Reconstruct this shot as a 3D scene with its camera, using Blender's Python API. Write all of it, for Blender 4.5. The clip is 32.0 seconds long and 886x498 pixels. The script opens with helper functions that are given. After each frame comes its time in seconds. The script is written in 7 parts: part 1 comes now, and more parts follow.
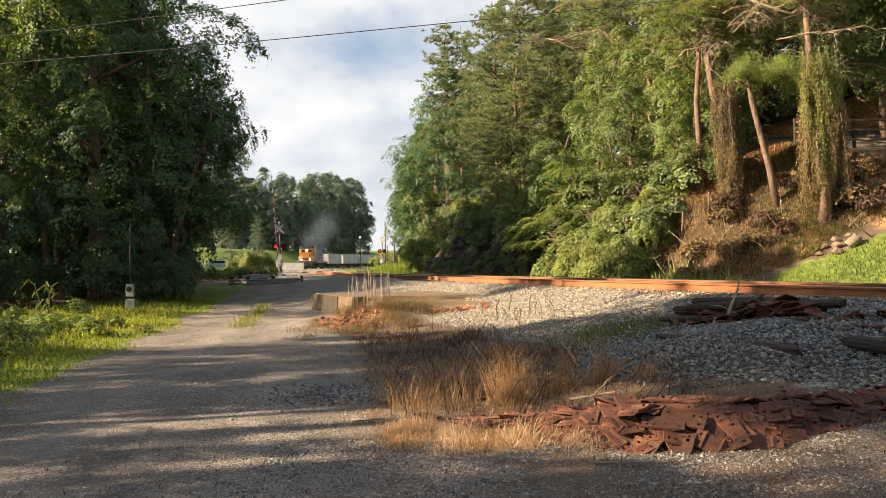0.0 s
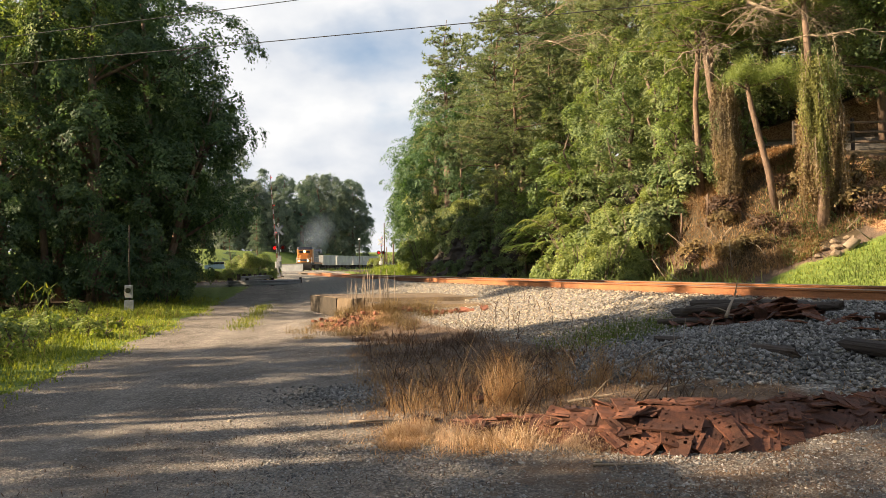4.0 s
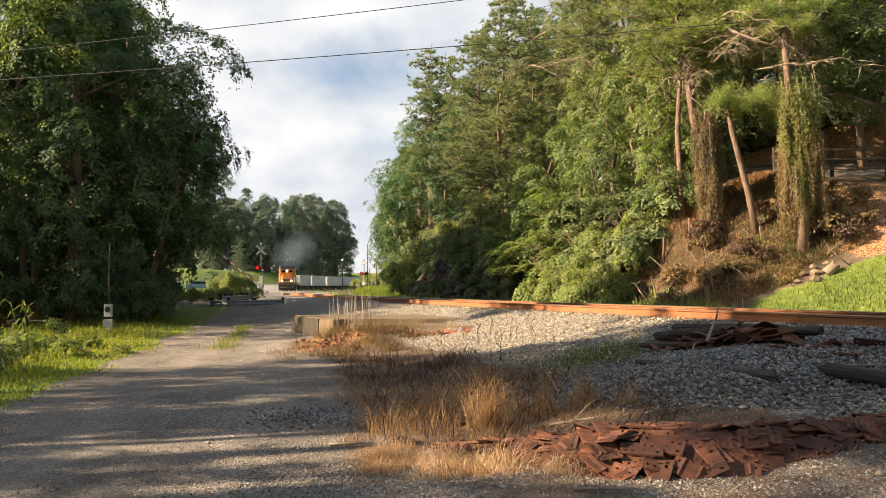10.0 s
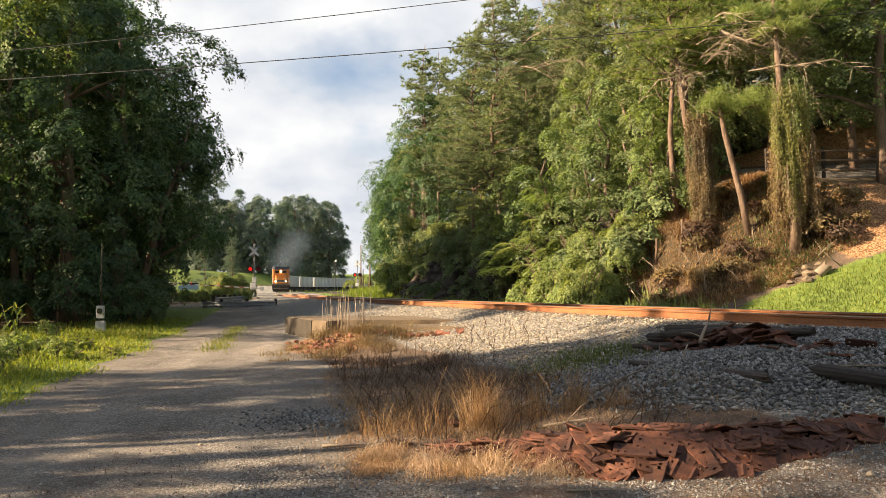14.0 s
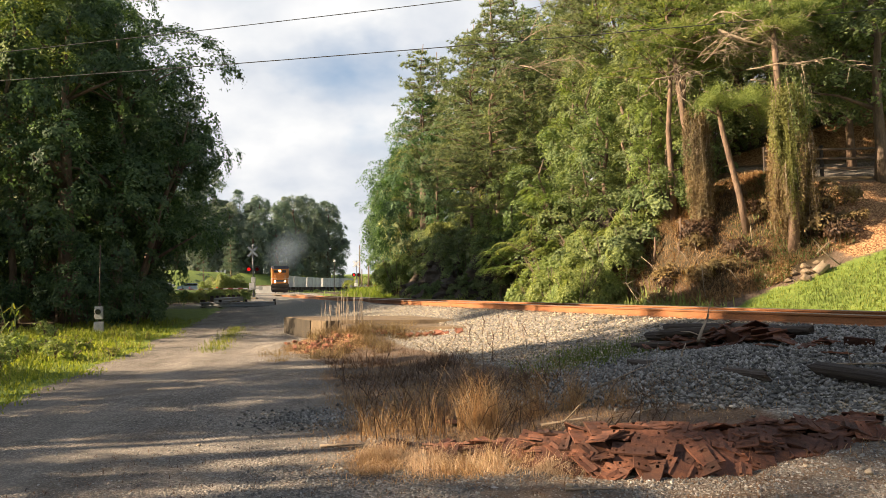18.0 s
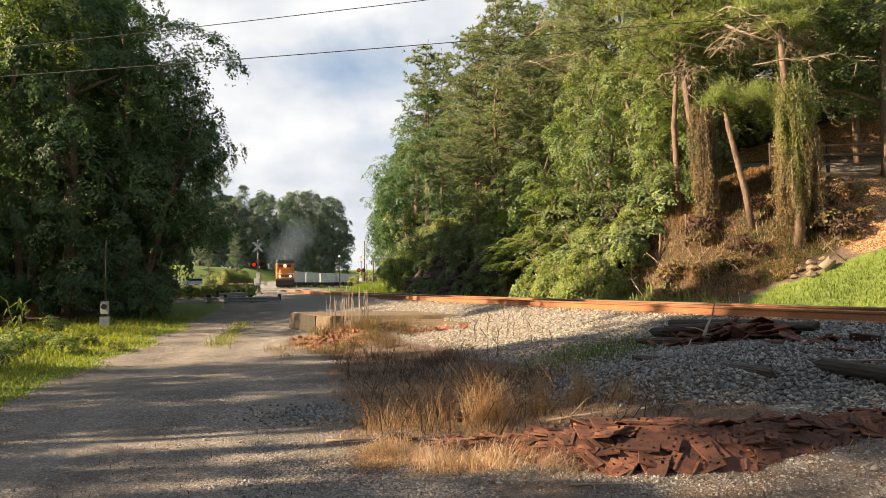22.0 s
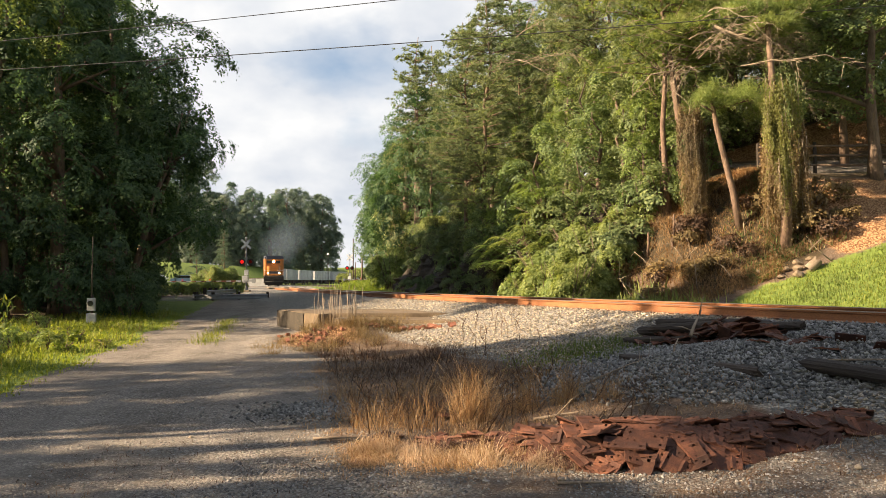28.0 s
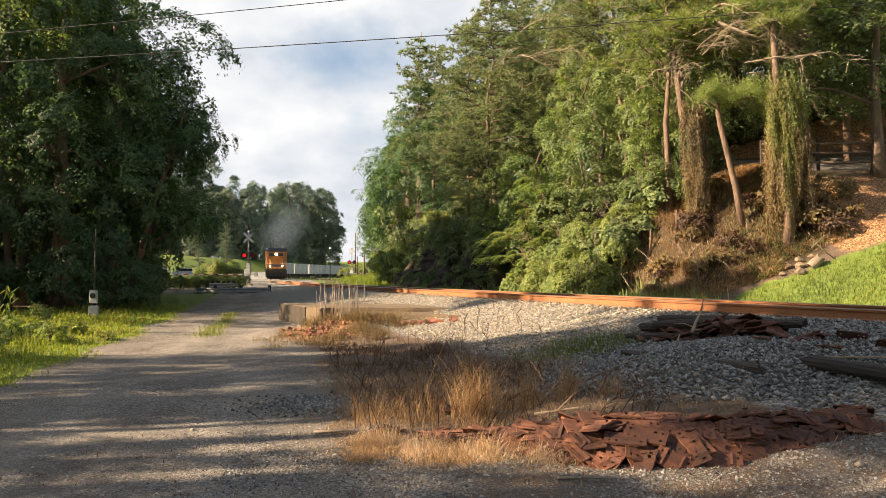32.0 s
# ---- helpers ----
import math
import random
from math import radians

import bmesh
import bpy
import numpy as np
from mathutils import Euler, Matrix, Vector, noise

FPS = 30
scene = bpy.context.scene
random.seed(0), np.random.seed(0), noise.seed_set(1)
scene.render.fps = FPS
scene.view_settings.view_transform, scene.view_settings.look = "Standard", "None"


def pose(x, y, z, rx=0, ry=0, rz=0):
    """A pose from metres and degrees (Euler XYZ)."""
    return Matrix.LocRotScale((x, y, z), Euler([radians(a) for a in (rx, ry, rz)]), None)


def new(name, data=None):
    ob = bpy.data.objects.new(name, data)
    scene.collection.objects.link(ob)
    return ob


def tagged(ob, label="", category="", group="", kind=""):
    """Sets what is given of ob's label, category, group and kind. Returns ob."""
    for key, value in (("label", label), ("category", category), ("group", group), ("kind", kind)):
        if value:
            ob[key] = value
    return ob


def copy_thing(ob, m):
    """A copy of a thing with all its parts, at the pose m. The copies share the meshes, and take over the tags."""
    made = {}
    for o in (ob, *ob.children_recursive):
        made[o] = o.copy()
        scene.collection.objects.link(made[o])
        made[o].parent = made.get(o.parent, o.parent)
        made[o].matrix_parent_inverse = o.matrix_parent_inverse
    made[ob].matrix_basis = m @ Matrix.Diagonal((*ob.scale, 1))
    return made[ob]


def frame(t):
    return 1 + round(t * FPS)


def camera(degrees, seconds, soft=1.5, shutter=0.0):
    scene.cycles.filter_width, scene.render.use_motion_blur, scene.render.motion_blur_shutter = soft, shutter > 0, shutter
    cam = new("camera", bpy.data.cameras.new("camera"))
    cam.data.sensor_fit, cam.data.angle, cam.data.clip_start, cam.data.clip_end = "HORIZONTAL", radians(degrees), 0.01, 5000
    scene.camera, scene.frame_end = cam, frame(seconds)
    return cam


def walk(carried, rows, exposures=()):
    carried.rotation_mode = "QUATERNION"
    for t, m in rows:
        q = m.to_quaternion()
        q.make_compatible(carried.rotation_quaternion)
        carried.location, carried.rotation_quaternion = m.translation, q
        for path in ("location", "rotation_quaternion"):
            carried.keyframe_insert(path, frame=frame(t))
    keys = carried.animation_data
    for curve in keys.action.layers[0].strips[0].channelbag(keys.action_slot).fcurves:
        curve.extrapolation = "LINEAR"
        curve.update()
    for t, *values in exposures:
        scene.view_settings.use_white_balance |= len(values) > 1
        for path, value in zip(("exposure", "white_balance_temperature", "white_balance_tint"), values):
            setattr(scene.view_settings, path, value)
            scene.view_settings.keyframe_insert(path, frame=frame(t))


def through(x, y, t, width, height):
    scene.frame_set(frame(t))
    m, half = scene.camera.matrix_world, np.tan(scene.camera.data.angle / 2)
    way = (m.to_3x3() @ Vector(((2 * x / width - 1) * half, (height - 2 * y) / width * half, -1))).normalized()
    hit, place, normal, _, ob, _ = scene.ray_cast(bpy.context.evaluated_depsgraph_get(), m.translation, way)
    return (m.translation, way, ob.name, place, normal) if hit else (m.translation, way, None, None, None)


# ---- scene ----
# camera: a hand-held phone, standing at the roadside
SECONDS = 32.0
cam = camera(56.8, SECONDS, 0.7)
PATH = [
    (0.0, pose(-0.027, 0.005, 1.598, 91.066, 1.145, 2.097)),
    (0.5, pose(-0.030, 0.003, 1.596, 91.047, 0.969, 1.891)),
    (1.0, pose(-0.026, 0.005, 1.590, 91.434, 0.901, 1.901)),
    (1.5, pose(-0.021, 0.007, 1.594, 91.406, 1.168, 1.712)),
    (2.0, pose(-0.017, 0.006, 1.595, 91.383, 1.178, 1.417)),
    (2.5, pose(-0.022, 0.004, 1.597, 91.373, 1.015, 1.502)),
    (3.0, pose(-0.023, -0.003, 1.599, 91.259, 1.104, 1.837)),
    (3.5, pose(-0.016, -0.007, 1.602, 91.154, 1.107, 2.078)),
    (5.5, pose(-0.019, -0.002, 1.602, 91.712, 0.603, 1.586)),
    (6.0, pose(-0.015, -0.000, 1.600, 92.029, 0.688, 1.182)),
    (6.5, pose(-0.020, -0.009, 1.604, 92.095, 0.758, 1.031)),
    (7.0, pose(-0.016, -0.004, 1.605, 92.173, 0.660, 0.965)),
    (7.5, pose(-0.013, -0.001, 1.605, 92.372, 0.545, 1.043)),
    (8.0, pose(-0.017, -0.004, 1.605, 92.503, 0.491, 0.888)),
    (8.5, pose(-0.013, -0.002, 1.602, 92.593, 0.423, 0.832)),
    (9.0, pose(-0.012, -0.004, 1.606, 92.625, 0.541, 0.807)),
    (9.5, pose(-0.014, -0.006, 1.607, 92.620, 0.556, 0.846)),
    (10.0, pose(-0.012, -0.002, 1.604, 92.669, 0.530, 0.857)),
    (10.5, pose(-0.010, -0.001, 1.606, 92.821, 0.499, 0.884)),
    (11.0, pose(-0.008, -0.001, 1.603, 92.923, 0.424, 0.896)),
    (11.5, pose(-0.013, -0.008, 1.608, 92.950, 0.408, 0.849)),
    (12.0, pose(-0.014, -0.010, 1.609, 92.891, 0.408, 0.944)),
    (12.5, pose(-0.014, -0.005, 1.608, 92.825, 0.390, 0.958)),
    (13.0, pose(-0.015, -0.009, 1.608, 92.816, 0.469, 0.849)),
    (13.5, pose(-0.010, 0.006, 1.605, 92.808, 0.541, 0.728)),
    (14.0, pose(-0.008, 0.003, 1.607, 92.740, 0.587, 0.399)),
    (14.5, pose(-0.004, 0.009, 1.607, 92.914, 0.505, 0.029)),
    (16.5, pose(-0.007, -0.004, 1.609, 93.083, 0.616, 0.351)),
    (17.0, pose(-0.001, 0.005, 1.605, 92.909, 0.719, 0.315)),
    (17.5, pose(-0.001, 0.009, 1.602, 92.798, 0.722, 0.322)),
    (18.0, pose(0.003, 0.011, 1.603, 92.723, 0.780, 0.327)),
    (18.5, pose(0.001, 0.008, 1.599, 92.604, 0.792, 0.331)),
    (19.0, pose(-0.003, 0.011, 1.601, 92.385, 0.716, 0.396)),
    (19.5, pose(-0.004, 0.009, 1.599, 92.245, 0.671, 0.435)),
    (20.0, pose(-0.004, 0.006, 1.603, 92.227, 0.709, 0.478)),
    (20.5, pose(-0.003, 0.008, 1.603, 92.255, 0.681, 0.555)),
    (21.0, pose(-0.002, 0.006, 1.602, 92.317, 0.681, 0.610)),
    (21.5, pose(-0.005, 0.000, 1.599, 92.360, 0.643, 0.667)),
    (22.0, pose(-0.006, 0.002, 1.604, 92.417, 0.683, 0.652)),
    (22.5, pose(-0.008, 0.004, 1.605, 92.434, 0.710, 0.512)),
    (23.0, pose(-0.007, 0.008, 1.603, 92.466, 0.792, 0.395)),
    (23.5, pose(0.003, 0.019, 1.603, 92.453, 0.837, 0.330)),
    (24.0, pose(-0.003, 0.014, 1.601, 92.277, 0.794, 0.180)),
    (24.5, pose(-0.001, 0.011, 1.600, 92.182, 0.762, 0.026)),
    (25.0, pose(0.001, 0.010, 1.595, 92.185, 0.800, -0.167)),
    (25.5, pose(0.005, 0.005, 1.596, 92.216, 0.781, -0.283)),
    (27.5, pose(0.008, 0.008, 1.597, 92.370, 0.573, -0.033)),
    (28.0, pose(0.002, 0.009, 1.600, 92.294, 0.398, -0.135)),
    (28.5, pose(0.007, 0.014, 1.595, 91.995, 0.363, -0.343)),
    (29.0, pose(0.005, 0.012, 1.596, 91.967, 0.266, -0.506)),
    (29.5, pose(0.008, 0.009, 1.600, 92.185, 0.250, -0.535)),
    (30.0, pose(0.007, 0.010, 1.597, 92.263, 0.201, -0.505)),
    (30.5, pose(0.007, -0.000, 1.600, 92.217, 0.103, -0.289)),
    (31.0, pose(0.005, -0.000, 1.600, 92.059, 0.012, -0.079)),
    (31.5, pose(0.005, -0.001, 1.598, 92.020, -0.079, 0.007)),
    (32.0, pose(0.000, -0.000, 1.600, 91.935, -0.000, 0.000)),
]
walk(cam, PATH)

# light: low evening sun from the side, broken cloud
SUN_EL, SUN_AZ = 27.0, 78.0          # its height, and the way the light travels, from +y towards +x
travel = Vector((math.sin(radians(SUN_AZ)), math.cos(radians(SUN_AZ)), -math.tan(radians(SUN_EL)))).normalized()
sun = new("sun", bpy.data.lights.new("sun", "SUN"))
sun.data.energy, sun.data.angle, sun.data.color = 5.0, radians(0.6), (1.0, 0.765, 0.515)
sun.rotation_mode = "QUATERNION"
sun.rotation_quaternion = travel.to_track_quat("-Z", "Y")
scene.view_settings.exposure = 1.85


def node(nt, kind, x=0, **values):
    n = nt.nodes.new(kind)
    n.location = (x, 0)
    for key, value in values.items():
        n.inputs[key.replace("_", " ")].default_value = value
    return n


def make_world():
    w = bpy.data.worlds.new("sky")
    scene.world = w
    w.use_nodes = True
    nt = w.node_tree
    nt.nodes.clear()
    out = node(nt, "ShaderNodeOutputWorld")
    bg = node(nt, "ShaderNodeBackground", Strength=1.0)
    sky = node(nt, "ShaderNodeTexSky")
    sky.sky_type, sky.sun_disc = "NISHITA", False
    sky.sun_elevation = radians(SUN_EL)
    sky.sun_rotation = math.atan2(-travel.x, -travel.y)
    sky.altitude, sky.air_density, sky.dust_density = 300, 1.0, 1.2
    dim = node(nt, "ShaderNodeMix")
    dim.data_type, dim.blend_type = "RGBA", "MULTIPLY"
    dim.inputs[0].default_value = 1.0
    dim.inputs[7].default_value = (0.045, 0.045, 0.045, 1)
    nt.links.new(sky.outputs[0], dim.inputs[6])
    tc = node(nt, "ShaderNodeTexCoord")
    # clouds lie on a flat layer: divide the direction by its height
    sep = node(nt, "ShaderNodeSeparateXYZ")
    nt.links.new(tc.outputs["Generated"], sep.inputs[0])
    up = node(nt, "ShaderNodeMath")
    up.operation = "ADD"
    up.inputs[1].default_value = 0.55
    nt.links.new(sep.outputs[2], up.inputs[0])
    top = node(nt, "ShaderNodeMath")
    top.operation = "MAXIMUM"
    top.inputs[1].default_value = 0.05
    nt.links.new(up.outputs[0], top.inputs[0])
    div = node(nt, "ShaderNodeVectorMath")
    div.operation = "DIVIDE"
    nt.links.new(tc.outputs["Generated"], div.inputs[0])
    nt.links.new(top.outputs[0], div.inputs[1])
    n1 = node(nt, "ShaderNodeTexNoise", Scale=2.6, Detail=6.0, Roughness=0.5)
    nt.links.new(div.outputs[0], n1.inputs["Vector"])
    ramp = node(nt, "ShaderNodeValToRGB")
    ramp.color_ramp.elements[0].position, ramp.color_ramp.elements[1].position = 0.28, 0.45
    nt.links.new(n1.outputs[0], ramp.inputs[0])
    n2 = node(nt, "ShaderNodeTexNoise", Scale=5.0, Detail=5.0, Roughness=0.5)
    nt.links.new(div.outputs[0], n2.inputs["Vector"])
    tone = node(nt, "ShaderNodeValToRGB")
    tone.color_ramp.elements[0].position, tone.color_ramp.elements[1].position = 0.3, 0.68
    tone.color_ramp.elements[0].color = (0.175, 0.19, 0.215, 1)
    tone.color_ramp.elements[1].color = (0.30, 0.296, 0.29, 1)
    nt.links.new(n2.outputs[0], tone.inputs[0])
    # cover thins out overhead
    thin = node(nt, "ShaderNodeMapRange")
    for k, v in (("From Min", 0.34), ("From Max", 0.72), ("To Min", 1.0), ("To Max", 0.30)):
        thin.inputs[k].default_value = v
    nt.links.new(sep.outputs[2], thin.inputs["Value"])
    cover = node(nt, "ShaderNodeMath")
    cover.operation = "MULTIPLY"
    nt.links.new(ramp.outputs[0], cover.inputs[0])
    nt.links.new(thin.outputs[0], cover.inputs[1])
    mix = node(nt, "ShaderNodeMix")
    mix.data_type = "RGBA"
    nt.links.new(cover.outputs[0], mix.inputs[0])
    nt.links.new(dim.outputs[2], mix.inputs[6])
    nt.links.new(tone.outputs[0], mix.inputs[7])
    nt.links.new(mix.outputs[2], bg.inputs[0])
    nt.links.new(bg.outputs[0], out.inputs[0])


make_world()


# ---------------------------------------------------------------- materials
def mat(name):
    m = bpy.data.materials.new(name)
    m.use_nodes = True
    nt = m.node_tree
    return m, nt, nt.nodes["Principled BSDF"]


def ramp_of(nt, stops):
    r = node(nt, "ShaderNodeValToRGB")
    els = r.color_ramp.elements
    while len(els) < len(stops):
        els.new(0.5)
    for e, (p, c) in zip(els, stops):
        e.position, e.color = p, (*c, 1)
    return r


def mixer(nt, a, b, fac, mode="MIX"):
    m = node(nt, "ShaderNodeMix")
    m.data_type, m.blend_type = "RGBA", mode
    for sock, v in ((m.inputs[0], fac), (m.inputs[6], a), (m.inputs[7], b)):
        if isinstance(v, bpy.types.NodeSocket):
            nt.links.new(v, sock)
        elif isinstance(v, tuple):
            sock.default_value = (*v, 1)
        else:
            sock.default_value = v
    return m.outputs[2]


def noise_tex(nt, scale, detail=4.0, rough=0.55, space="Object", stretch=None):
    tc = node(nt, "ShaderNodeTexCoord")
    n = node(nt, "ShaderNodeTexNoise", Scale=scale, Detail=detail, Roughness=rough)
    if stretch:
        mp = node(nt, "ShaderNodeMapping")
        mp.inputs["Scale"].default_value = stretch
        nt.links.new(tc.outputs[space], mp.inputs[0])
        nt.links.new(mp.outputs[0], n.inputs["Vector"])
    else:
        nt.links.new(tc.outputs[space], n.inputs["Vector"])
    return n.outputs[0]


def bump(nt, bsdf, height, strength=0.4, distance=0.02):
    b = node(nt, "ShaderNodeBump", Strength=strength, Distance=distance)
    nt.links.new(height, b.inputs["Height"])
    nt.links.new(b.outputs[0], bsdf.inputs["Normal"])


def plain(name, stops, scale=8.0, rough=0.7, metal=0.0, bump_s=0.25, dist=0.01, stretch=None, fine=60.0, spec=0.5, vary=0.0):
    """Two-scale noise over a colour ramp; vary: how far pieces differ from one another."""
    m, nt, b = mat(name)
    n1 = noise_tex(nt, scale, 5.0, 0.6, stretch=stretch)
    col = ramp_of(nt, stops)
    nt.links.new(n1, col.inputs[0])
    n2 = noise_tex(nt, fine, 3.0, 0.6, stretch=stretch)
    dark = ramp_of(nt, [(0.3, (0.72, 0.72, 0.72)), (0.7, (1.15, 1.15, 1.15))])
    nt.links.new(n2, dark.inputs[0])
    c = mixer(nt, col.outputs[0], dark.outputs[0], 1.0, "MULTIPLY")
    if vary:
        info = node(nt, "ShaderNodeObjectInfo")
        r2 = ramp_of(nt, [(0.0, (1 - vary,) * 3), (1.0, (1 + vary,) * 3)])
        nt.links.new(info.outputs["Random"], r2.inputs[0])
        c = mixer(nt, c, r2.outputs[0], 1.0, "MULTIPLY")
    nt.links.new(c, b.inputs["Base Color"])
    b.inputs["Roughness"].default_value, b.inputs["Metallic"].default_value = rough, metal
    b.inputs["Specular IOR Level"].default_value = spec
    bump(nt, b, n2, bump_s, dist)
    return m


def foliage(name, a, b_, c, gloss=0.6, through=0.45, hue=0.12, shine=(1.5, 1.45, 0.55)):
    """Leaves: colour differs from leaf to leaf; some light comes through."""
    m, nt, b = mat(name)
    geo = node(nt, "ShaderNodeNewGeometry")
    col = ramp_of(nt, [(0.0, a), (0.55, b_), (1.0, c)])
    nt.links.new(geo.outputs["Random Per Island"], col.inputs[0])
    big = noise_tex(nt, 0.55, 2.0, 0.5)
    tone = ramp_of(nt, [(0.3, (0.72, 0.76, 0.75)), (0.7, (1.22, 1.18, 1.0))])
    nt.links.new(big, tone.inputs[0])
    cc = mixer(nt, col.outputs[0], tone.outputs[0], 1.0, "MULTIPLY")
    info = node(nt, "ShaderNodeObjectInfo")
    r2 = ramp_of(nt, [(0.0, (1 - hue, 1.0, 1 - hue)), (1.0, (1 + hue, 1 + hue * 0.6, 1.0))])
    nt.links.new(info.outputs["Random"], r2.inputs[0])
    cc = mixer(nt, cc, r2.outputs[0], 1.0, "MULTIPLY")
    nt.links.new(cc, b.inputs["Base Color"])
    b.inputs["Roughness"].default_value = gloss
    b.inputs["Specular IOR Level"].default_value = 0.3
    tr = node(nt, "ShaderNodeBsdfTranslucent")
    warm = mixer(nt, cc, shine, 1.0, "MULTIPLY")
    nt.links.new(warm, tr.inputs[0])
    mx = node(nt, "ShaderNodeMixShader", Fac=through)
    nt.links.new(b.outputs[0], mx.inputs[1])
    nt.links.new(tr.outputs[0], mx.inputs[2])
    nt.links.new(mx.outputs[0], nt.nodes["Material Output"].inputs[0])
    return m


def glow(name, colour, strength):
    m, nt, b = mat(name)
    b.inputs["Base Color"].default_value = (*colour, 1)
    b.inputs["Emission Color"].default_value = (*colour, 1)
    b.inputs["Emission Strength"].default_value = strength
    return m


VINE = foliage("vine_green", (0.155, 0.155, 0.066), (0.20, 0.20, 0.085), (0.27, 0.26, 0.115), through=0.45, shine=(1.3, 1.25, 0.65))
VINE_DRY = foliage("vine_brown", (0.12, 0.086, 0.050), (0.18, 0.132, 0.076), (0.25, 0.19, 0.11), through=0.3, hue=0.03, shine=(1.2, 1.0, 0.7))
LEAF = foliage("leaf_green", (0.080, 0.110, 0.060), (0.164, 0.206, 0.106), (0.275, 0.315, 0.158), through=0.4, shine=(1.3, 1.3, 0.7))
# lane-side shade is put into this darker leaf colour
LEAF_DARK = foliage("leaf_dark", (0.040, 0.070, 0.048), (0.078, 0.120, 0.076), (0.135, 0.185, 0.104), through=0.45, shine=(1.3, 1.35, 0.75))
# light leaf green; also paints sun on lane tree tops and pine tufts
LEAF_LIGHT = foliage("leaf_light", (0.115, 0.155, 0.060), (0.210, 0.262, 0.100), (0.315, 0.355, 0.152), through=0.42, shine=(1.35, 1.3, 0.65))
# darker copy of LEAF with shade put into the leaf colour
LEAF_SHADED = foliage("leaf_shaded", (0.036, 0.074, 0.042), (0.072, 0.126, 0.066), (0.125, 0.188, 0.092), through=0.34, shine=(1.3, 1.3, 0.65))
# blue distance haze is put into this leaf colour
LEAF_HAZED = foliage("leaf_hazed", (0.095, 0.130, 0.122), (0.130, 0.170, 0.155), (0.175, 0.215, 0.19), through=0.4, shine=(1.2, 1.25, 0.9))
NEEDLE = foliage("pine_needles", (0.092, 0.122, 0.086), (0.162, 0.20, 0.13), (0.255, 0.285, 0.185), through=0.45, shine=(1.3, 1.3, 0.7))
# copy of NEEDLE with warm sunlight put into the colour
NEEDLE_SUN = foliage("pine_needles_sunlit", (0.090, 0.130, 0.054), (0.155, 0.20, 0.088), (0.245, 0.28, 0.135), through=0.45)
DRY_LEAF = foliage("dry_vine", (0.12, 0.08, 0.04), (0.19, 0.135, 0.065), (0.27, 0.20, 0.10), through=0.3, hue=0.04, shine=(1.3, 1.1, 0.7))
BARK = plain("bark", [(0.3, (0.075, 0.052, 0.038)), (0.7, (0.19, 0.135, 0.095))], 5.0, 0.9, bump_s=0.9, dist=0.03, stretch=(1, 1, 0.25), fine=22)
BARK_PINE = plain("pine_bark", [(0.3, (0.085, 0.055, 0.038)), (0.7, (0.22, 0.145, 0.098))], 6.0, 0.9, bump_s=0.9, dist=0.03, stretch=(1, 1, 0.35), fine=20)
DEAD_WOOD = plain("dead_wood", [(0.3, (0.20, 0.15, 0.105)), (0.7, (0.40, 0.32, 0.23))], 6.0, 0.9, bump_s=0.5)
GRASS = foliage("grass_green", (0.080, 0.108, 0.028), (0.140, 0.172, 0.046), (0.25, 0.255, 0.085), through=0.45)
VERGE = foliage("verge_green", (0.105, 0.145, 0.030), (0.185, 0.225, 0.050), (0.30, 0.315, 0.095), through=0.5)
GRASS_DRY = foliage("grass_dry", (0.17, 0.105, 0.058), (0.31, 0.205, 0.118), (0.47, 0.345, 0.215), through=0.3, hue=0.02, shine=(1.3, 0.95, 0.55))
STRAW = foliage("bleached_straw", (0.34, 0.232, 0.165), (0.52, 0.375, 0.278), (0.68, 0.535, 0.41), through=0.3, hue=0.02, shine=(1.2, 1.0, 0.7))
WEED_BROWN = foliage("weed_brown", (0.045, 0.027, 0.019), (0.095, 0.055, 0.036), (0.18, 0.11, 0.068), through=0.2, hue=0.02, shine=(1.2, 0.9, 0.6))
RAIL_RUST = plain("rail_rust", [(0.25, (0.20, 0.075, 0.028)), (0.75, (0.36, 0.15, 0.055))], 3.0, 0.75, 0.1, stretch=(1, 0.2, 1), vary=0.05)
RAIL_TOP = plain("rail_head_steel", [(0.3, (0.30, 0.24, 0.20)), (0.7, (0.48, 0.42, 0.38))], 3.0, 0.34, 0.85, bump_s=0.03)
PLATE_RUST = plain("plate_rust", [(0.2, (0.024, 0.011, 0.008)), (0.5, (0.098, 0.037, 0.020)), (0.8, (0.205, 0.080, 0.038))], 6.0, 0.78, 0.15, bump_s=0.8, fine=60, vary=0.45)
TIMBER = plain("old_timber", [(0.25, (0.022, 0.017, 0.014)), (0.75, (0.075, 0.056, 0.043))], 3.0, 0.9, bump_s=0.9, dist=0.02, stretch=(0.2, 3, 3), fine=16, vary=0.25)
CONCRETE = plain("weathered_concrete", [(0.25, (0.10, 0.075, 0.050)), (0.55, (0.21, 0.165, 0.115)), (0.8, (0.34, 0.28, 0.20))], 1.6, 0.9, bump_s=0.5, fine=45)
GALV = plain("galvanised_steel", [(0.3, (0.20, 0.21, 0.22)), (0.7, (0.32, 0.33, 0.34))], 3.0, 0.55, 0.4, bump_s=0.05)
MAST = plain("dull_mast_steel", [(0.3, (0.10, 0.11, 0.12)), (0.7, (0.17, 0.18, 0.19))], 3.0, 0.6, 0.3, bump_s=0.05)
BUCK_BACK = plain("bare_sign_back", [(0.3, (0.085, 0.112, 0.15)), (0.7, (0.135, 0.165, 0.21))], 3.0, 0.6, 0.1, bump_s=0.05)
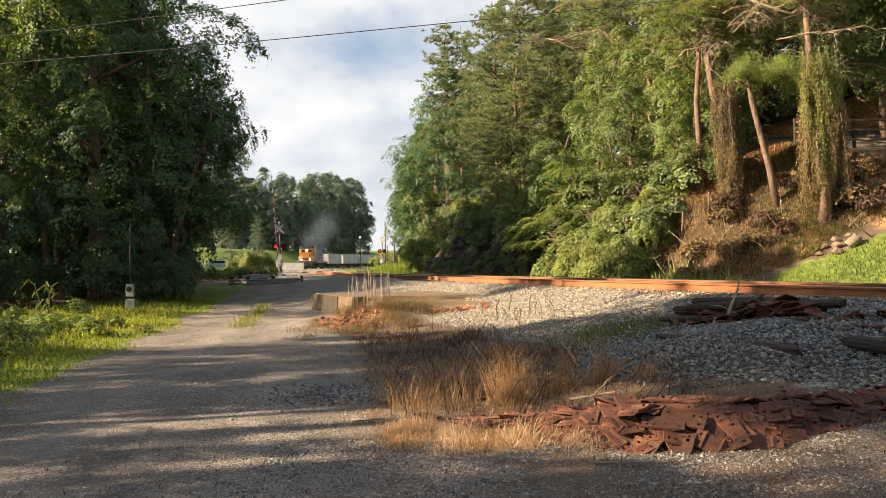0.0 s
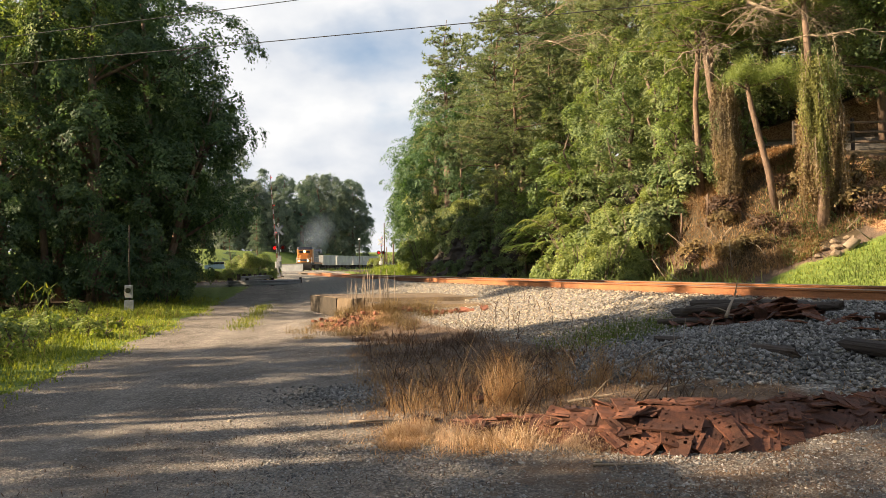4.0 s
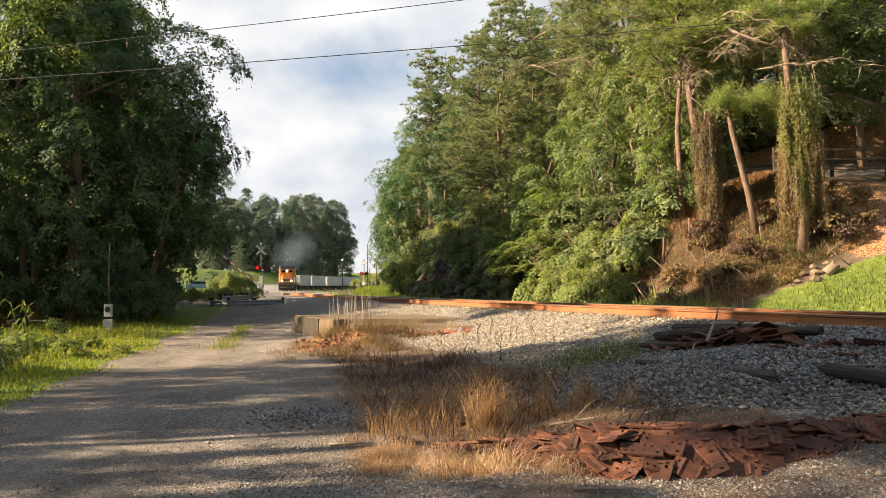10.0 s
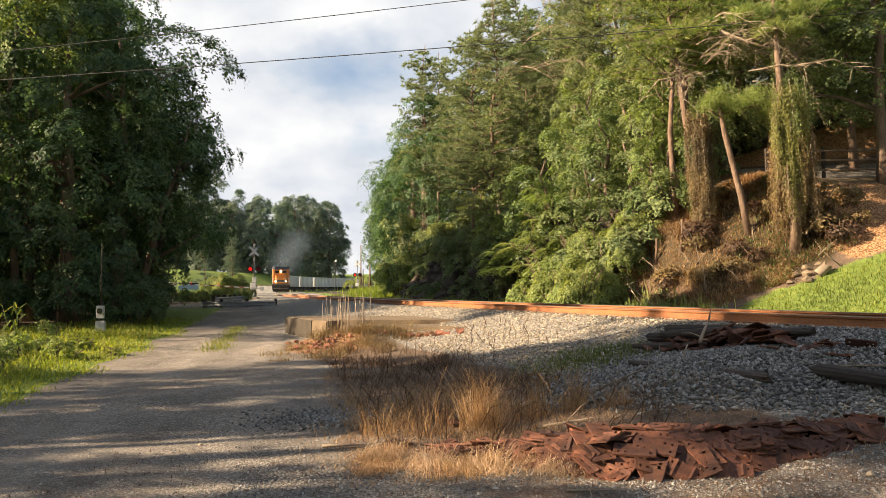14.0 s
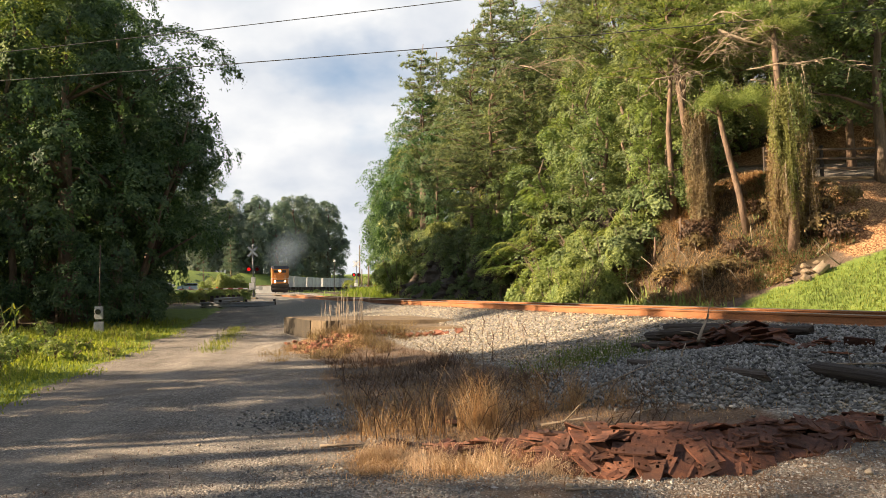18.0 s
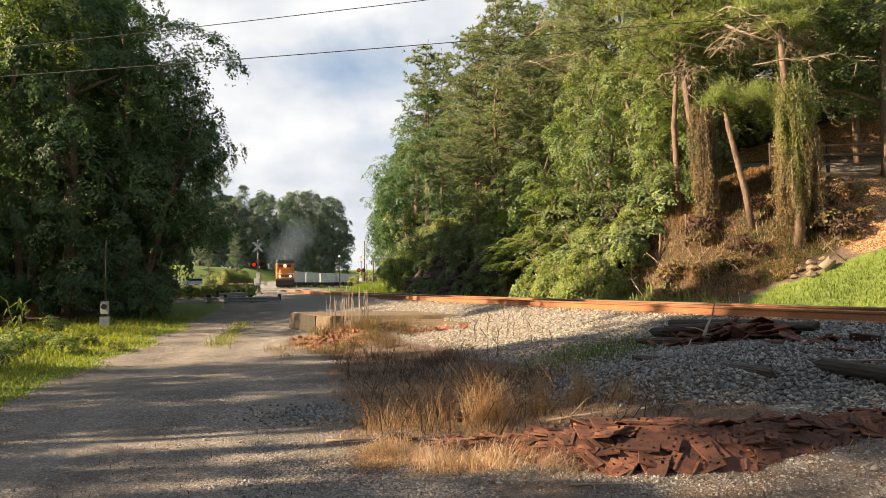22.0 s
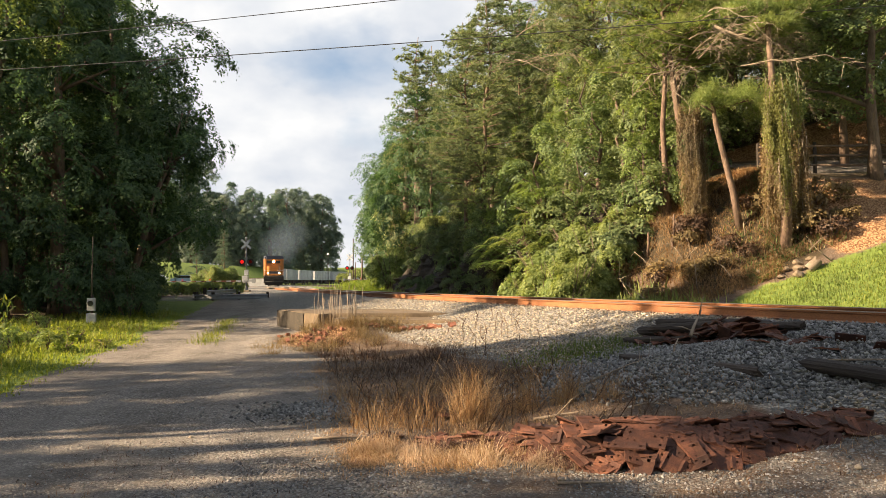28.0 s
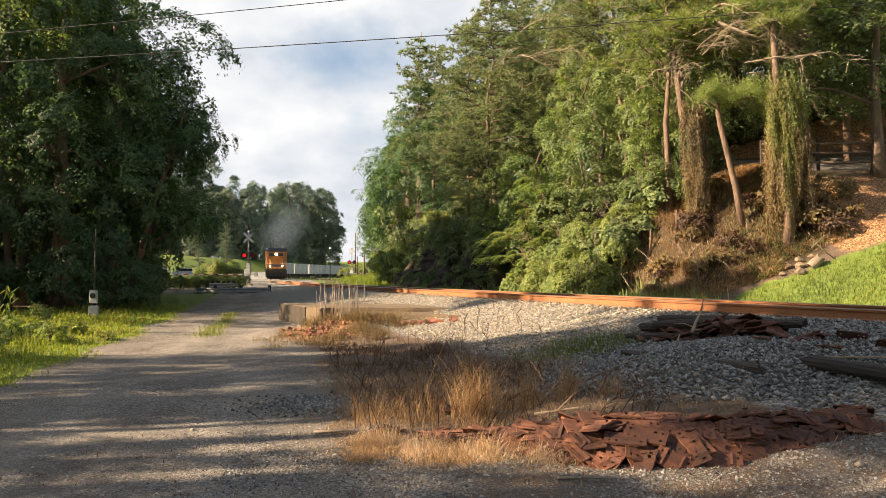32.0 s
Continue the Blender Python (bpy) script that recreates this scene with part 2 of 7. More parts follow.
WHITE_PAINT = plain("white_paint", [(0.3, (0.60, 0.60, 0.58)), (0.7, (0.80, 0.80, 0.78))], 4.0, 0.5, bump_s=0.06)
BLACK = plain("black_paint", [(0.3, (0.012, 0.012, 0.013)), (0.7, (0.03, 0.03, 0.03))], 6.0, 0.5, bump_s=0.05)
# the gate arm's shade is put into this red
SHADED_RED = plain("shaded_red_paint", [(0.3, (0.11, 0.022, 0.020)), (0.7, (0.16, 0.035, 0.03))], 4.0, 0.6, bump_s=0.05)
GREY_BOX = plain("grey_enamel", [(0.3, (0.30, 0.31, 0.32)), (0.7, (0.44, 0.45, 0.46))], 5.0, 0.5, 0.2, bump_s=0.05)
ORANGE = plain("orange_loco_paint", [(0.3, (0.32, 0.115, 0.018)), (0.7, (0.43, 0.165, 0.028))], 2.5, 0.45, bump_s=0.05)
NAVY = plain("dark_blue_loco_paint", [(0.3, (0.018, 0.026, 0.05)), (0.7, (0.035, 0.045, 0.08))], 2.5, 0.45, bump_s=0.05)
SOOT = plain("sooty_steel", [(0.3, (0.018, 0.016, 0.015)), (0.7, (0.05, 0.042, 0.036))], 4.0, 0.75, 0.2, bump_s=0.1)
HOPPER = plain("hopper_grey", [(0.3, (0.36, 0.37, 0.37)), (0.7, (0.52, 0.53, 0.52))], 1.2, 0.6, bump_s=0.05)
SANDSTONE = plain("sandstone", [(0.25, (0.13, 0.095, 0.06)), (0.75, (0.29, 0.22, 0.145))], 3.0, 0.9, bump_s=0.6)
ROCK = plain("cut_rock", [(0.2, (0.020, 0.017, 0.014)), (0.5, (0.058, 0.046, 0.034)), (0.8, (0.15, 0.115, 0.08))], 1.3, 0.95, bump_s=1.0, dist=0.08, fine=9)
WIRE = plain("power_line", [(0.3, (0.03, 0.03, 0.032)), (0.7, (0.06, 0.06, 0.06))], 3.0, 0.6)
LAMP_WARM = glow("headlight", (1.0, 0.70, 0.34), 9.0)
LAMP_RED = glow("red_signal_lens", (0.9, 0.012, 0.01), 0.3)
LENS_DARK = plain("dark_red_lens", [(0.3, (0.17, 0.008, 0.008)), (0.7, (0.24, 0.014, 0.012))], 9.0, 0.2)
GLASS_DARK = plain("dark_glass", [(0.3, (0.012, 0.014, 0.016)), (0.7, (0.02, 0.022, 0.025))], 2.0, 0.1, bump_s=0.0)


def haze_material():
    """Thin exhaust haze: nearly clear flakes."""
    m, nt, b = mat("exhaust_haze")
    b.inputs["Base Color"].default_value = (0.36, 0.46, 0.60, 1)
    b.inputs["Roughness"].default_value = 1.0
    b.inputs["Specular IOR Level"].default_value = 0.0
    n = noise_tex(nt, 0.45, 4.0, 0.6)
    a = ramp_of(nt, [(0.2, (0.035,) * 3), (0.8, (0.10,) * 3)])
    nt.links.new(n, a.inputs[0])
    tc = node(nt, "ShaderNodeTexCoord")
    mp = node(nt, "ShaderNodeMapping")
    mp.inputs["Scale"].default_value = (0.24, 0.24, 0.24)
    nt.links.new(tc.outputs["Object"], mp.inputs[0])
    g = node(nt, "ShaderNodeTexGradient")
    g.gradient_type = "SPHERICAL"
    nt.links.new(mp.outputs[0], g.inputs[0])
    fade = node(nt, "ShaderNodeMath")
    fade.operation = "MULTIPLY"
    nt.links.new(a.outputs[0], fade.inputs[0])
    nt.links.new(g.outputs["Fac"], fade.inputs[1])
    nt.links.new(fade.outputs[0], b.inputs["Alpha"])
    return m


HAZE = haze_material()
CAR_BLUE = plain("car_blue_paint", [(0.3, (0.16, 0.24, 0.36)), (0.7, (0.22, 0.31, 0.44))], 2.0, 0.3, 0.2, bump_s=0.0)
CAR_WHITE = plain("car_white_paint", [(0.3, (0.62, 0.62, 0.62)), (0.7, (0.74, 0.74, 0.74))], 2.0, 0.3, 0.1, bump_s=0.0)
TYRE = plain("tyre_rubber", [(0.3, (0.015, 0.015, 0.015)), (0.7, (0.03, 0.03, 0.03))], 6.0, 0.85)


# ---------------------------------------------------------------- mesh helpers
RNG = np.random.default_rng(7)


def mesh_from(name, verts, faces, material, smooth=False):
    me = bpy.data.meshes.new(name)
    me.from_pydata([tuple(v) for v in verts], [], faces)
    me.materials.append(material)
    if smooth:
        me.shade_smooth()
    return me


def poly_mesh(name, V, material, smooth=False):
    """A mesh of loose faces, V: faces x corners x 3."""
    n, k = V.shape[:2]
    me = bpy.data.meshes.new(name)
    me.vertices.add(n * k)
    me.vertices.foreach_set("co", V.astype(np.float32).ravel())
    me.loops.add(n * k)
    me.loops.foreach_set("vertex_index", np.arange(n * k, dtype=np.int32))
    me.polygons.add(n)
    me.polygons.foreach_set("loop_start", np.arange(0, n * k, k, dtype=np.int32))
    me.update(calc_edges=True)
    me.materials.append(material)
    if smooth:
        me.shade_smooth()
    return me


def leaf_faces(C, N, length, width, rng, droop=0.0):
    """Kite leaves at C that face N; length and width: one number or one a leaf."""
    n = len(C)
    N = N / (np.linalg.norm(N, axis=1, keepdims=True) + 1e-9)
    A = rng.normal(size=(n, 3))
    A[:, 2] -= droop
    A -= N * (A * N).sum(1, keepdims=True)
    A /= np.linalg.norm(A, axis=1, keepdims=True) + 1e-9
    B = np.cross(N, A)
    L = np.broadcast_to(np.asarray(length, float), (n,))[:, None] * rng.uniform(0.65, 1.3, (n, 1))
    W = np.broadcast_to(np.asarray(width, float), (n,))[:, None] * rng.uniform(0.7, 1.25, (n, 1))
    fold = N * W * rng.uniform(-0.3, 0.3, (n, 1))
    return np.stack([C - A * L * 0.5, C + B * W * 0.5 + fold, C + A * L * 0.5, C - B * W * 0.5 + fold], 1)


def unit(rng, n):
    v = rng.normal(size=(n, 3))
    return v / np.linalg.norm(v, axis=1, keepdims=True)


def tube(paths, sides=6):
    """Tapered tubes; each path: list of (point, radius). Returns verts and faces."""
    verts, faces = [], []
    for path in paths:
        pts = [Vector(p) for p, _ in path]
        base = len(verts)
        for i, (p, r) in enumerate(path):
            d = (pts[min(i + 1, len(pts) - 1)] - pts[max(i - 1, 0)]).normalized()
            a = d.orthogonal().normalized() if abs(d.z) < 0.9 else Vector((1, 0, 0)).cross(d).normalized()
            b = d.cross(a)
            for k in range(sides):
                t = 2 * math.pi * k / sides
                verts.append(Vector(p) + (a * math.cos(t) + b * math.sin(t)) * r)
        for i in range(len(path) - 1):
            for k in range(sides):
                k2 = (k + 1) % sides
                faces.append((base + i * sides + k, base + i * sides + k2, base + (i + 1) * sides + k2, base + (i + 1) * sides + k))
        faces.append(tuple(base + k for k in reversed(range(sides))))
        faces.append(tuple(base + (len(path) - 1) * sides + k for k in range(sides)))
    return verts, faces


def tube_mesh(name, paths, material, sides=6):
    v, f = tube(paths, sides)
    return mesh_from(name, v, f, material, smooth=True)


def part(name, me, parent, label="", m=None):
    """Links a mesh as one object under a thing or a part."""
    ob = new(name, me)
    ob.parent = parent
    if m is not None:
        ob.matrix_basis = m
    if label:
        ob["label"] = label
    return ob


def box_bm(bm, size, m, bevel=0.0):
    r = bmesh.ops.create_cube(bm, size=1.0, matrix=m @ Matrix.Diagonal((*size, 1)))
    if bevel:
        es = list({e for v in r["verts"] for e in v.link_edges})
        bmesh.ops.bevel(bm, geom=es, offset=bevel, segments=1, affect="EDGES")


def boxes(name, items, material, bevel=0.0):
    """One mesh of bevelled boxes; items: (size, pose)."""
    bm = bmesh.new()
    for size, m in items:
        box_bm(bm, size, m, bevel)
    me = bpy.data.meshes.new(name)
    bm.to_mesh(me)
    bm.free()
    me.materials.append(material)
    return me


def rod(name, a, b, r, material, sides=8, r2=None):
    return tube_mesh(name, [[(a, r), (b, r if r2 is None else r2)]], material, sides)


def disc(name, r, depth, material, m=None, sides=20, r2=None):
    bm = bmesh.new()
    bmesh.ops.create_cone(bm, cap_ends=True, segments=sides, radius1=r, radius2=r if r2 is None else r2, depth=depth, matrix=m or Matrix())
    me = bpy.data.meshes.new(name)
    bm.to_mesh(me)
    bm.free()
    me.materials.append(material)
    return me


def empty(name, m, label, category, group="", kind=""):
    ob = new(name)
    ob.empty_display_size = 0.2
    ob.matrix_basis = m
    return tagged(ob, label, category, group, kind)


def smooth(a, b, x):
    t = np.clip((np.asarray(x, float) - a) / (b - a), 0, 1)
    return t * t * (3 - 2 * t)


# ---------------------------------------------------------------- the plan
RAIL_TOP_Z = 1.10
GAUGE = 1.435
TRACK_Y = np.arange(-60.0, 420.0, 0.5)
TRACK_SLOPE = np.interp(TRACK_Y, [-60, 12, 60, 115, 168, 195, 230, 300, 420], [-0.55, -0.39, -0.30, -0.215, -0.205, 0.02, 0.2, 0.5, 0.8])
TRACK_X = np.concatenate([[0], np.cumsum(TRACK_SLOPE[:-1] * 0.5)])
TRACK_X = TRACK_X + 6.65 - np.interp(12.3, TRACK_Y, TRACK_X)       # the near rail


def near_rail(y):
    return np.interp(y, TRACK_Y, TRACK_X)


def slope_at(y):
    return np.interp(y, TRACK_Y, TRACK_SLOPE)


def track_side(x, y):
    """Metres beyond the track's centre line, towards the hill."""
    k = 1 / np.sqrt(1 + slope_at(y) ** 2)
    return (np.asarray(x, float) - near_rail(y)) * k - GAUGE / 2


def road_mid(y):
    return -3.1 - 0.19 * (np.asarray(y, float) - 8)


def rough(x, y, scale, seed):
    """Cheap smooth noise from sums of sines."""
    r = np.random.default_rng(seed)
    out = 0
    for k in range(6):
        a, p, f = r.uniform(0, 6.28), r.uniform(0, 6.28), scale * r.uniform(0.6, 1.9)
        out = out + np.sin((x * np.cos(a) + y * np.sin(a)) * f + p)
    return out / 6


def base_level(x, y):
    return 0.75 * smooth(16, 70, y) + 0.3 * smooth(70, 110, y)


def height(x, y):
    x, y = np.asarray(x, float), np.asarray(y, float)
    s = track_side(x, y)
    g = base_level(x, y)
    # ballast shoulder falls from the ties to the yard
    bed = 0.90
    near = np.interp(s, [-6.5, -4.6, -2.9, -1.45], [0, 0.25, 0.62, 1.0])
    z = g + (bed - g).clip(0) * near
    # spread gravel heap in front of the track
    z = z + 0.34 * np.exp(-(((x - 3.4) / 1.9) ** 2 + ((y - 11.0) / 1.5) ** 2)) * (s < -1.2)
    z = z + 0.16 * np.exp(-(((x - 2.0) / 1.2) ** 2 + ((y - 9.4) / 0.9) ** 2))
    z = z + 0.34 * np.exp(-(((x + 2.8) / 1.9) ** 2 + ((y - 22.4) / 1.2) ** 2))
    z = z + 0.30 * np.exp(-(((x + 4.3) / 2.6) ** 2 + ((y - 37.5) / 3.6) ** 2)) * smooth(-1.3, -2.2, s)
    # hill beyond the track: low bank with lawn near by, rock cut further on
    cut = smooth(24, 31, y) * smooth(150, 95, y)
    h_s = s - np.interp(y, [56, 75, 90, 110, 125, 160], [0, 3.2, 5.6, 8.5, 11, 14])
    rise_lawn = np.interp(h_s, [1.5, 3.5, 9, 15, 17, 26, 60, 120], [0, -0.1, 1.7, 4.0, 4.3, 4.6, 12, 16])
    rise_cut = np.interp(h_s, [1.5, 3.2, 4.6, 6.4, 8.2, 25, 60, 120], [0, -0.1, 0.3, 3.4, 4.6, 11.5, 20, 22])
    hill = rise_lawn * (1 - cut) + rise_cut * cut
    far = 1 - smooth(110, 190, y)
    hill = np.where(hill > 0, hill * (0.15 + 0.85 * far), hill)
    z = np.where(s > 1.45, np.maximum(bed - 0.5 * smooth(1.45, 2.6, s) * smooth(84, 72, y) + 0.25 * smooth(84, 100, y), 0) + hill, z)
    z = z + np.where(s > 5, 0.175 * rough(x, y, 0.5, 3) * smooth(5, 12, s), 0)
    flat = smooth(10.6, 12.6, x) * smooth(38.5, 35.5, y)
    z = z * (1 - flat) + flat * np.minimum(z, np.interp(y, [20, 24, 29.5, 36], [1.9, 2.3, 5.4, 6.7]))
    # left side: land stays level, then rises gently under the far lawn
    z = z + 5.4 * smooth(102, 180, y) * smooth(-5, -22, s) + 10 * smooth(240, 900, y)
    z = z + 0.02 * rough(x, y, 2.1, 5) * (s < -3)
    return z


def grade(x, y):
    return float(height(x, y))


# ---------------------------------------------------------------- ground
def ground_material():
    m, nt, b = mat("ground_mix")

    def attr(name):
        a = node(nt, "ShaderNodeAttribute")
        a.attribute_name = name
        return a.outputs["Fac"]

    tc = node(nt, "ShaderNodeTexCoord")
    vor = node(nt, "ShaderNodeTexVoronoi", Scale=26.0)
    nt.links.new(tc.outputs["Object"], vor.inputs["Vector"])
    vor2 = node(nt, "ShaderNodeTexVoronoi", Scale=58.0)
    nt.links.new(tc.outputs["Object"], vor2.inputs["Vector"])
    sepc = node(nt, "ShaderNodeSeparateColor")
    nt.links.new(vor.outputs["Color"], sepc.inputs[0])
    sepd = node(nt, "ShaderNodeSeparateColor")
    nt.links.new(vor2.outputs["Color"], sepd.inputs[0])
    big = noise_tex(nt, 0.45, 5.0, 0.6)
    mid = noise_tex(nt, 3.0, 5.0, 0.65)
    # worn gravel road
    grit = ramp_of(nt, [(0.0, (0.060, 0.054, 0.049)), (0.6, (0.185, 0.166, 0.145)), (1.0, (0.44, 0.40, 0.355))])
    nt.links.new(sepd.outputs[0], grit.inputs[0])
    dust = ramp_of(nt, [(0.3, (0.150, 0.134, 0.118)), (0.7, (0.275, 0.245, 0.212))])
    nt.links.new(mid, dust.inputs[0])
    dust_f = ramp_of(nt, [(0.42, (0.15,) * 3), (0.62, (0.75,) * 3)])
    nt.links.new(big, dust_f.inputs[0])
    road = mixer(nt, grit.outputs[0], dust.outputs[0], dust_f.outputs[0])
    patch = ramp_of(nt, [(0.36, (0.62, 0.60, 0.58)), (0.5, (0.95, 0.95, 0.95)), (0.66, (1.18, 1.17, 1.15))])
    nt.links.new(noise_tex(nt, 1.1, 6.0, 0.7, stretch=(1.0, 0.55, 1.0)), patch.inputs[0])
    road = mixer(nt, road, patch.outputs[0], 0.85, "MULTIPLY")
    rut = ramp_of(nt, [(0.0, (0.80, 0.79, 0.78)), (1.0, (1.16, 1.15, 1.13))])
    nt.links.new(attr("rut"), rut.inputs[0])
    road = mixer(nt, road, rut.outputs[0], 1.0, "MULTIPLY")
    # crushed stone
    stone = ramp_of(nt, [(0.0, (0.10, 0.096, 0.09)), (0.5, (0.26, 0.24, 0.21)), (1.0, (0.48, 0.45, 0.39))])
    nt.links.new(sepc.outputs[0], stone.inputs[0])
    gap = ramp_of(nt, [(0.35, (1, 1, 1)), (0.75, (0.45, 0.45, 0.45))])
    nt.links.new(vor.outputs["Distance"], gap.inputs[0])
    stones = mixer(nt, stone.outputs[0], gap.outputs[0], 0.8, "MULTIPLY")
    # soil with straw
    soil = ramp_of(nt, [(0.25, (0.055, 0.034, 0.021)), (0.55, (0.125, 0.078, 0.046)), (0.8, (0.23, 0.15, 0.088))])
    nt.links.new(mid, soil.inputs[0])
    gritty = mixer(nt, soil.outputs[0], grit.outputs[0], 0.22)
    # turf
    turf = ramp_of(nt, [(0.25, (0.075, 0.115, 0.022)), (0.55, (0.145, 0.20, 0.040)), (0.8, (0.22, 0.27, 0.065))])
    nt.links.new(mid, turf.inputs[0])
    # bark mulch
    mulch = ramp_of(nt, [(0.25, (0.13, 0.062, 0.028)), (0.55, (0.27, 0.145, 0.07)), (0.8, (0.42, 0.26, 0.14))])
    nt.links.new(sepc.outputs[1], mulch.inputs[0])
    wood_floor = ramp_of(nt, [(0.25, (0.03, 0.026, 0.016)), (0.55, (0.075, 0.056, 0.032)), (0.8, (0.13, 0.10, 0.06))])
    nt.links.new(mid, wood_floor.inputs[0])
    tar = ramp_of(nt, [(0.3, (0.075, 0.074, 0.072)), (0.7, (0.13, 0.128, 0.122))])
    nt.links.new(mid, tar.inputs[0])
    c = road

    def ragged(fac):
        """A border that frays instead of fading."""
        add = node(nt, "ShaderNodeMath")
        add.operation = "ADD"
        nt.links.new(fac, add.inputs[0])
        sub = node(nt, "ShaderNodeMath")
        sub.operation = "MULTIPLY_ADD"
        sub.inputs[1].default_value, sub.inputs[2].default_value = 0.8, -0.4
        nt.links.new(mid, sub.inputs[0])
        nt.links.new(sub.outputs[0], add.inputs[1])
        r = ramp_of(nt, [(0.40, (0, 0, 0)), (0.60, (1, 1, 1))])
        nt.links.new(add.outputs[0], r.inputs[0])
        return r.outputs[0]

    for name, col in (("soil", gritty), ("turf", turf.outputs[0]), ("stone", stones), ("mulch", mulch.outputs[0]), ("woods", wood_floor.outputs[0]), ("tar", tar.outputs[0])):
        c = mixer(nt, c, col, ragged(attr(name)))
    nt.links.new(c, b.inputs["Base Color"])
    b.inputs["Roughness"].default_value = 0.95
    b.inputs["Specular IOR Level"].default_value = 0.2
    inv = node(nt, "ShaderNodeMath")
    inv.operation = "MULTIPLY_ADD"
    inv.inputs[1].default_value, inv.inputs[2].default_value = -1.0, 1.0
    nt.links.new(vor2.outputs["Distance"], inv.inputs[0])
    bump(nt, b, inv.outputs[0], 0.75, 0.018)
    return m


def spread(lo, hi, step, out_lo, out_hi, grow=1.12):
    a = list(np.arange(lo, hi + 1e-6, step))
    d, v = step, hi
    while v < out_hi:
        d *= grow
        v += d
        a.append(v)
    d, v = step, lo
    while v > out_lo:
        d *= grow
        v -= d
        a.insert(0, v)
    return np.array(a)


def make_ground():
    xs, ys = spread(-13, 15, 0.22, -2600, 2600, 1.09), spread(3, 34, 0.22, -400, 3200, 1.07)
    X, Y = np.meshgrid(xs, ys)
    Z = height(X, Y)
    nx, ny = len(xs), len(ys)
    me = bpy.data.meshes.new("ground")
    me.vertices.add(nx * ny)
    me.vertices.foreach_set("co", np.stack([X, Y, Z], -1).astype(np.float32).ravel())
    i = np.arange(ny - 1)[:, None] * nx + np.arange(nx - 1)[None]
    q = np.stack([i, i + 1, i + nx + 1, i + nx], -1).reshape(-1, 4).astype(np.int32)
    me.loops.add(q.size)
    me.loops.foreach_set("vertex_index", q.ravel())
    me.polygons.add(len(q))
    me.polygons.foreach_set("loop_start", np.arange(0, q.size, 4, dtype=np.int32))
    me.update(calc_edges=True)
    me.shade_smooth()
    s = track_side(X, Y)
    rd = X - road_mid(Y)
    jig = 0.5 * rough(X, Y, 1.4, 11)
    stone = smooth(-5.6, -4.4, s + jig) * smooth(4.2, 2.6, s)
    heap = np.exp(-(((X - 3.6) / 2.6) ** 2 + ((Y - 11.0) / 2.3) ** 2))
    stone = np.maximum(stone, smooth(0.35, 0.6, heap + 0.1 * jig) * (s < 0))
    verge_l = smooth(-2.3, -2.9, rd + 0.5 * jig) * smooth(60, 52, Y)
    strip = smooth(2.0, 2.6, rd + jig) * smooth(7.2, 8.2, Y - 0.12 * X) * (s < -3)
    soil = np.maximum(np.clip(strip, 0, 1) * (1 - stone), smooth(3.2, 3.8, s))
    turf = np.where(verge_l > 0.5, smooth(0.2, 0.9, verge_l), 0)
    turf = np.maximum(turf, 0.5 * np.exp(-(((rd + 0.55) / 0.4) ** 2)) * smooth(19, 23, Y) * smooth(40, 34, Y))
    lawn = smooth(3.0, 3.8, s) * smooth(25.4, 24.2, Y + 0.7 * jig + 0.9 * smooth(7.5, 4.0, s))
    turf = np.maximum(turf, lawn)
    turf = np.maximum(turf, smooth(76, 84, Y) * smooth(-18, -21, X) * (s < -5) + smooth(104, 112, Y) * (s < -6) + smooth(2.8, 3.6, s) * smooth(5.4, 4.6, s) * 0.8 + smooth(118, 130, Y) * (s > 3.5))
    mulch = smooth(11.6, 12.6, X + jig) * smooth(24.4, 25.4, Y + 0.7 * jig) * smooth(29.6, 28.6, Y)
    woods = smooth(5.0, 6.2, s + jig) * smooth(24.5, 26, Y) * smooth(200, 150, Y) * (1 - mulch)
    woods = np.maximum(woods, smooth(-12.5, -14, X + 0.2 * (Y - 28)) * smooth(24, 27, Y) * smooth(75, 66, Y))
    drive = smooth(10.8, 12.5, X) * smooth(29.4, 30.2, Y) * smooth(36.4, 35.6, Y)
    mulch = np.maximum(mulch, smooth(12, 13.5, X) * smooth(36.0, 36.8, Y) * smooth(38.2, 37.6, Y))
    mulch = np.maximum(mulch, 0.95 * np.exp(-((X + 3.1) / 1.3) ** 2 - ((Y - 21.3) / 1.5) ** 2))
    woods = woods * (1 - mulch) * (1 - drive)
    soil = soil * (1 - drive)
    turf = turf * (1 - drive)
    debris = 0.52 * smooth(-1.5, 0.5, X) * smooth(8.6, 7.4, Y) * smooth(4.0, 5.0, Y)
    soil = np.maximum(soil, debris * (s < -4))
    # the public road that crosses the line
    u = (Y - 99) - 0.72 * (X + 20.5)
    tar = smooth(4.6, 3.9, np.abs(u) / 1.23) * (np.abs(X + 20) < 70)
    tar = np.maximum(tar, 0.55 * smooth(46, 52, Y) * smooth(4.0, 3.2, np.abs(X - (-14.5 - 0.28 * (Y - 50)))) * smooth(92, 84, Y))
    # tar's dark grey also darkens the ground under the stone heap
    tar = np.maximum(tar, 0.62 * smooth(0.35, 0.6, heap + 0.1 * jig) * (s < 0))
    rut = 0.4 + 0.6 * np.exp(-((np.abs(rd) - 0.85) / 0.38) ** 2)
    for name, v in (("stone", stone), ("soil", soil), ("turf", np.clip(turf, 0, 1)), ("mulch", mulch), ("woods", np.clip(woods, 0, 1)), ("tar", tar), ("rut", rut)):
        a = me.attributes.new(name, "FLOAT", "POINT")
        a.data.foreach_set("value", np.clip(v, 0, 1).astype(np.float32).ravel())
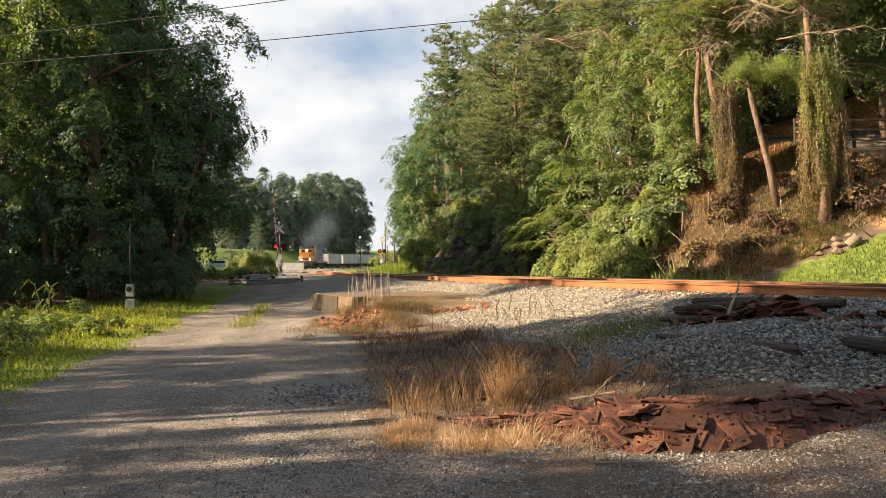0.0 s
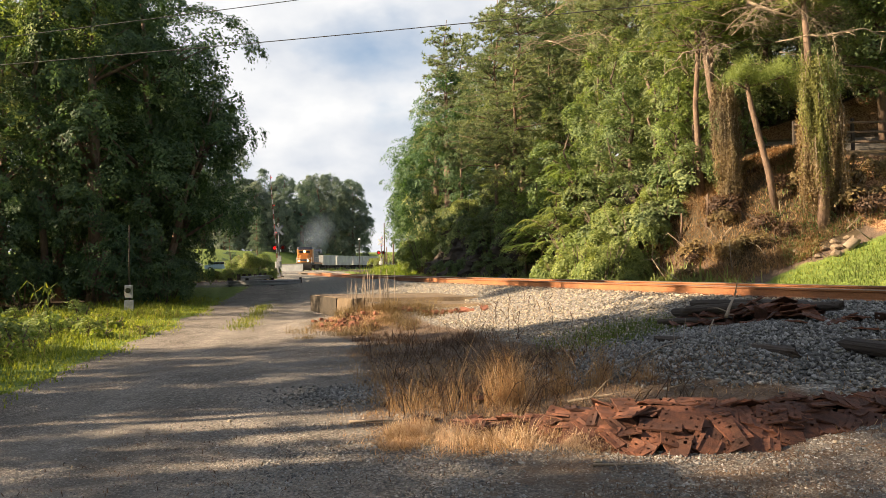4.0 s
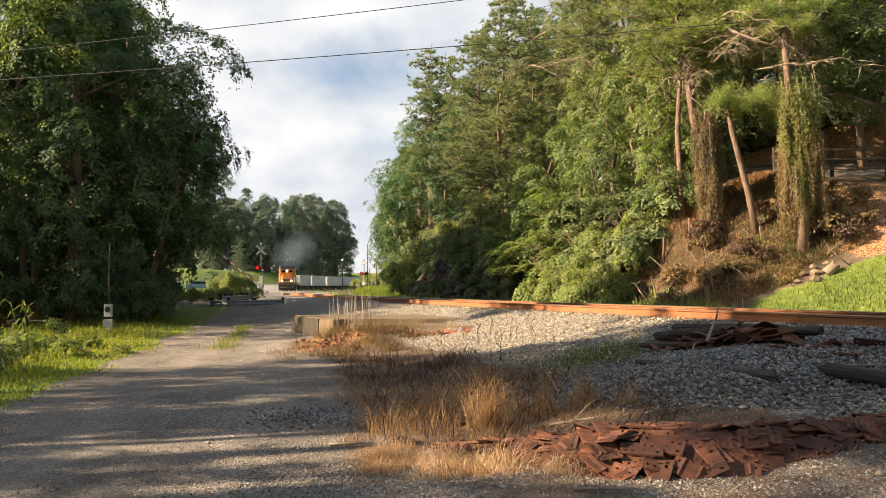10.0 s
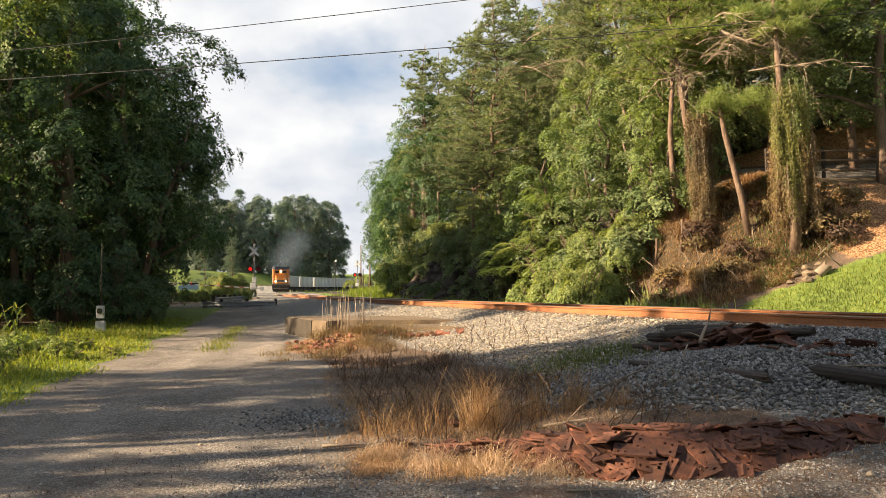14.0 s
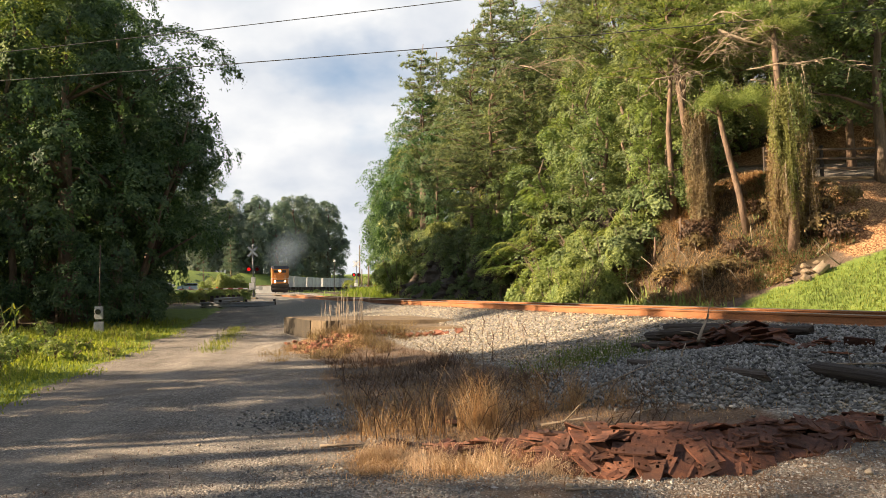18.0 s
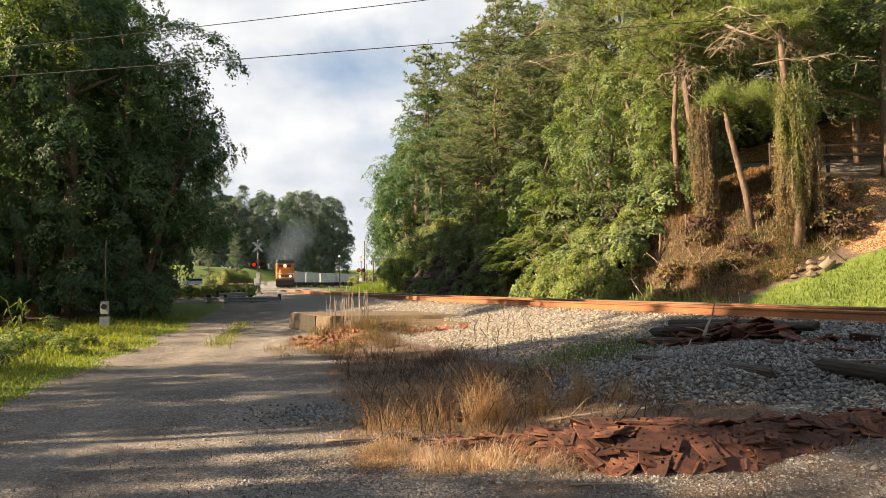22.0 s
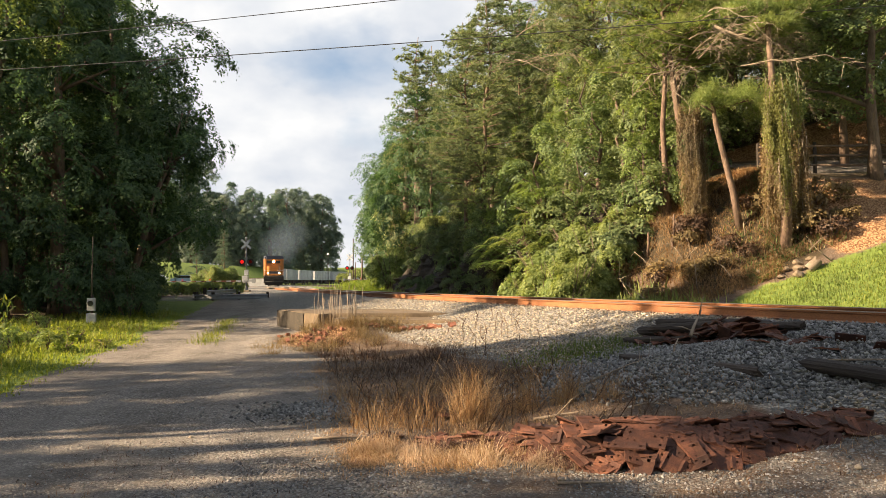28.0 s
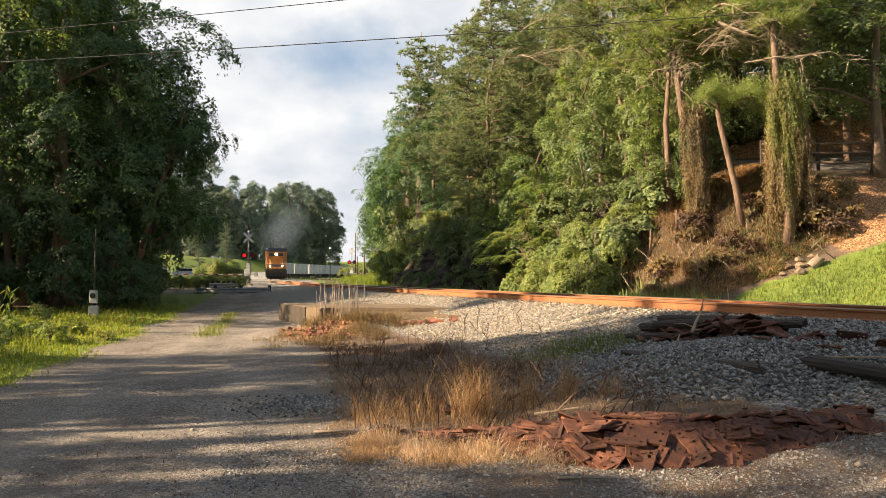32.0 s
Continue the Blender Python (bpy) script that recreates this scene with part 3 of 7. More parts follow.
    me.materials.append(ground_material())
    return tagged(new("ground", me), "packed gravel yard with dry soil, turf and crushed stone", "ground", kind="structure")


make_ground()


# ---------------------------------------------------------------- railway track
def sweep(name, profile, offset, z, y0, y1, material, step=2.0):
    ys = np.arange(y0, y1 + step, step)
    k = len(profile)
    verts, faces = [], []
    for y in ys:
        t = Vector((float(slope_at(y)), 1, 0)).normalized()
        r = Vector((t.y, -t.x, 0))
        p = Vector((float(near_rail(y)), y, z)) + r * offset
        verts += [p + r * a + Vector((0, 0, b)) for a, b in profile]
    for i in range(len(ys) - 1):
        for j in range(k):
            j2 = (j + 1) % k
            faces.append((i * k + j, i * k + j2, (i + 1) * k + j2, (i + 1) * k + j))
    return mesh_from(name, verts, faces, material)


RAIL_PROFILE = [(-0.070, 0), (0.070, 0), (0.070, 0.012), (0.016, 0.032), (0.010, 0.13), (0.034, 0.145), (0.036, 0.172),
                (-0.036, 0.172), (-0.034, 0.145), (-0.010, 0.13), (-0.016, 0.032), (-0.070, 0.012)]
HEAD_PROFILE = [(-0.034, 0), (0.034, 0), (0.034, 0.008), (0.026, 0.013), (-0.026, 0.013), (-0.034, 0.008)]
TIES_Y = []


def make_track():
    line = empty("railway_track", Matrix(), "rusty railway track on wooden ties in crushed stone", "railway track", kind="structure")
    for off in (0.0, GAUGE + 0.07):
        rail = part("rail", sweep("rail", RAIL_PROFILE, off, RAIL_TOP_Z - 0.185, -30, 300, RAIL_RUST), line, "rust-orange steel rail")
        part("rail_head", sweep("rail_head", HEAD_PROFILE, off, RAIL_TOP_Z - 0.0128, -30, 300, RAIL_TOP), rail, "worn steel running surface")
    tie = boxes("tie", [((2.6, 0.23, 0.18), Matrix())], TIMBER, 0.012)
    plate = boxes("tie_plate", [((0.36, 0.2, 0.02), Matrix()), ((0.03, 0.2, 0.035), pose(-0.095, 0, 0.005)), ((0.03, 0.2, 0.035), pose(0.095, 0, 0.005))], PLATE_RUST)
    y, r = -4.0, random.Random(3)
    n = 0
    while y < 110 and n < 290:
        sl = float(slope_at(y))
        k = 1 / math.hypot(1, sl)
        m = pose(float(near_rail(y)) + GAUGE / 2 * k, y - GAUGE / 2 * k * sl, RAIL_TOP_Z - 0.297, 0, r.uniform(-0.5, 0.5), -math.degrees(math.atan(sl)) + r.uniform(-1, 1))
        part("tie", tie, line, m=m)
        y += 0.53 * k
        n += 1
        if y < 45:
            for dx in (-GAUGE / 2, GAUGE / 2):
                part("tie_plate", plate, line, m=m @ pose(dx, 0, 0.1))


make_track()


# ---------------------------------------------------------------- trees
def trunk_paths(rng, h, r, lean=(0, 0), limbs=9, spread_r=3.0, start=0.3, wob=0.25):
    """A bent tapered trunk and rising limbs; returns paths and limb tips."""
    pts = []
    for i in range(8):
        t = i / 7
        pts.append(((lean[0] * t + wob * math.sin(3.1 * t + rng.uniform(0, 6)) * t, lean[1] * t + wob * math.cos(2.7 * t + rng.uniform(0, 6)) * t, h * t - (0.25 if i == 0 else 0)), r * (1 - 0.85 * t) + (0.35 * r if i == 0 else 0)))
    paths, tips = [pts], []
    for k in range(limbs):
        t = rng.uniform(start, 0.92)
        a = rng.uniform(0, 6.28)
        p = Vector(pts[min(7, int(t * 7))][0])
        ln = spread_r * rng.uniform(0.6, 1.0) * (1.15 - 0.5 * t)
        d = Vector((math.cos(a), math.sin(a), 0))
        q = p + d * ln * 0.5 + Vector((0, 0, ln * 0.28))
        e = p + d * ln + Vector((0, 0, ln * rng.uniform(0.3, 0.7)))
        rr = r * (1 - 0.85 * t) * 0.55
        paths.append([(p, rr), (q, rr * 0.6), (e, rr * 0.2)])
        tips.append(e)
    return paths, tips


def sprays(rng, C, D, R, per, leaf, up=0.5, out=0.65, droop=0.45, jitter=0.42):
    """Layered sprays: thin drooping discs of leaves at C that look outwards along D."""
    n = len(C)
    Nc = D * out + np.array([0, 0, up]) + unit(rng, n) * 0.3
    Nc /= np.linalg.norm(Nc, axis=1, keepdims=True)
    A = np.cross(Nc, unit(rng, n))
    A /= np.linalg.norm(A, axis=1, keepdims=True) + 1e-9
    B = np.cross(Nc, A)
    m = n * per
    t, q = rng.uniform(0, 6.283, m), np.sqrt(rng.random(m))
    Rr = np.repeat(np.broadcast_to(R, (n,)), per)
    # an uneven rim, so that no disc reads as round
    Rr = Rr * (0.75 + 0.3 * np.sin(3 * t + np.repeat(rng.uniform(0, 6.28, n), per)) + 0.15 * np.sin(5 * t))
    An, Bn, Nn = np.repeat(A, per, 0), np.repeat(B, per, 0), np.repeat(Nc, per, 0)
    P = np.repeat(C, per, 0) + (An * np.cos(t)[:, None] + Bn * np.sin(t)[:, None]) * (Rr * q)[:, None]
    P -= Nn * (droop * Rr * q * q)[:, None]
    P += Nn * (rng.normal(0, 0.10, m) * Rr)[:, None]
    P[:, 2] -= 0.18 * Rr * q * q
    N = Nn + (An * np.cos(t)[:, None] + Bn * np.sin(t)[:, None]) * (0.6 * q)[:, None] + unit(rng, m) * jitter
    V = leaf_faces(P, N, leaf * 1.15, leaf * 0.85, rng, 0.6)
    return np.stack([V[:, 0], V[:, 1] * 0.7 + V[:, 2] * 0.3, V[:, 3] * 0.6 + V[:, 2] * 0.4], 1)


def crown_shell(rng, n, lobes, deep=0.80):
    """Places and outward directions over the joint outer skin of several lobes (x, y, z, rx, rz)."""
    L = np.array(lobes, float)
    w = L[:, 3] * L[:, 4]
    C, D = [], []
    have = 0
    while have < n:
        idx = rng.choice(len(L), n, p=w / w.sum())
        d = unit(rng, n)
        d[:, 2] = np.where(d[:, 2] < -0.5, -d[:, 2], d[:, 2])
        S = np.stack([L[idx, 3], L[idx, 3], L[idx, 4]], 1)
        c = L[idx, :3] + d * S * rng.uniform(0.84, 1.05, (n, 1))
        rel = (c[:, None] - L[None, :, :3]) / np.stack([L[:, 3], L[:, 3], L[:, 4]], 1)[None]
        inside = (np.linalg.norm(rel, axis=2) < deep).any(1)
        keep = ~inside
        C.append(c[keep])
        D.append((d / S / np.linalg.norm(d / S, axis=1, keepdims=True))[keep])
        have += int(keep.sum())
    return np.concatenate(C)[:n], np.concatenate(D)[:n]


def broadleaf(seed, h, width, leaf_mat, clumps=170, per=55, leaf=0.26, low=0.2, bark=BARK, name="tree", clump_r=(0.5, 1.0), r=None, lean=None):
    rng = np.random.default_rng(seed)
    tree = empty(name, Matrix(), "", "tree")
    paths, tips = trunk_paths(rng, h * 0.86, r or 0.017 * h + 0.05, lean or (rng.uniform(-0.5, 0.5), rng.uniform(-0.5, 0.5)), 12, width * 0.42, max(0.15, low))
    part("trunk", tube_mesh("trunk", paths, bark, 7), tree, "grey-brown bark trunk with limbs")
    lobes = [(t.x, t.y, max(t.z, h * low), width * rng.uniform(0.14, 0.23), h * rng.uniform(0.07, 0.12)) for t in tips]
    for k in range(7):
        a = rng.uniform(0, 6.28)
        q = width * rng.uniform(0.05, 0.16)
        z = low + 0.05 + (0.92 - low) * k / 6
        lx, ly = lean or (0, 0)
        lobes.append((lx * z + q * math.cos(a), ly * z + q * math.sin(a), h * z, width * (0.31 - 0.03 * k) * rng.uniform(0.8, 1.15), h * rng.uniform(0.09, 0.13)))
    C, D = crown_shell(rng, clumps, lobes)
    C[:, 2] = np.maximum(C[:, 2], h * low * 0.7)
    V = sprays(rng, C, D, rng.uniform(*clump_r, len(C)), per, leaf)
    part("crown", poly_mesh("crown", V, leaf_mat), tree, "dense leafy crown")
    return tree


def vine_mass(seed, h, width, leaf_mat, clumps=330, per=70, leaf=0.22, name="tree", clump_r=(0.4, 0.85), words=("dark trunk hidden by vines", "vine-draped foliage hanging to the ground")):
    """A tree so draped with vines that leaves hang to the ground in folds."""
    rng = np.random.default_rng(seed)
    tree = empty(name, Matrix(), "", "tree")
    paths, tips = trunk_paths(rng, h * 0.88, 0.03 * h, (0.3, 0.2), 9, width * 0.42, 0.3)
    part("trunk", tube_mesh("trunk", paths, BARK, 7), tree, words[0])
    lobes = []
    # hanging folds round the trunk, tall and narrow, at several heights
    for tier, (z, q, rx, rz, n) in enumerate(((0.14, 0.37, 0.13, 0.17, 9), (0.38, 0.34, 0.14, 0.17, 8), (0.60, 0.27, 0.14, 0.15, 7), (0.80, 0.16, 0.14, 0.12, 5))):
        a0 = rng.uniform(0, 6.28)
        for k in range(n):
            a = a0 + 6.283 * k / n + rng.uniform(-0.25, 0.25)
            qq = width * q * rng.uniform(0.75, 1.15)
            lobes.append((qq * math.cos(a), qq * math.sin(a), h * (z + rng.uniform(-0.06, 0.06)), width * rx * rng.uniform(0.8, 1.25), h * rz * rng.uniform(0.8, 1.2)))
        lobes.append((0, 0, h * z, width * q * 0.85, h * 0.16))
    lobes.append((0, 0, h * 0.9, width * 0.12, h * 0.08))
    C, D = crown_shell(rng, clumps, lobes, 0.9)
    C[:, 2] = np.maximum(C[:, 2], rng.uniform(0.1, 0.7, clumps))
    V = sprays(rng, C, D, rng.uniform(*clump_r, clumps), per, leaf, up=0.35, out=0.85, droop=0.5, jitter=0.3)
    part("crown", poly_mesh("crown", V, leaf_mat), tree, words[1])
    return tree


def pine(seed, h, width, mat_needle=None, bare=0.35, tufts=9, name="pine_tree", lean=(0.4, 0.3), up=0.1):
    """A pine: whorls of level boughs that carry tufts of needles."""
    rng = np.random.default_rng(seed)
    tree = empty(name, Matrix(), "", "pine tree")
    trunk, _ = trunk_paths(rng, h, 0.007 * h + 0.045, lean, 0, wob=0.25)
    tp = trunk[0]
    paths, C, D = [tp], [], []
    n_wh = int(h * 1.5)
    for k in range(n_wh):
        t = bare + (0.99 - bare) * k / n_wh
        i = min(6, int(t * 7))
        f = t * 7 - i
        p = Vector(tp[i][0]).lerp(Vector(tp[i + 1][0]), f)
        reach = width * 0.5 * ((1.03 - t) / (1.03 - bare)) ** 0.6 * rng.uniform(0.6, 1.1) + 0.3
        for a in rng.uniform(0, 6.28, rng.integers(3, 6)):
            ln = reach * rng.uniform(0.6, 1.1)
            d = Vector((math.cos(a), math.sin(a), rng.uniform(-0.12, 0.3) + up)).normalized()
            e = p + d * ln + Vector((0, 0, -0.05 * ln * ln * 0.3))
            paths.append([(p, 0.016 + 0.007 * ln), (p + d * ln * 0.55, 0.011 + 0.004 * ln), (e, 0.006)])
            m = max(3, int(ln * tufts * 0.55))
            for u in rng.uniform(0.2, 1.03, m):
                side = rng.normal(size=3) * np.array([0.34, 0.34, 0.07]) * (0.3 + 0.28 * ln)
                C.append(np.array(p + d * ln * u) + side)
                D.append(np.array(d))
    part("trunk", tube_mesh("trunk", paths, BARK_PINE, 6), tree, "reddish-brown scaly bark with boughs")
    C, D = np.array(C), np.array(D)
    per = 26
    c = np.repeat(C, per, 0)
    g = unit(rng, len(c)) * np.array([1, 1, 0.75]) + np.repeat(D, per, 0) * 0.5 + np.array([0, 0, 0.25])
    g /= np.linalg.norm(g, axis=1, keepdims=True)
    side = np.cross(g, unit(rng, len(c)))
    side /= np.linalg.norm(side, axis=1, keepdims=True) + 1e-9
    ln = rng.uniform(0.14, 0.34, (len(c), 1))
    w = 0.022
    V = np.stack([c - side * w, c + side * w, c + g * ln + side * w * 0.3], 1)
    part("crown", poly_mesh("crown", V, mat_needle or NEEDLE), tree, "tufted needle boughs")
    return tree


def bush(seed, r, h, leaf_mat, clumps=46, per=60, leaf=0.17, name="bush"):
    rng = np.random.default_rng(seed)
    b = empty(name, Matrix(), "", "bush")
    paths = []
    for k in range(7):
        a = rng.uniform(0, 6.28)
        paths.append([((0.06 * math.cos(a), 0.06 * math.sin(a), -0.1), 0.03), ((r * .4 * math.cos(a), r * .4 * math.sin(a), h * 0.5), 0.018), ((r * .7 * math.cos(a), r * .7 * math.sin(a), h * 0.85), 0.006)])
    part("woody_base", tube_mesh("woody_base", paths, BARK, 5), b)
    lobes = [(0, 0, h * 0.42, r * 0.62, h * 0.42)]
    for k in range(7):
        a, q = rng.uniform(0, 6.28), r * rng.uniform(0.25, 0.62)
        lobes.append((q * math.cos(a), q * math.sin(a), h * rng.uniform(0.25, 0.8), r * rng.uniform(0.24, 0.42), h * rng.uniform(0.16, 0.3)))
    C, D = crown_shell(rng, clumps, lobes)
    C[:, 2] = np.maximum(C[:, 2], 0.12)
    V = sprays(rng, C, D, rng.uniform(0.2, 0.42, clumps) * (0.6 + 0.4 * r), per, leaf)
    part("foliage", poly_mesh("foliage", V, leaf_mat), b)
    return b


def plant(kinds, spots, label, group, seed=1, sink=0.0, scale=(0.85, 1.15)):
    """Copies of the kinds on the ground at the spots (x, y[, size])."""
    r = random.Random(seed)
    for x, y, *k in spots:
        src = r.choice(kinds)
        s = (k[0] if k else 1.0) * r.uniform(*scale)
        ob = copy_thing(src, Matrix())
        ob.matrix_basis = pose(x, y, grade(x, y) - sink, 0, 0, r.uniform(0, 360)) @ Matrix.Diagonal((s, s, s * r.uniform(0.94, 1.06), 1))
        tagged(ob, label, group=group)


def forget(*kinds):
    for k in kinds:
        for o in (*k.children_recursive, k):
            bpy.data.objects.remove(o)


def on_hill(y, s):
    """The plan position s metres beyond the track's centre line at y."""
    sl = float(slope_at(y))
    k = math.hypot(1, sl)
    return (float(near_rail(y)) + (s + GAUGE / 2) / k, y - (s + GAUGE / 2) * sl / k)


def make_forest():
    r = random.Random(21)
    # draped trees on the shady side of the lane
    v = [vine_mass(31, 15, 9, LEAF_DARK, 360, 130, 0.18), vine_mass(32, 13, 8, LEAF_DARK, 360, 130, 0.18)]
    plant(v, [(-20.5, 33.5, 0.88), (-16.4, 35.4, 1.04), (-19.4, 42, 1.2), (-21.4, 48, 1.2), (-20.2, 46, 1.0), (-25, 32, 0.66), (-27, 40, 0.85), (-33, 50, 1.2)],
          "tall tree draped in vines darkened for shade beside the lane", "vine-draped trees by the lane", 4, 0.1, (0.95, 1.08))
    b = [broadleaf(41, 17, 11, LEAF_SHADED, 250, 84, 0.19, 0.3), broadleaf(42, 15, 10, LEAF_SHADED, 240, 84, 0.19, 0.25)]
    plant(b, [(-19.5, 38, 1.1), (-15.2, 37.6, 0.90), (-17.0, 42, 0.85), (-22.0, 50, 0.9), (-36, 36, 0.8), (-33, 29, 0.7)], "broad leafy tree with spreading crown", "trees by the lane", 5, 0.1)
    lt = broadleaf(44, 11, 7.2, LEAF_SHADED, 210, 80, 0.17, 0.3, lean=(2.6, 0.3))
    for x, y, sc_ in ((-15.0, 38.4, 1.0), (-15.8, 41.4, 1.1), (-17.0, 44.0, 1.08)):
        ob = copy_thing(lt, pose(x, y, grade(x, y) - 0.1) @ Matrix.Scale(sc_, 4))
        tagged(ob, "leafy tree leaning out over the lane", group="trees by the lane")
    forget(lt)
    # lighter leaves paint the sun onto these tree tops
    sunny = [broadleaf(43, 19, 10, LEAF_LIGHT, 230, 76, 0.2, 0.5)]
    hi = broadleaf(54, 17, 5.4, LEAF_LIGHT, 200, 70, 0.16, 0.62, clump_r=(0.45, 0.9), r=0.16)
    plant([hi], [(-18.2, 34.2, 1.08), (-20.8, 37.6, 1.08)], "tall tree, sunlight put into its yellow-green leaves", "trees by the lane", 55, 0.1, (0.99, 1.01))
    forget(hi)
    plant(sunny, [(-24.5, 45, 1.06), (-21.0, 43.5, 0.98), (-28.5, 45, 1.12), (-31, 41, 1.1)], "tall tree, sunlight put into its yellow-green leaves", "trees by the lane", 15, 0.1)
    forget(*sunny)
    # hidden behind the lane trees, added to shade the cut and hillside
    plant(b, [(-22.4, 57.6, 1.06), (-25.6, 55.8, 1.12), (-28.5, 57.5, 1.2), (-31, 70, 1.25)], "broad leafy tree with spreading crown", "trees by the lane", 25, 0.1)
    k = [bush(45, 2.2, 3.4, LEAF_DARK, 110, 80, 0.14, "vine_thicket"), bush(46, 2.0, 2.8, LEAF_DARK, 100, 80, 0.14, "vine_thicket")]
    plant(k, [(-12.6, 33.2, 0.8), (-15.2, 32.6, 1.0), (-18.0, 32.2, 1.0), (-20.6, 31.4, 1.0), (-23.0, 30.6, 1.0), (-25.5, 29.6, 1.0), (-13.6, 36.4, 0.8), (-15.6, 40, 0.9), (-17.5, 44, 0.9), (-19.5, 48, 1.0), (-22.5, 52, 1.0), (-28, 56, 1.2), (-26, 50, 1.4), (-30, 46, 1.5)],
          "thicket of vines below the trees, colour darkened for shade", "vine thickets", 14, 0.1)
    forget(*k)
    # mostly unseen trees added beside the camera to throw dappled shade over the yard
    d = [broadleaf(47, 15, 10, LEAF, 190, 72, 0.23, 0.28, clump_r=(0.5, 1.0)), broadleaf(48, 14, 9, LEAF, 180, 72, 0.23, 0.28, clump_r=(0.5, 1.0))]
    # the ones far behind the camera are added to hold back sky light
    plant(d, [(-13.0, -0.3, 0.9), (-10.2, -0.4, 0.72), (-14.0, 3.8, 0.48), (-15.6, 5.5, 0.44), (-12.8, 2.1, 0.46), (-11.4, 1.8, 0.48), (-14.6, 4.9, 0.5), (-12.4, 3.7, 0.40), (15.6, 29.2, 0.8), (19.0, 31.5, 0.85), (-17.0, 1.5, 0.52), (-16.2, -0.1, 0.85), (-24.5, -1.8, 1.1), (-19.5, -2.5, 0.95), (-27, -5.3, 1.3), (-22, 4, 0.70), (-19.5, 7.4, 0.66), (-21.0, 36, 0.78), (-24.5, 35.5, 0.72), (-28, 38, 0.75), (-17, -4.9, 1.0), (-14.5, -5.9, 1.0), (-22, -9, 1.0), (-10, -14, 1.0), (0, -18, 1.1), (10, -15, 1.1), (18, -8, 1.0), (-14, -22, 1.2), (25, 2, 0.9)], "broad leafy tree with spreading crown", "trees by the lane", 6, 0.1)
    # out of view on the left, added to shade lane trees and slab
    plant(b, [(-24, 30.6, 0.66), (-22.0, 28.8, 0.70), (-26.0, 27.6, 0.62), (-17.4, 25.2, 0.44)], "broad leafy tree with spreading crown", "trees by the lane", 16, 0.1)
    # unseen high crowns added to shade weeds and stone heap
    e = broadleaf(49, 15.5, 9.5, LEAF, 240, 80, 0.24, 0.52)
    plant([e], [(-15.0, 8.6, 0.88), (-24.0, 9.2, 0.98), (-20.0, 8.8, 0.98)], "unseen high-crowned leafy tree added to shade the yard", "trees by the lane", 26, 0.1)
    # unseen narrow crowns, shaped to shade the stone heap only
    e2 = broadleaf(50, 16, 2.6, LEAF, 90, 80, 0.22, 0.60, clump_r=(0.5, 0.9), r=0.11)
    plant([e2], [(-15.0, 7.0, 1.12), (-15.4, 8.2, 1.14), (-14.6, 8.8, 0.95), (-16.2, 6.4, 1.26), (-15.1, 6.3, 1.2), (-15.3, 5.3, 1.32), (-15.6, 4.9, 1.09), (-15.2, 6.6, 1.05)], "unseen slim high-crowned tree added to shade scrap, stones and bank", "trees by the lane", 36, 0.1, (0.99, 1.01))
    # unseen, crown set high to shade the right end of the scrap
    e3 = broadleaf(52, 21, 2.6, LEAF, 110, 80, 0.24, 0.72, clump_r=(0.5, 1.0), r=0.15)
    plant([e3], [(-24.0, 2.8, 1.06), (-24.4, 1.5, 1.01), (-25.2, 0.2, 1.08)], "unseen slim high-crowned tree added to shade scrap, stones and bank", "trees by the lane", 37, 0.1, (0.99, 1.01))
    # unseen, small high crown added to shade the bank
    e4 = broadleaf(56, 17.0, 4.2, LEAF, 80, 80, 0.22, 0.83, clump_r=(0.45, 0.9), r=0.15)
    plant([e4], [(-20.0, 20.4, 1.0), (-21.4, 19.0, 1.05)], "unseen slim high-crowned tree added to shade scrap, stones and bank", "trees by the lane", 38, 0.1, (0.99, 1.01))
    forget(e, e2, e3, e4)
    # woods on the hill
    p = [pine(51, 16, 7.5, bare=0.2, tufts=12), pine(52, 14, 7.0, bare=0.15, tufts=12), pine(53, 17, 8.0, bare=0.3, tufts=12)]
    spots = []
    for y, s in ((28, 17), (30, 14), (32, 11.5), (34, 17), (37, 10), (41, 12), (45, 9.5), (36, 23), (29, 24), (44, 18), (50, 11), (26, 21), (40, 27), (55, 9), (60, 8.5), (52, 17), (65, 10), (48, 24)):
        spots.append((*on_hill(y, s + r.uniform(-1, 1)), r.uniform(0.85, 1.1)))
    spots += [(2.2, 43.0, 0.86), (1.4, 47.0, 0.95)]
    plant(p, spots, "tall pine with level tufted boughs on the hillside", "hillside pines", 7, 0.15)
    spots = []
    for y in np.arange(27, 128, 5.0):
        for s in (8.5, 14, 22):
            if r.random() < 0.86 and not (s > 20 and y > 50) and not (s > 10 and y > 66):
                spots.append((*on_hill(y + r.uniform(-2, 2), s + r.uniform(-1.5, 1.5)), (r.uniform(0.55, 0.75) if y < 62 else r.uniform(0.95, 1.15)) if s < 10 else r.uniform(0.85, 1.15)))
    for y in np.arange(28, 62, 4.2):
        for s in (11.5, 18):
            spots.append((*on_hill(float(y), s + r.uniform(-1, 1)), r.uniform(0.8, 1.1)))
    b2 = [broadleaf(61, 13, 8.5, LEAF, 200, 76, 0.17, 0.1, clump_r=(0.45, 1.1)), broadleaf(62, 12, 8, LEAF, 190, 76, 0.17, 0.08, clump_r=(0.45, 1.1)), broadleaf(63, 11, 7.5, LEAF_LIGHT, 180, 76, 0.17, 0.08, clump_r=(0.45, 1.1))]
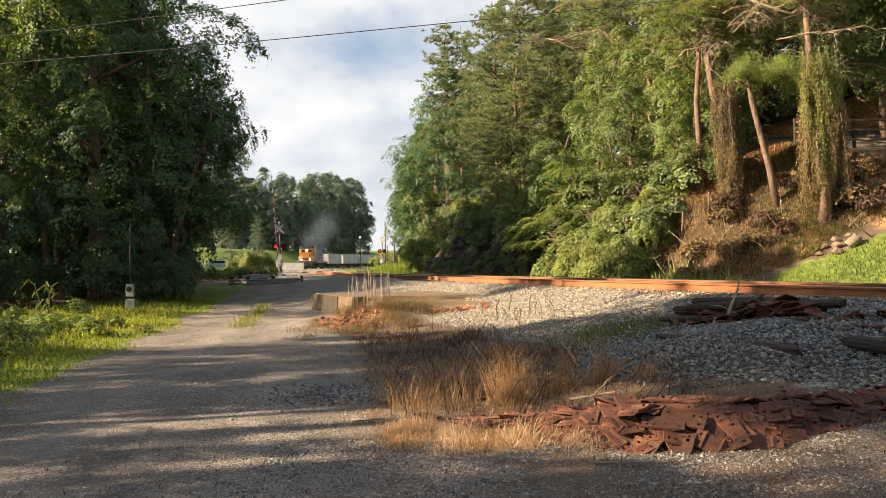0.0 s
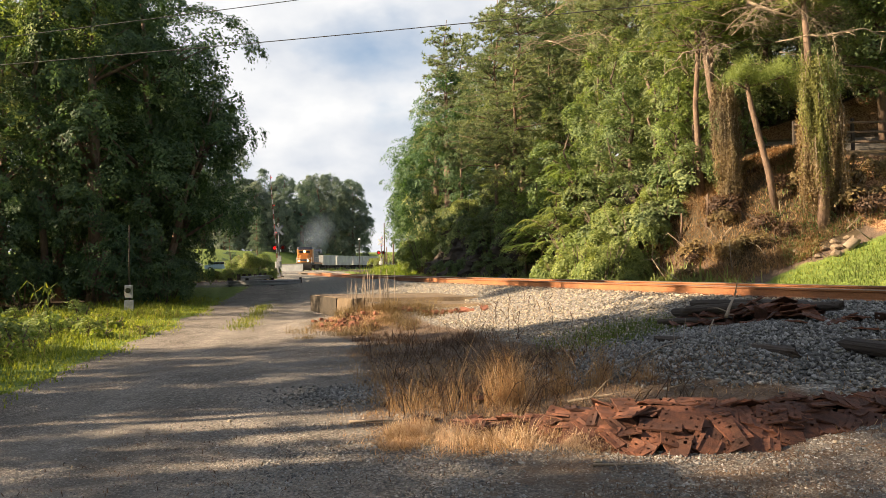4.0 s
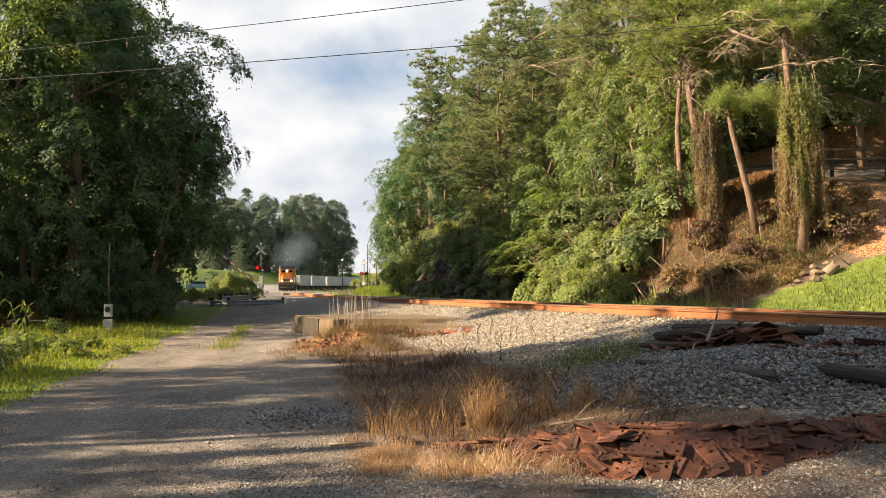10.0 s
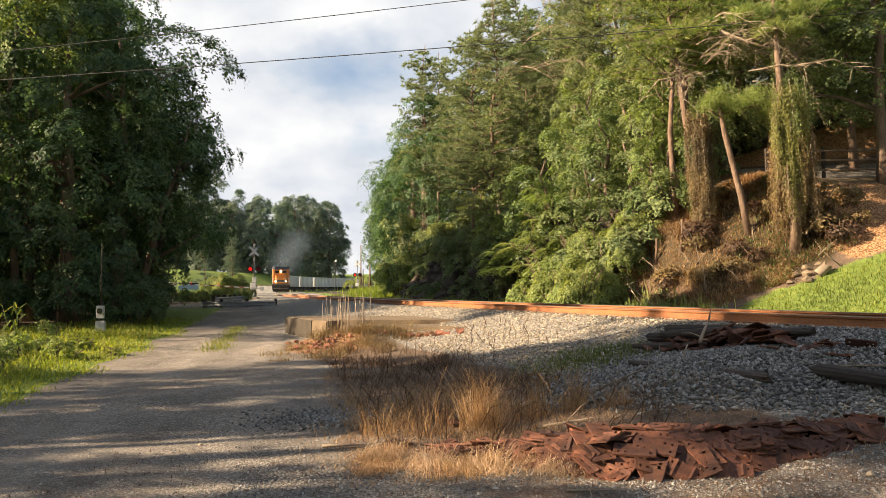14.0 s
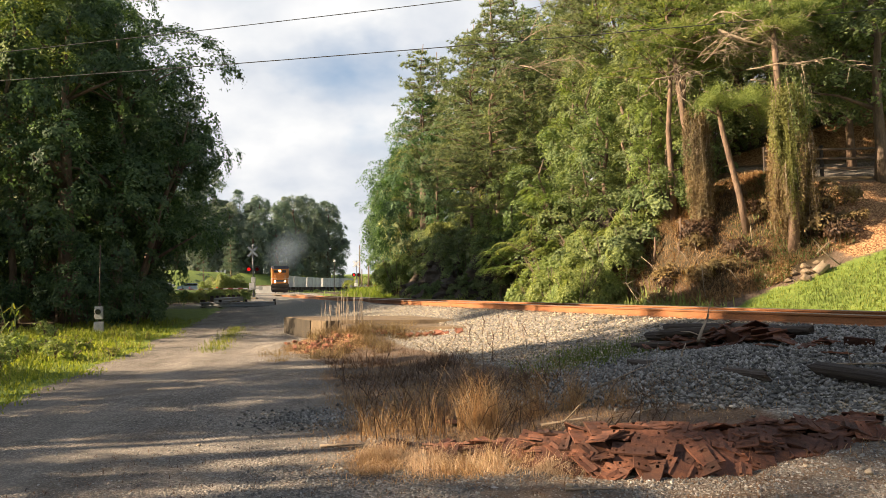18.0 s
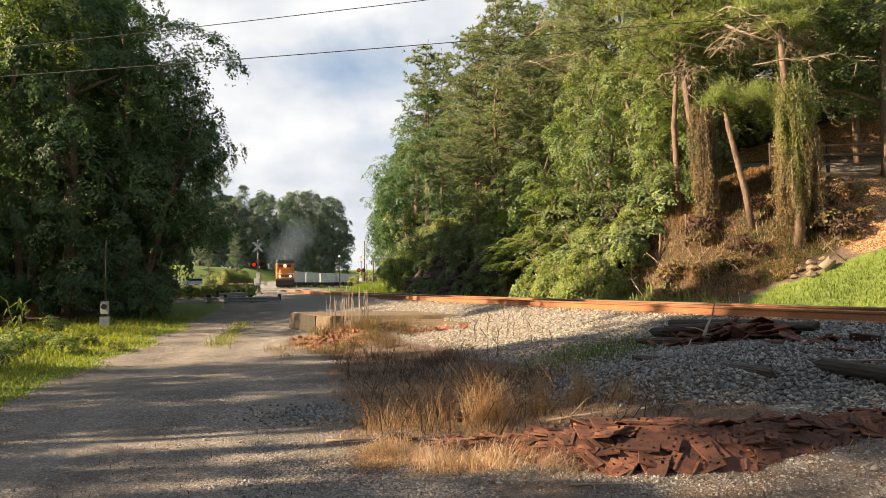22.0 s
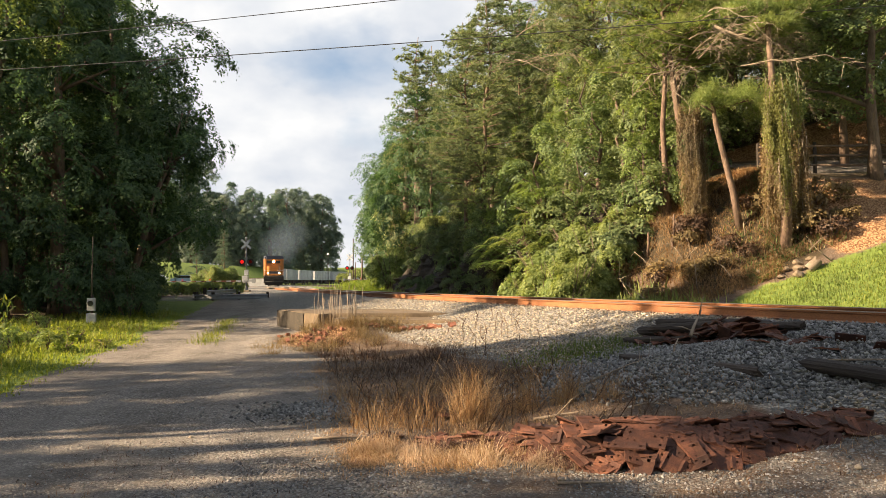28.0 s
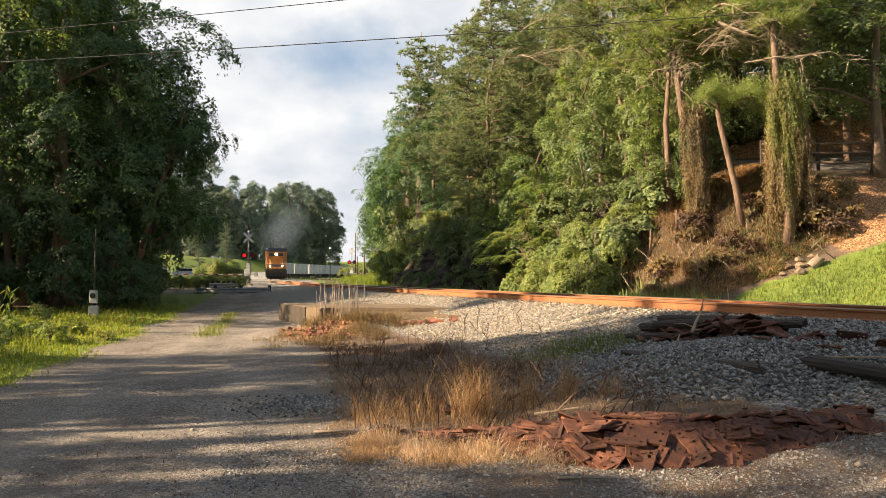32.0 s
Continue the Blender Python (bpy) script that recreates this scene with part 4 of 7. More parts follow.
    spots = [q for q in spots if not (q[0] > 10.8 and 27 < q[1] < 37.5)]
    spots = [(max(x, -0.105 * y + 4.6) if y > 58 else x, y, k) for x, y, k in spots]
    plant(b2, [q for q in spots if q[1] < 56], "leafy hillside tree in mixed greens", "hillside trees", 8, 0.2)
    # shade on the far hillside is put into these leaves' colour
    b3 = [broadleaf(64, 13, 8, LEAF_SHADED, 190, 70, 0.19, 0.06, clump_r=(0.5, 1.1)), vine_mass(65, 12.5, 8, LEAF_SHADED, 230, 70, 0.2, clump_r=(0.5, 1.0))]
    plant(b3, [q for q in spots if q[1] >= 56], "vine-hung leafy hillside tree", "hillside trees", 8, 0.2)
    forget(*b3)
    plant(b2[:2], [(14.2, 39.6, 0.95), (16.5, 39.6, 1.0), (18.6, 39.8, 1.0), (23, 38, 1.1), (20, 43, 1.1), (12.2, 39, 1.0), (26, 33, 1.1)], "shady leafy tree above the bank", "trees above the bank", 18, 0.2)
    # far woods beyond the crossing
    far_words = ("grey trunk among leaves", "full crown with haze in its leaf colour")
    f = [vine_mass(71, 18, 11, LEAF_HAZED, 230, 56, 0.5, clump_r=(0.9, 1.7), words=far_words), vine_mass(72, 16, 11.5, LEAF_HAZED, 230, 56, 0.5, clump_r=(0.9, 1.7), words=far_words), broadleaf(73, 17, 11, LEAF_HAZED, 200, 60, 0.5, 0.06, clump_r=(1.0, 1.8))]
    spots = []
    for x in np.arange(-130, -52, 7.0):
        spots.append((x + r.uniform(-2, 2), 228 + r.uniform(-8, 8), r.uniform(1.05, 1.3)))
        spots.append((x - 2 + r.uniform(-2, 2), 248 + r.uniform(-6, 6), r.uniform(1.25, 1.5)))
    spots += [(-50, 240, 1.4), (-52, 262, 1.5), (-45, 266, 1.6), (-39, 268, 1.55), (-42, 280, 1.7), (-47, 252, 1.4)]
    # hidden from the camera, added to shade the locomotive's last stretch
    plant(b, [(-51, 127, 1.42), (-56, 118, 1.4)], "leafy tree hidden behind the lane trees, added to shade the locomotive", "trees beyond the crossing", 13, 0.1, (1.0, 1.01))
    plant(f, spots, "far broadleaf tree, blue haze put into its leaves", "far trees", 9, 0.2)
    forget(*v, *b, *d, *p, *b2, *f)


make_forest()


# ---------------------------------------------------------------- yard: slab, scrap iron, old timber
def prism(name, corners, z0, z1, material, bevel=0.03):
    bm = bmesh.new()
    f = bm.faces.new([bm.verts.new((x, y, z0)) for x, y in corners])
    r = bmesh.ops.extrude_face_region(bm, geom=[f])
    bmesh.ops.translate(bm, verts=[v for v in r["geom"] if isinstance(v, bmesh.types.BMVert)], vec=(0, 0, z1 - z0))
    bmesh.ops.recalc_face_normals(bm, faces=bm.faces)
    bmesh.ops.bevel(bm, geom=list(bm.edges), offset=bevel, segments=2, affect="EDGES")
    me = bpy.data.meshes.new(name)
    bm.to_mesh(me)
    bm.free()
    me.materials.append(material)
    return me


SLAB = plain("brown_stained_concrete", [(0.25, (0.070, 0.050, 0.031)), (0.55, (0.165, 0.118, 0.070)), (0.8, (0.26, 0.195, 0.120))], 1.6, 0.9, bump_s=0.5, fine=45)
# dark concrete: shade on side wall and ledge front put into the colour
SLAB_SHADED = plain("shaded_concrete", [(0.25, (0.022, 0.018, 0.012)), (0.6, (0.050, 0.039, 0.026)), (0.85, (0.10, 0.078, 0.052))], 2.2, 0.95, bump_s=0.7, fine=30)


BRICK = plain("broken_brick", [(0.25, (0.17, 0.062, 0.036)), (0.75, (0.33, 0.14, 0.085))], 9.0, 0.9, bump_s=0.5, vary=0.25)


def make_slab():
    slab = empty("concrete_foundation", Matrix(), "weathered concrete foundation slab with a lower front ledge", "foundation")
    part("slab", prism("slab", [(-5.7, 28.8), (-4.19, 25.2), (-3.65, 24.4), (-3.25, 24.75), (1.2, 24.05), (1.6, 28.2)], -0.1, 0.67, SLAB, 0.035), slab)
    part("stained_wall", prism("stained_wall", [(-5.76, 28.82), (-4.25, 25.26), (-4.17, 25.30), (-5.68, 28.86)], -0.1, 0.655, SLAB_SHADED, 0.01), slab, "side wall panel with shade put into its colour")
    part("ledge", prism("ledge", [(-3.2, 24.0), (-2.78, 23.2), (0.5, 21.9), (1.15, 24.0), (-3.05, 24.6)], 0.44, 0.56, SLAB, 0.025), slab, "lower concrete ledge with a worn edge")
    part("ledge_end", prism("ledge_end", [(-3.17, 23.98), (-2.77, 23.23), (-2.45, 23.13), (-2.8, 24.2)], -0.1, 0.436, SLAB, 0.02), slab, "bright end block of the ledge")
    part("ledge_footing", prism("ledge_footing", [(-2.44, 23.16), (0.46, 22.0), (1.05, 23.96), (-2.75, 24.5)], -0.1, 0.438, SLAB_SHADED, 0.04), slab, "footing below the ledge, shade put into its colour")
    # brick rubble along the ledge and on the dirt beside it
    r = random.Random(31)
    kinds = []
    for k, (w, d, h) in enumerate(((0.20, 0.10, 0.07), (0.13, 0.10, 0.07), (0.10, 0.09, 0.06))):
        me = boxes("brick_fragment", [((w, d, h), Matrix())], BRICK, 0.012)
        rr = np.random.default_rng(k)
        for v in me.vertices:
            v.co += Vector(rr.uniform(-0.014, 0.014, 3))
        kinds.append(me)
    for k in range(64):
        if k < 34:
            x = r.uniform(-2.6, 0.4)
            y = 22.75 - 0.40 * (x + 2.8) - r.uniform(0.05, 0.45)
        else:
            x, y = r.gauss(-3.2, 0.45), r.gauss(21.4, 0.6)
        ob = new("brick_fragment", r.choice(kinds))
        ob.matrix_basis = pose(x, y, grade(x, y) + 0.03, r.uniform(-30, 30), r.uniform(-30, 30), r.uniform(0, 360))
        tagged(ob, "broken red brick lying in the dirt by the slab", "brick", "brick rubble")


make_slab()


def plate_mesh(name, w=0.2, l=0.36):
    """A rolled tie plate: two shoulders, eight square spike holes."""
    bm = bmesh.new()
    xs = [-l / 2, -l * 0.40, -l * 0.34, -l * 0.235, -l * 0.175, l * 0.175, l * 0.235, l * 0.34, l * 0.40, l / 2]
    ys = [-w / 2, -w * 0.32, -w * 0.19, w * 0.19, w * 0.32, w / 2]
    tops = [0.012, 0.013, 0.014, 0.032, 0.018, 0.018, 0.032, 0.014, 0.013, 0.012]
    holes = {(1, 1), (1, 3), (7, 1), (7, 3), (3, 3), (5, 1)}
    for lvl in (0, 1):
        g = [[bm.verts.new((x, y, (t if lvl else 0.0))) for y in ys] for x, t in zip(xs, tops)]
        for i in range(9):
            for j in range(5):
                if (i, j) not in holes:
                    q = [g[i][j], g[i + 1][j], g[i + 1][j + 1], g[i][j + 1]]
                    bm.faces.new(q if lvl else q[::-1])
        if lvl == 0:
            low = g
    ring = lambda a: [a[i][0] for i in range(10)] + [a[9][j] for j in range(1, 6)] + [a[i][5] for i in range(8, -1, -1)] + [a[0][j] for j in range(4, 0, -1)]
    A, B = ring(low), ring(g)
    for k in range(len(A)):
        k2 = (k + 1) % len(A)
        bm.faces.new((A[k], A[k2], B[k2], B[k]))
    me = bpy.data.meshes.new(name)
    bm.to_mesh(me)
    bm.free()
    me.materials.append(PLATE_RUST)
    return me


def lay(name, me, m, label, category, group=""):
    ob = new(name, me)
    ob.matrix_basis = m
    return tagged(ob, label, category, group)


def make_plates():
    r = random.Random(12)
    kinds = [plate_mesh("tie_plate_long", 0.20, 0.37), plate_mesh("tie_plate_short", 0.19, 0.31), plate_mesh("tie_plate_wide", 0.22, 0.36)]
    n = 0
    # heap nearest the lane: a long low mound
    while n < 250:
        u = r.random()
        x = -0.15 + 4.15 * u
        mid_y = 8.1 - 0.6 * smooth(0.08, 0.42, u) + 0.35 * smooth(0.5, 1.0, u)
        half = 0.22 + 0.40 * float(smooth(0.12, 0.36, u)) * float(1 - 0.8 * smooth(0.52, 0.9, u))
        v = r.uniform(-1, 1)
        top = 0.27 * float(smooth(0.1, 0.38, u)) * float(1 - 0.7 * smooth(0.5, 0.95, u)) + 0.05
        if (u < 0.22 and r.random() < 0.35) or (u > 0.6 and r.random() < 0.35):
            continue
        y = mid_y + v * half
        z = grade(x, y) + top * (1 - v * v) * r.uniform(0.6, 1.0) + 0.005
        slope = math.degrees(math.atan2(-2 * top * v, half)) * 0.55
        turn = (r.choice((0, 60, 90)) if u < 0.45 else r.choice((0, 0, 0, 90))) + r.gauss(-10, 30 if u < 0.45 else 18)
        m = pose(x, y, z) @ pose(0, 0, 0, slope + r.gauss(2, 9), r.gauss(0, 9), 0) @ pose(0, 0, 0, r.choice((0, 0, 180)), 0, turn)
        lay("tie_plate", r.choice(kinds), m, "rusty steel tie plate with square spike holes, in a heap", "tie plate", "heap of tie plates")
        n += 1
    # heap by the track
    for k in range(100):
        u, v = r.random(), r.uniform(-1, 1)
        x, y = 3.75 + 1.0 * u + 0.35 * v, 14.2 - 3.3 * u + 0.12 * v
        z = grade(x, y) + 0.30 * (1 - v * v) * math.sin(3.14 * min(1, max(0.08, u))) * r.uniform(0.3, 1) + 0.01
        m = pose(x, y, z, r.gauss(0, 16), r.gauss(0, 16), r.uniform(0, 360))
        lay("tie_plate", r.choice(kinds), m, "rusty steel tie plate in a shaded heap by the track", "tie plate", "tie plates by the track")
    for x, y in ((5.05, 11.1), (5.35, 10.75), (5.0, 12.2), (5.55, 10.2), (4.9, 10.4), (0.05, 9.6), (-0.55, 8.35)):
        lay("tie_plate", kinds[0], pose(x, y, grade(x, y) + 0.02, r.gauss(0, 8) + (50 if x > 5.3 else 0), r.gauss(0, 8), r.uniform(0, 360)), "single rusty tie plate lying on stones", "tie plate")


make_plates()


def timber_mesh(name, length, w, h, seed, rot=0.5):
    """A split, rotten beam: ragged ends and cracks along the grain."""
    rng = np.random.default_rng(seed)
    n, k = 15, 10
    verts, faces = [], []
    for i in range(n):
        t = i / (n - 1)
        end = rot * max(0, (abs(t - 0.5) - 0.36) / 0.14)
        for j in range(k):
            a = 2 * math.pi * (j + 0.5) / k
            c, s = math.cos(a), math.sin(a)
            q = max(abs(c), abs(s))
            f = 1 - 0.28 * rng.random() * (0.4 + end) - (0.12 if j % 3 == 0 else 0)
            verts.append(((t - 0.5) * length + (rng.uniform(-0.09, 0.09) if i in (0, n - 1) else 0), c / q * w / 2 * f, s / q * h / 2 * f))
    for i in range(n - 1):
        for j in range(k):
            j2 = (j + 1) % k
            faces.append((i * k + j, i * k + j2, (i + 1) * k + j2, (i + 1) * k + j))
    faces += [tuple(range(k))[::-1], tuple((n - 1) * k + j for j in range(k))]
    return mesh_from(name, verts, faces, TIMBER)


def beam(a, b, w, h, seed, label, name="railway_tie", rot=0.5, lift=0.0):
    """A timber from a to b in plan, lying on the ground."""
    (ax, ay), (bx, by) = a, b
    za, zb = grade(ax, ay) + h * 0.42 + lift, grade(bx, by) + h * 0.42 + lift
    L = math.dist((ax, ay, za), (bx, by, zb))
    m = pose((ax + bx) / 2, (ay + by) / 2, (za + zb) / 2, 0, -math.degrees(math.asin((zb - za) / L)), math.degrees(math.atan2(by - ay, bx - ax)))
    lay(name, timber_mesh(name, L, w, h, seed, rot), m, label, "railway tie", "old railway ties")


def branch(points, r, label, material=None, name="dead_branch", twigs=0, seed=1):
    """A bare branch through the points, with twigs."""
    rng = np.random.default_rng(seed)
    P = [Vector(p) for p in points]
    paths = [[(p, r * (1 - 0.7 * i / (len(P) - 1))) for i, p in enumerate(P)]]
    for _ in range(twigs):
        i = rng.integers(0, len(P) - 1)
        p = P[i].lerp(P[i + 1], rng.random())
        d = Vector(unit(rng, 1)[0])
        d = (d + (P[-1] - P[0]).normalized() * 0.7).normalized()
        ln = (P[-1] - P[0]).length * rng.uniform(0.15, 0.4)
        paths.append([(p, r * 0.4), (p + d * ln * 0.5 + Vector((0, 0, 0.03)), r * 0.28), (p + d * ln, r * 0.1)])
    return tagged(new(name, tube_mesh(name, paths, material or DEAD_WOOD, 5)), label, "branch")


def make_timber():
    beam((4.35, 9.75), (5.35, 7.7), 0.2, 0.17, 1, "weathered railway tie on gravel, squared and dark", rot=0.2)
    beam((2.62, 11.7), (3.75, 9.75), 0.17, 0.13, 2, "rotten half-buried railway tie in gravel", rot=1.0)
    beam((3.55, 14.5), (4.75, 11.6), 0.22, 0.18, 3, "rotten railway tie under a heap of plates", rot=0.9, lift=0.05)
    beam((3.9, 14.75), (4.85, 12.2), 0.2, 0.16, 4, "rotten railway tie under a heap of plates", rot=0.9, lift=0.1)
    beam((3.25, 14.3), (4.2, 12.8), 0.18, 0.12, 5, "splintered piece of an old railway tie", rot=1.0)
    beam((4.3, 12.9), (4.95, 11.3), 0.2, 0.14, 6, "splintered piece of an old railway tie", rot=1.0, lift=0.12)
    beam((3.6, 14.0), (4.5, 12.3), 0.2, 0.15, 7, "rotten railway tie under a heap of plates", rot=1.0, lift=0.16)
    branch([(3.7, 12.2, 0.78), (3.85, 12.5, 0.92), (4.0, 12.8, 1.02), (4.15, 13.1, 1.12)], 0.03, "grey dead branch leaning on a heap of plates", twigs=3, seed=2)
    branch([(3.15, 11.2, 0.5), (3.2, 11.3, 0.68), (3.27, 11.35, 0.8)], 0.022, "short grey stick stuck in gravel", twigs=2, seed=3)
    branch([(1.0, 9.0, 0.1), (1.6, 9.15, 0.16), (2.2, 9.1, 0.22)], 0.02, "pale dry stick on gravel", twigs=3, seed=4)
    branch([(1.8, 10.4, 0.3), (2.5, 10.9, 0.5), (2.9, 11.3, 0.55)], 0.012, "thin dry stick on gravel", twigs=4, seed=5)
    branch([(4.6, 10.0, 0.62), (5.2, 9.6, 0.66), (5.9, 9.5, 0.7)], 0.016, "thin grey stick on gravel", twigs=3, seed=6)
    branch([(-1.3, 8.35, 0.03), (-0.8, 8.3, 0.05)], 0.018, "pale dry stick on gravel", twigs=1, seed=7)
    branch([(0.9, 6.5, 0.02), (1.4, 6.42, 0.04)], 0.014, "pale dry stick on gravel", twigs=2, seed=8)


make_timber()


# ---------------------------------------------------------------- stones
def stone_mesh(name, P, size, material, rng, flat=0.75):
    """Eight-sided chips, each its own shape."""
    n = len(P)
    dirs = np.array([(1, 0, 0), (0, 1, 0), (-1, 0, 0), (0, -1, 0), (0, 0, 1), (0, 0, -1)], float)
    D = dirs[None] + rng.uniform(-0.45, 0.45, (n, 6, 3))
    D *= rng.uniform(0.65, 1.2, (n, 6, 1)) * np.broadcast_to(size, (n,))[:, None, None] * np.array([1, 1, flat])
    a = rng.uniform(0, 6.28, n)
    c, s = np.cos(a)[:, None], np.sin(a)[:, None]
    D = np.stack([D[..., 0] * c - D[..., 1] * s, D[..., 0] * s + D[..., 1] * c, D[..., 2]], -1)
    V = P[:, None] + D
    F = np.array([(0, 1, 4), (1, 2, 4), (2, 3, 4), (3, 0, 4), (1, 0, 5), (2, 1, 5), (3, 2, 5), (0, 3, 5)])
    idx = (np.arange(n)[:, None, None] * 6 + F[None]).reshape(-1, 3).astype(np.int32)
    me = bpy.data.meshes.new(name)
    me.vertices.add(n * 6)
    me.vertices.foreach_set("co", V.astype(np.float32).ravel())
    me.loops.add(idx.size)
    me.loops.foreach_set("vertex_index", idx.ravel())
    me.polygons.add(len(idx))
    me.polygons.foreach_set("loop_start", np.arange(0, idx.size, 3, dtype=np.int32))
    me.update(calc_edges=True)
    me.materials.append(material)
    return me


def stone_material(name="crushed_stone", k=1.0, tint=(1.0, 1.0, 1.0)):
    m, nt, b = mat(name)
    geo = node(nt, "ShaderNodeNewGeometry")
    col = ramp_of(nt, [(p, tuple(k * v * t for v, t in zip(c, tint))) for p, c in [(0.0, (0.10, 0.094, 0.086)), (0.45, (0.25, 0.23, 0.20)), (0.8, (0.40, 0.365, 0.31)), (1.0, (0.56, 0.52, 0.46))]])
    nt.links.new(geo.outputs["Random Per Island"], col.inputs[0])
    n = noise_tex(nt, 40.0, 3.0)
    t = ramp_of(nt, [(0.3, (0.75, 0.74, 0.72)), (0.7, (1.15, 1.13, 1.1))])
    nt.links.new(n, t.inputs[0])
    nt.links.new(mixer(nt, col.outputs[0], t.outputs[0], 1.0, "MULTIPLY"), b.inputs["Base Color"])
    b.inputs["Roughness"].default_value = 0.9
    bump(nt, b, n, 0.3, 0.01)
    return m


STONE = stone_material(tint=(1.08, 1.0, 0.88))
# darker copy of STONE; its blue tint holds the heap's shade
STONE_DARK = stone_material("dirty_stone", 0.72, (0.94, 1.0, 1.1))
GRIT = plain("lane_grit", [(0.25, (0.20, 0.175, 0.145)), (0.75, (0.42, 0.375, 0.31))], 30.0, 0.95, fine=90)


def make_stones():
    rng = np.random.default_rng(5)
    # crushed stone on the shoulder and the heap
    x, y = rng.uniform(-4, 12, 400000), rng.uniform(5, 34, 400000)
    s = track_side(x, y)
    heap = np.exp(-(((x - 3.6) / 2.6) ** 2 + ((y - 11.0) / 2.3) ** 2))
    w = np.maximum(smooth(-5.4, -4.3, s) * smooth(2.6, 2.0, s), smooth(0.38, 0.55, heap)) * np.clip(15 / y, 0, 1.2) ** 1.5
    w = w * (np.abs(s) < 7) * (0.22 + 0.10 * rng.random(len(w)))
    keep = rng.random(len(w)) < w
    x, y, s = x[keep][:38000], y[keep][:38000], s[keep][:38000]
    P = np.stack([x, y, height(x, y) + rng.uniform(-0.005, 0.025, len(x))], 1)
    dark_heap = np.exp(-(((x - 3.6) / 2.9) ** 2 + ((y - 11.4) / 2.9) ** 2)) > 0.36 + 0.1 * rng.random(len(x))
    ob = new("dirty_stone", stone_mesh("dirty_stone", P[dark_heap], rng.uniform(0.018, 0.046, int(dark_heap.sum())), STONE_DARK, rng))
    tagged(ob, "heap of dark ballast stone before the track", "gravel", kind="stuff")
    n = 9000
    hx, hy = rng.normal(3.5, 1.35, n), rng.normal(11.2, 1.25, n)
    ok = (np.exp(-(((hx - 3.6) / 2.9) ** 2 + ((hy - 11.4) / 2.9) ** 2)) > 0.38) & (hy > 8.9)
    H = np.stack([hx, hy, height(hx, hy) + rng.uniform(0.0, 0.03, n)], 1)[ok]
    ob = new("heaped_stone", stone_mesh("heaped_stone", H, rng.uniform(0.013, 0.034, len(H)), STONE_DARK, rng, 0.9))
    tagged(ob, "loose broken stone heaped before the track", "gravel", kind="stuff")
    P = P[~dark_heap]
    ob = new("crushed_stone", stone_mesh("crushed_stone", P, rng.uniform(0.014, 0.034, len(P)), STONE, rng))
    tagged(ob, "grey crushed stone ballast spread beside the track", "gravel", kind="stuff")
    # grit on the lane and its edge
    n = 36000
    y = 4.3 + 22 * rng.random(n) ** 2.2
    x = rng.uniform(-1, 1, n) * (3.5 + y * 0.4) + 0.5
    s = track_side(x, y)
    ok = (s < -4.5) & (np.abs(x - road_mid(y)) < 2.6 + 9 * (y < 7.4))
    x, y = x[ok], y[ok]
    P = np.stack([x, y, height(x, y)], 1)
    ob = new("road_grit", stone_mesh("road_grit", P, 0.004 + 0.014 * rng.random(len(x)) ** 3.5, GRIT, rng))
    tagged(ob, "loose pale grit on the packed gravel lane", "gravel", kind="stuff")
    # coarser chips along the lane's edge
    n = 15000
    y = 4.6 + 15 * rng.random(n) ** 1.6
    rd = rng.normal(1.5, 1.1, n)
    x = road_mid(y) + rd
    ok = (track_side(x, y) < -4.5) & (rd > -2.4) & (rd < 3.2) & (rough(x, y, 1.7, 41) > -0.15)
    P = np.stack([x, y, height(x, y)], 1)[ok]
    ob = new("lane_chippings", stone_mesh("lane_chippings", P, 0.006 + 0.013 * rng.random(len(P)) ** 2.5, STONE_DARK, rng))
    tagged(ob, "grey stone chippings along the lane's edge", "gravel", kind="stuff")
    n = 20000
    y = 4.6 + 3.0 * rng.random(n)
    x = rng.uniform(-1.8, 5.2, n)
    ok = rough(x, y, 2.3, 43) + 0.6 * rng.random(n) > -0.05
    P = np.stack([x, y, height(x, y)], 1)[ok]
    ob = new("yard_chippings", stone_mesh("yard_chippings", P, 0.006 + 0.018 * rng.random(len(P)) ** 3, STONE_DARK, rng))
    tagged(ob, "mixed stone chippings before the scrap heap", "gravel", kind="stuff")
    n = 1600
    P = np.stack([rng.normal(-1.5, 0.38, n), rng.normal(10.3, 0.35, n), np.zeros(n)], 1)
    P[:, 2] = height(P[:, 0], P[:, 1]) + 0.01
    ob = new("spilled_stone", stone_mesh("spilled_stone", P, rng.uniform(0.012, 0.032, n), STONE_DARK, rng))
    tagged(ob, "spill of grey ballast stone beside the weeds", "gravel", kind="stuff")
    r = random.Random(9)
    for x, y, d in ((3.35, 6.65, 0.05), (0.95, 6.6, 0.035), (1.35, 7.0, 0.03), (-0.25, 7.75, 0.07), (2.1, 7.02, 0.035), (3.0, 7.0, 0.03), (-0.05, 6.2, 0.03), (-2.6, 8.6, 0.03), (0.3, 8.1, 0.05), (1.75, 8.55, 0.05), (1.9, 8.6, 0.045), (2.0, 8.5, 0.04)):
        me = stone_mesh("stone", np.array([[0, 0, 0]]), d, STONE, np.random.default_rng(int(d * 1000 + x * 10 + 99)), 0.7)
        lay("stone", me, pose(x, y, grade(x, y) + d * 0.35, 0, 0, r.uniform(0, 360)), "pale loose stone on the gravel", "stone", "loose stones")


make_stones()


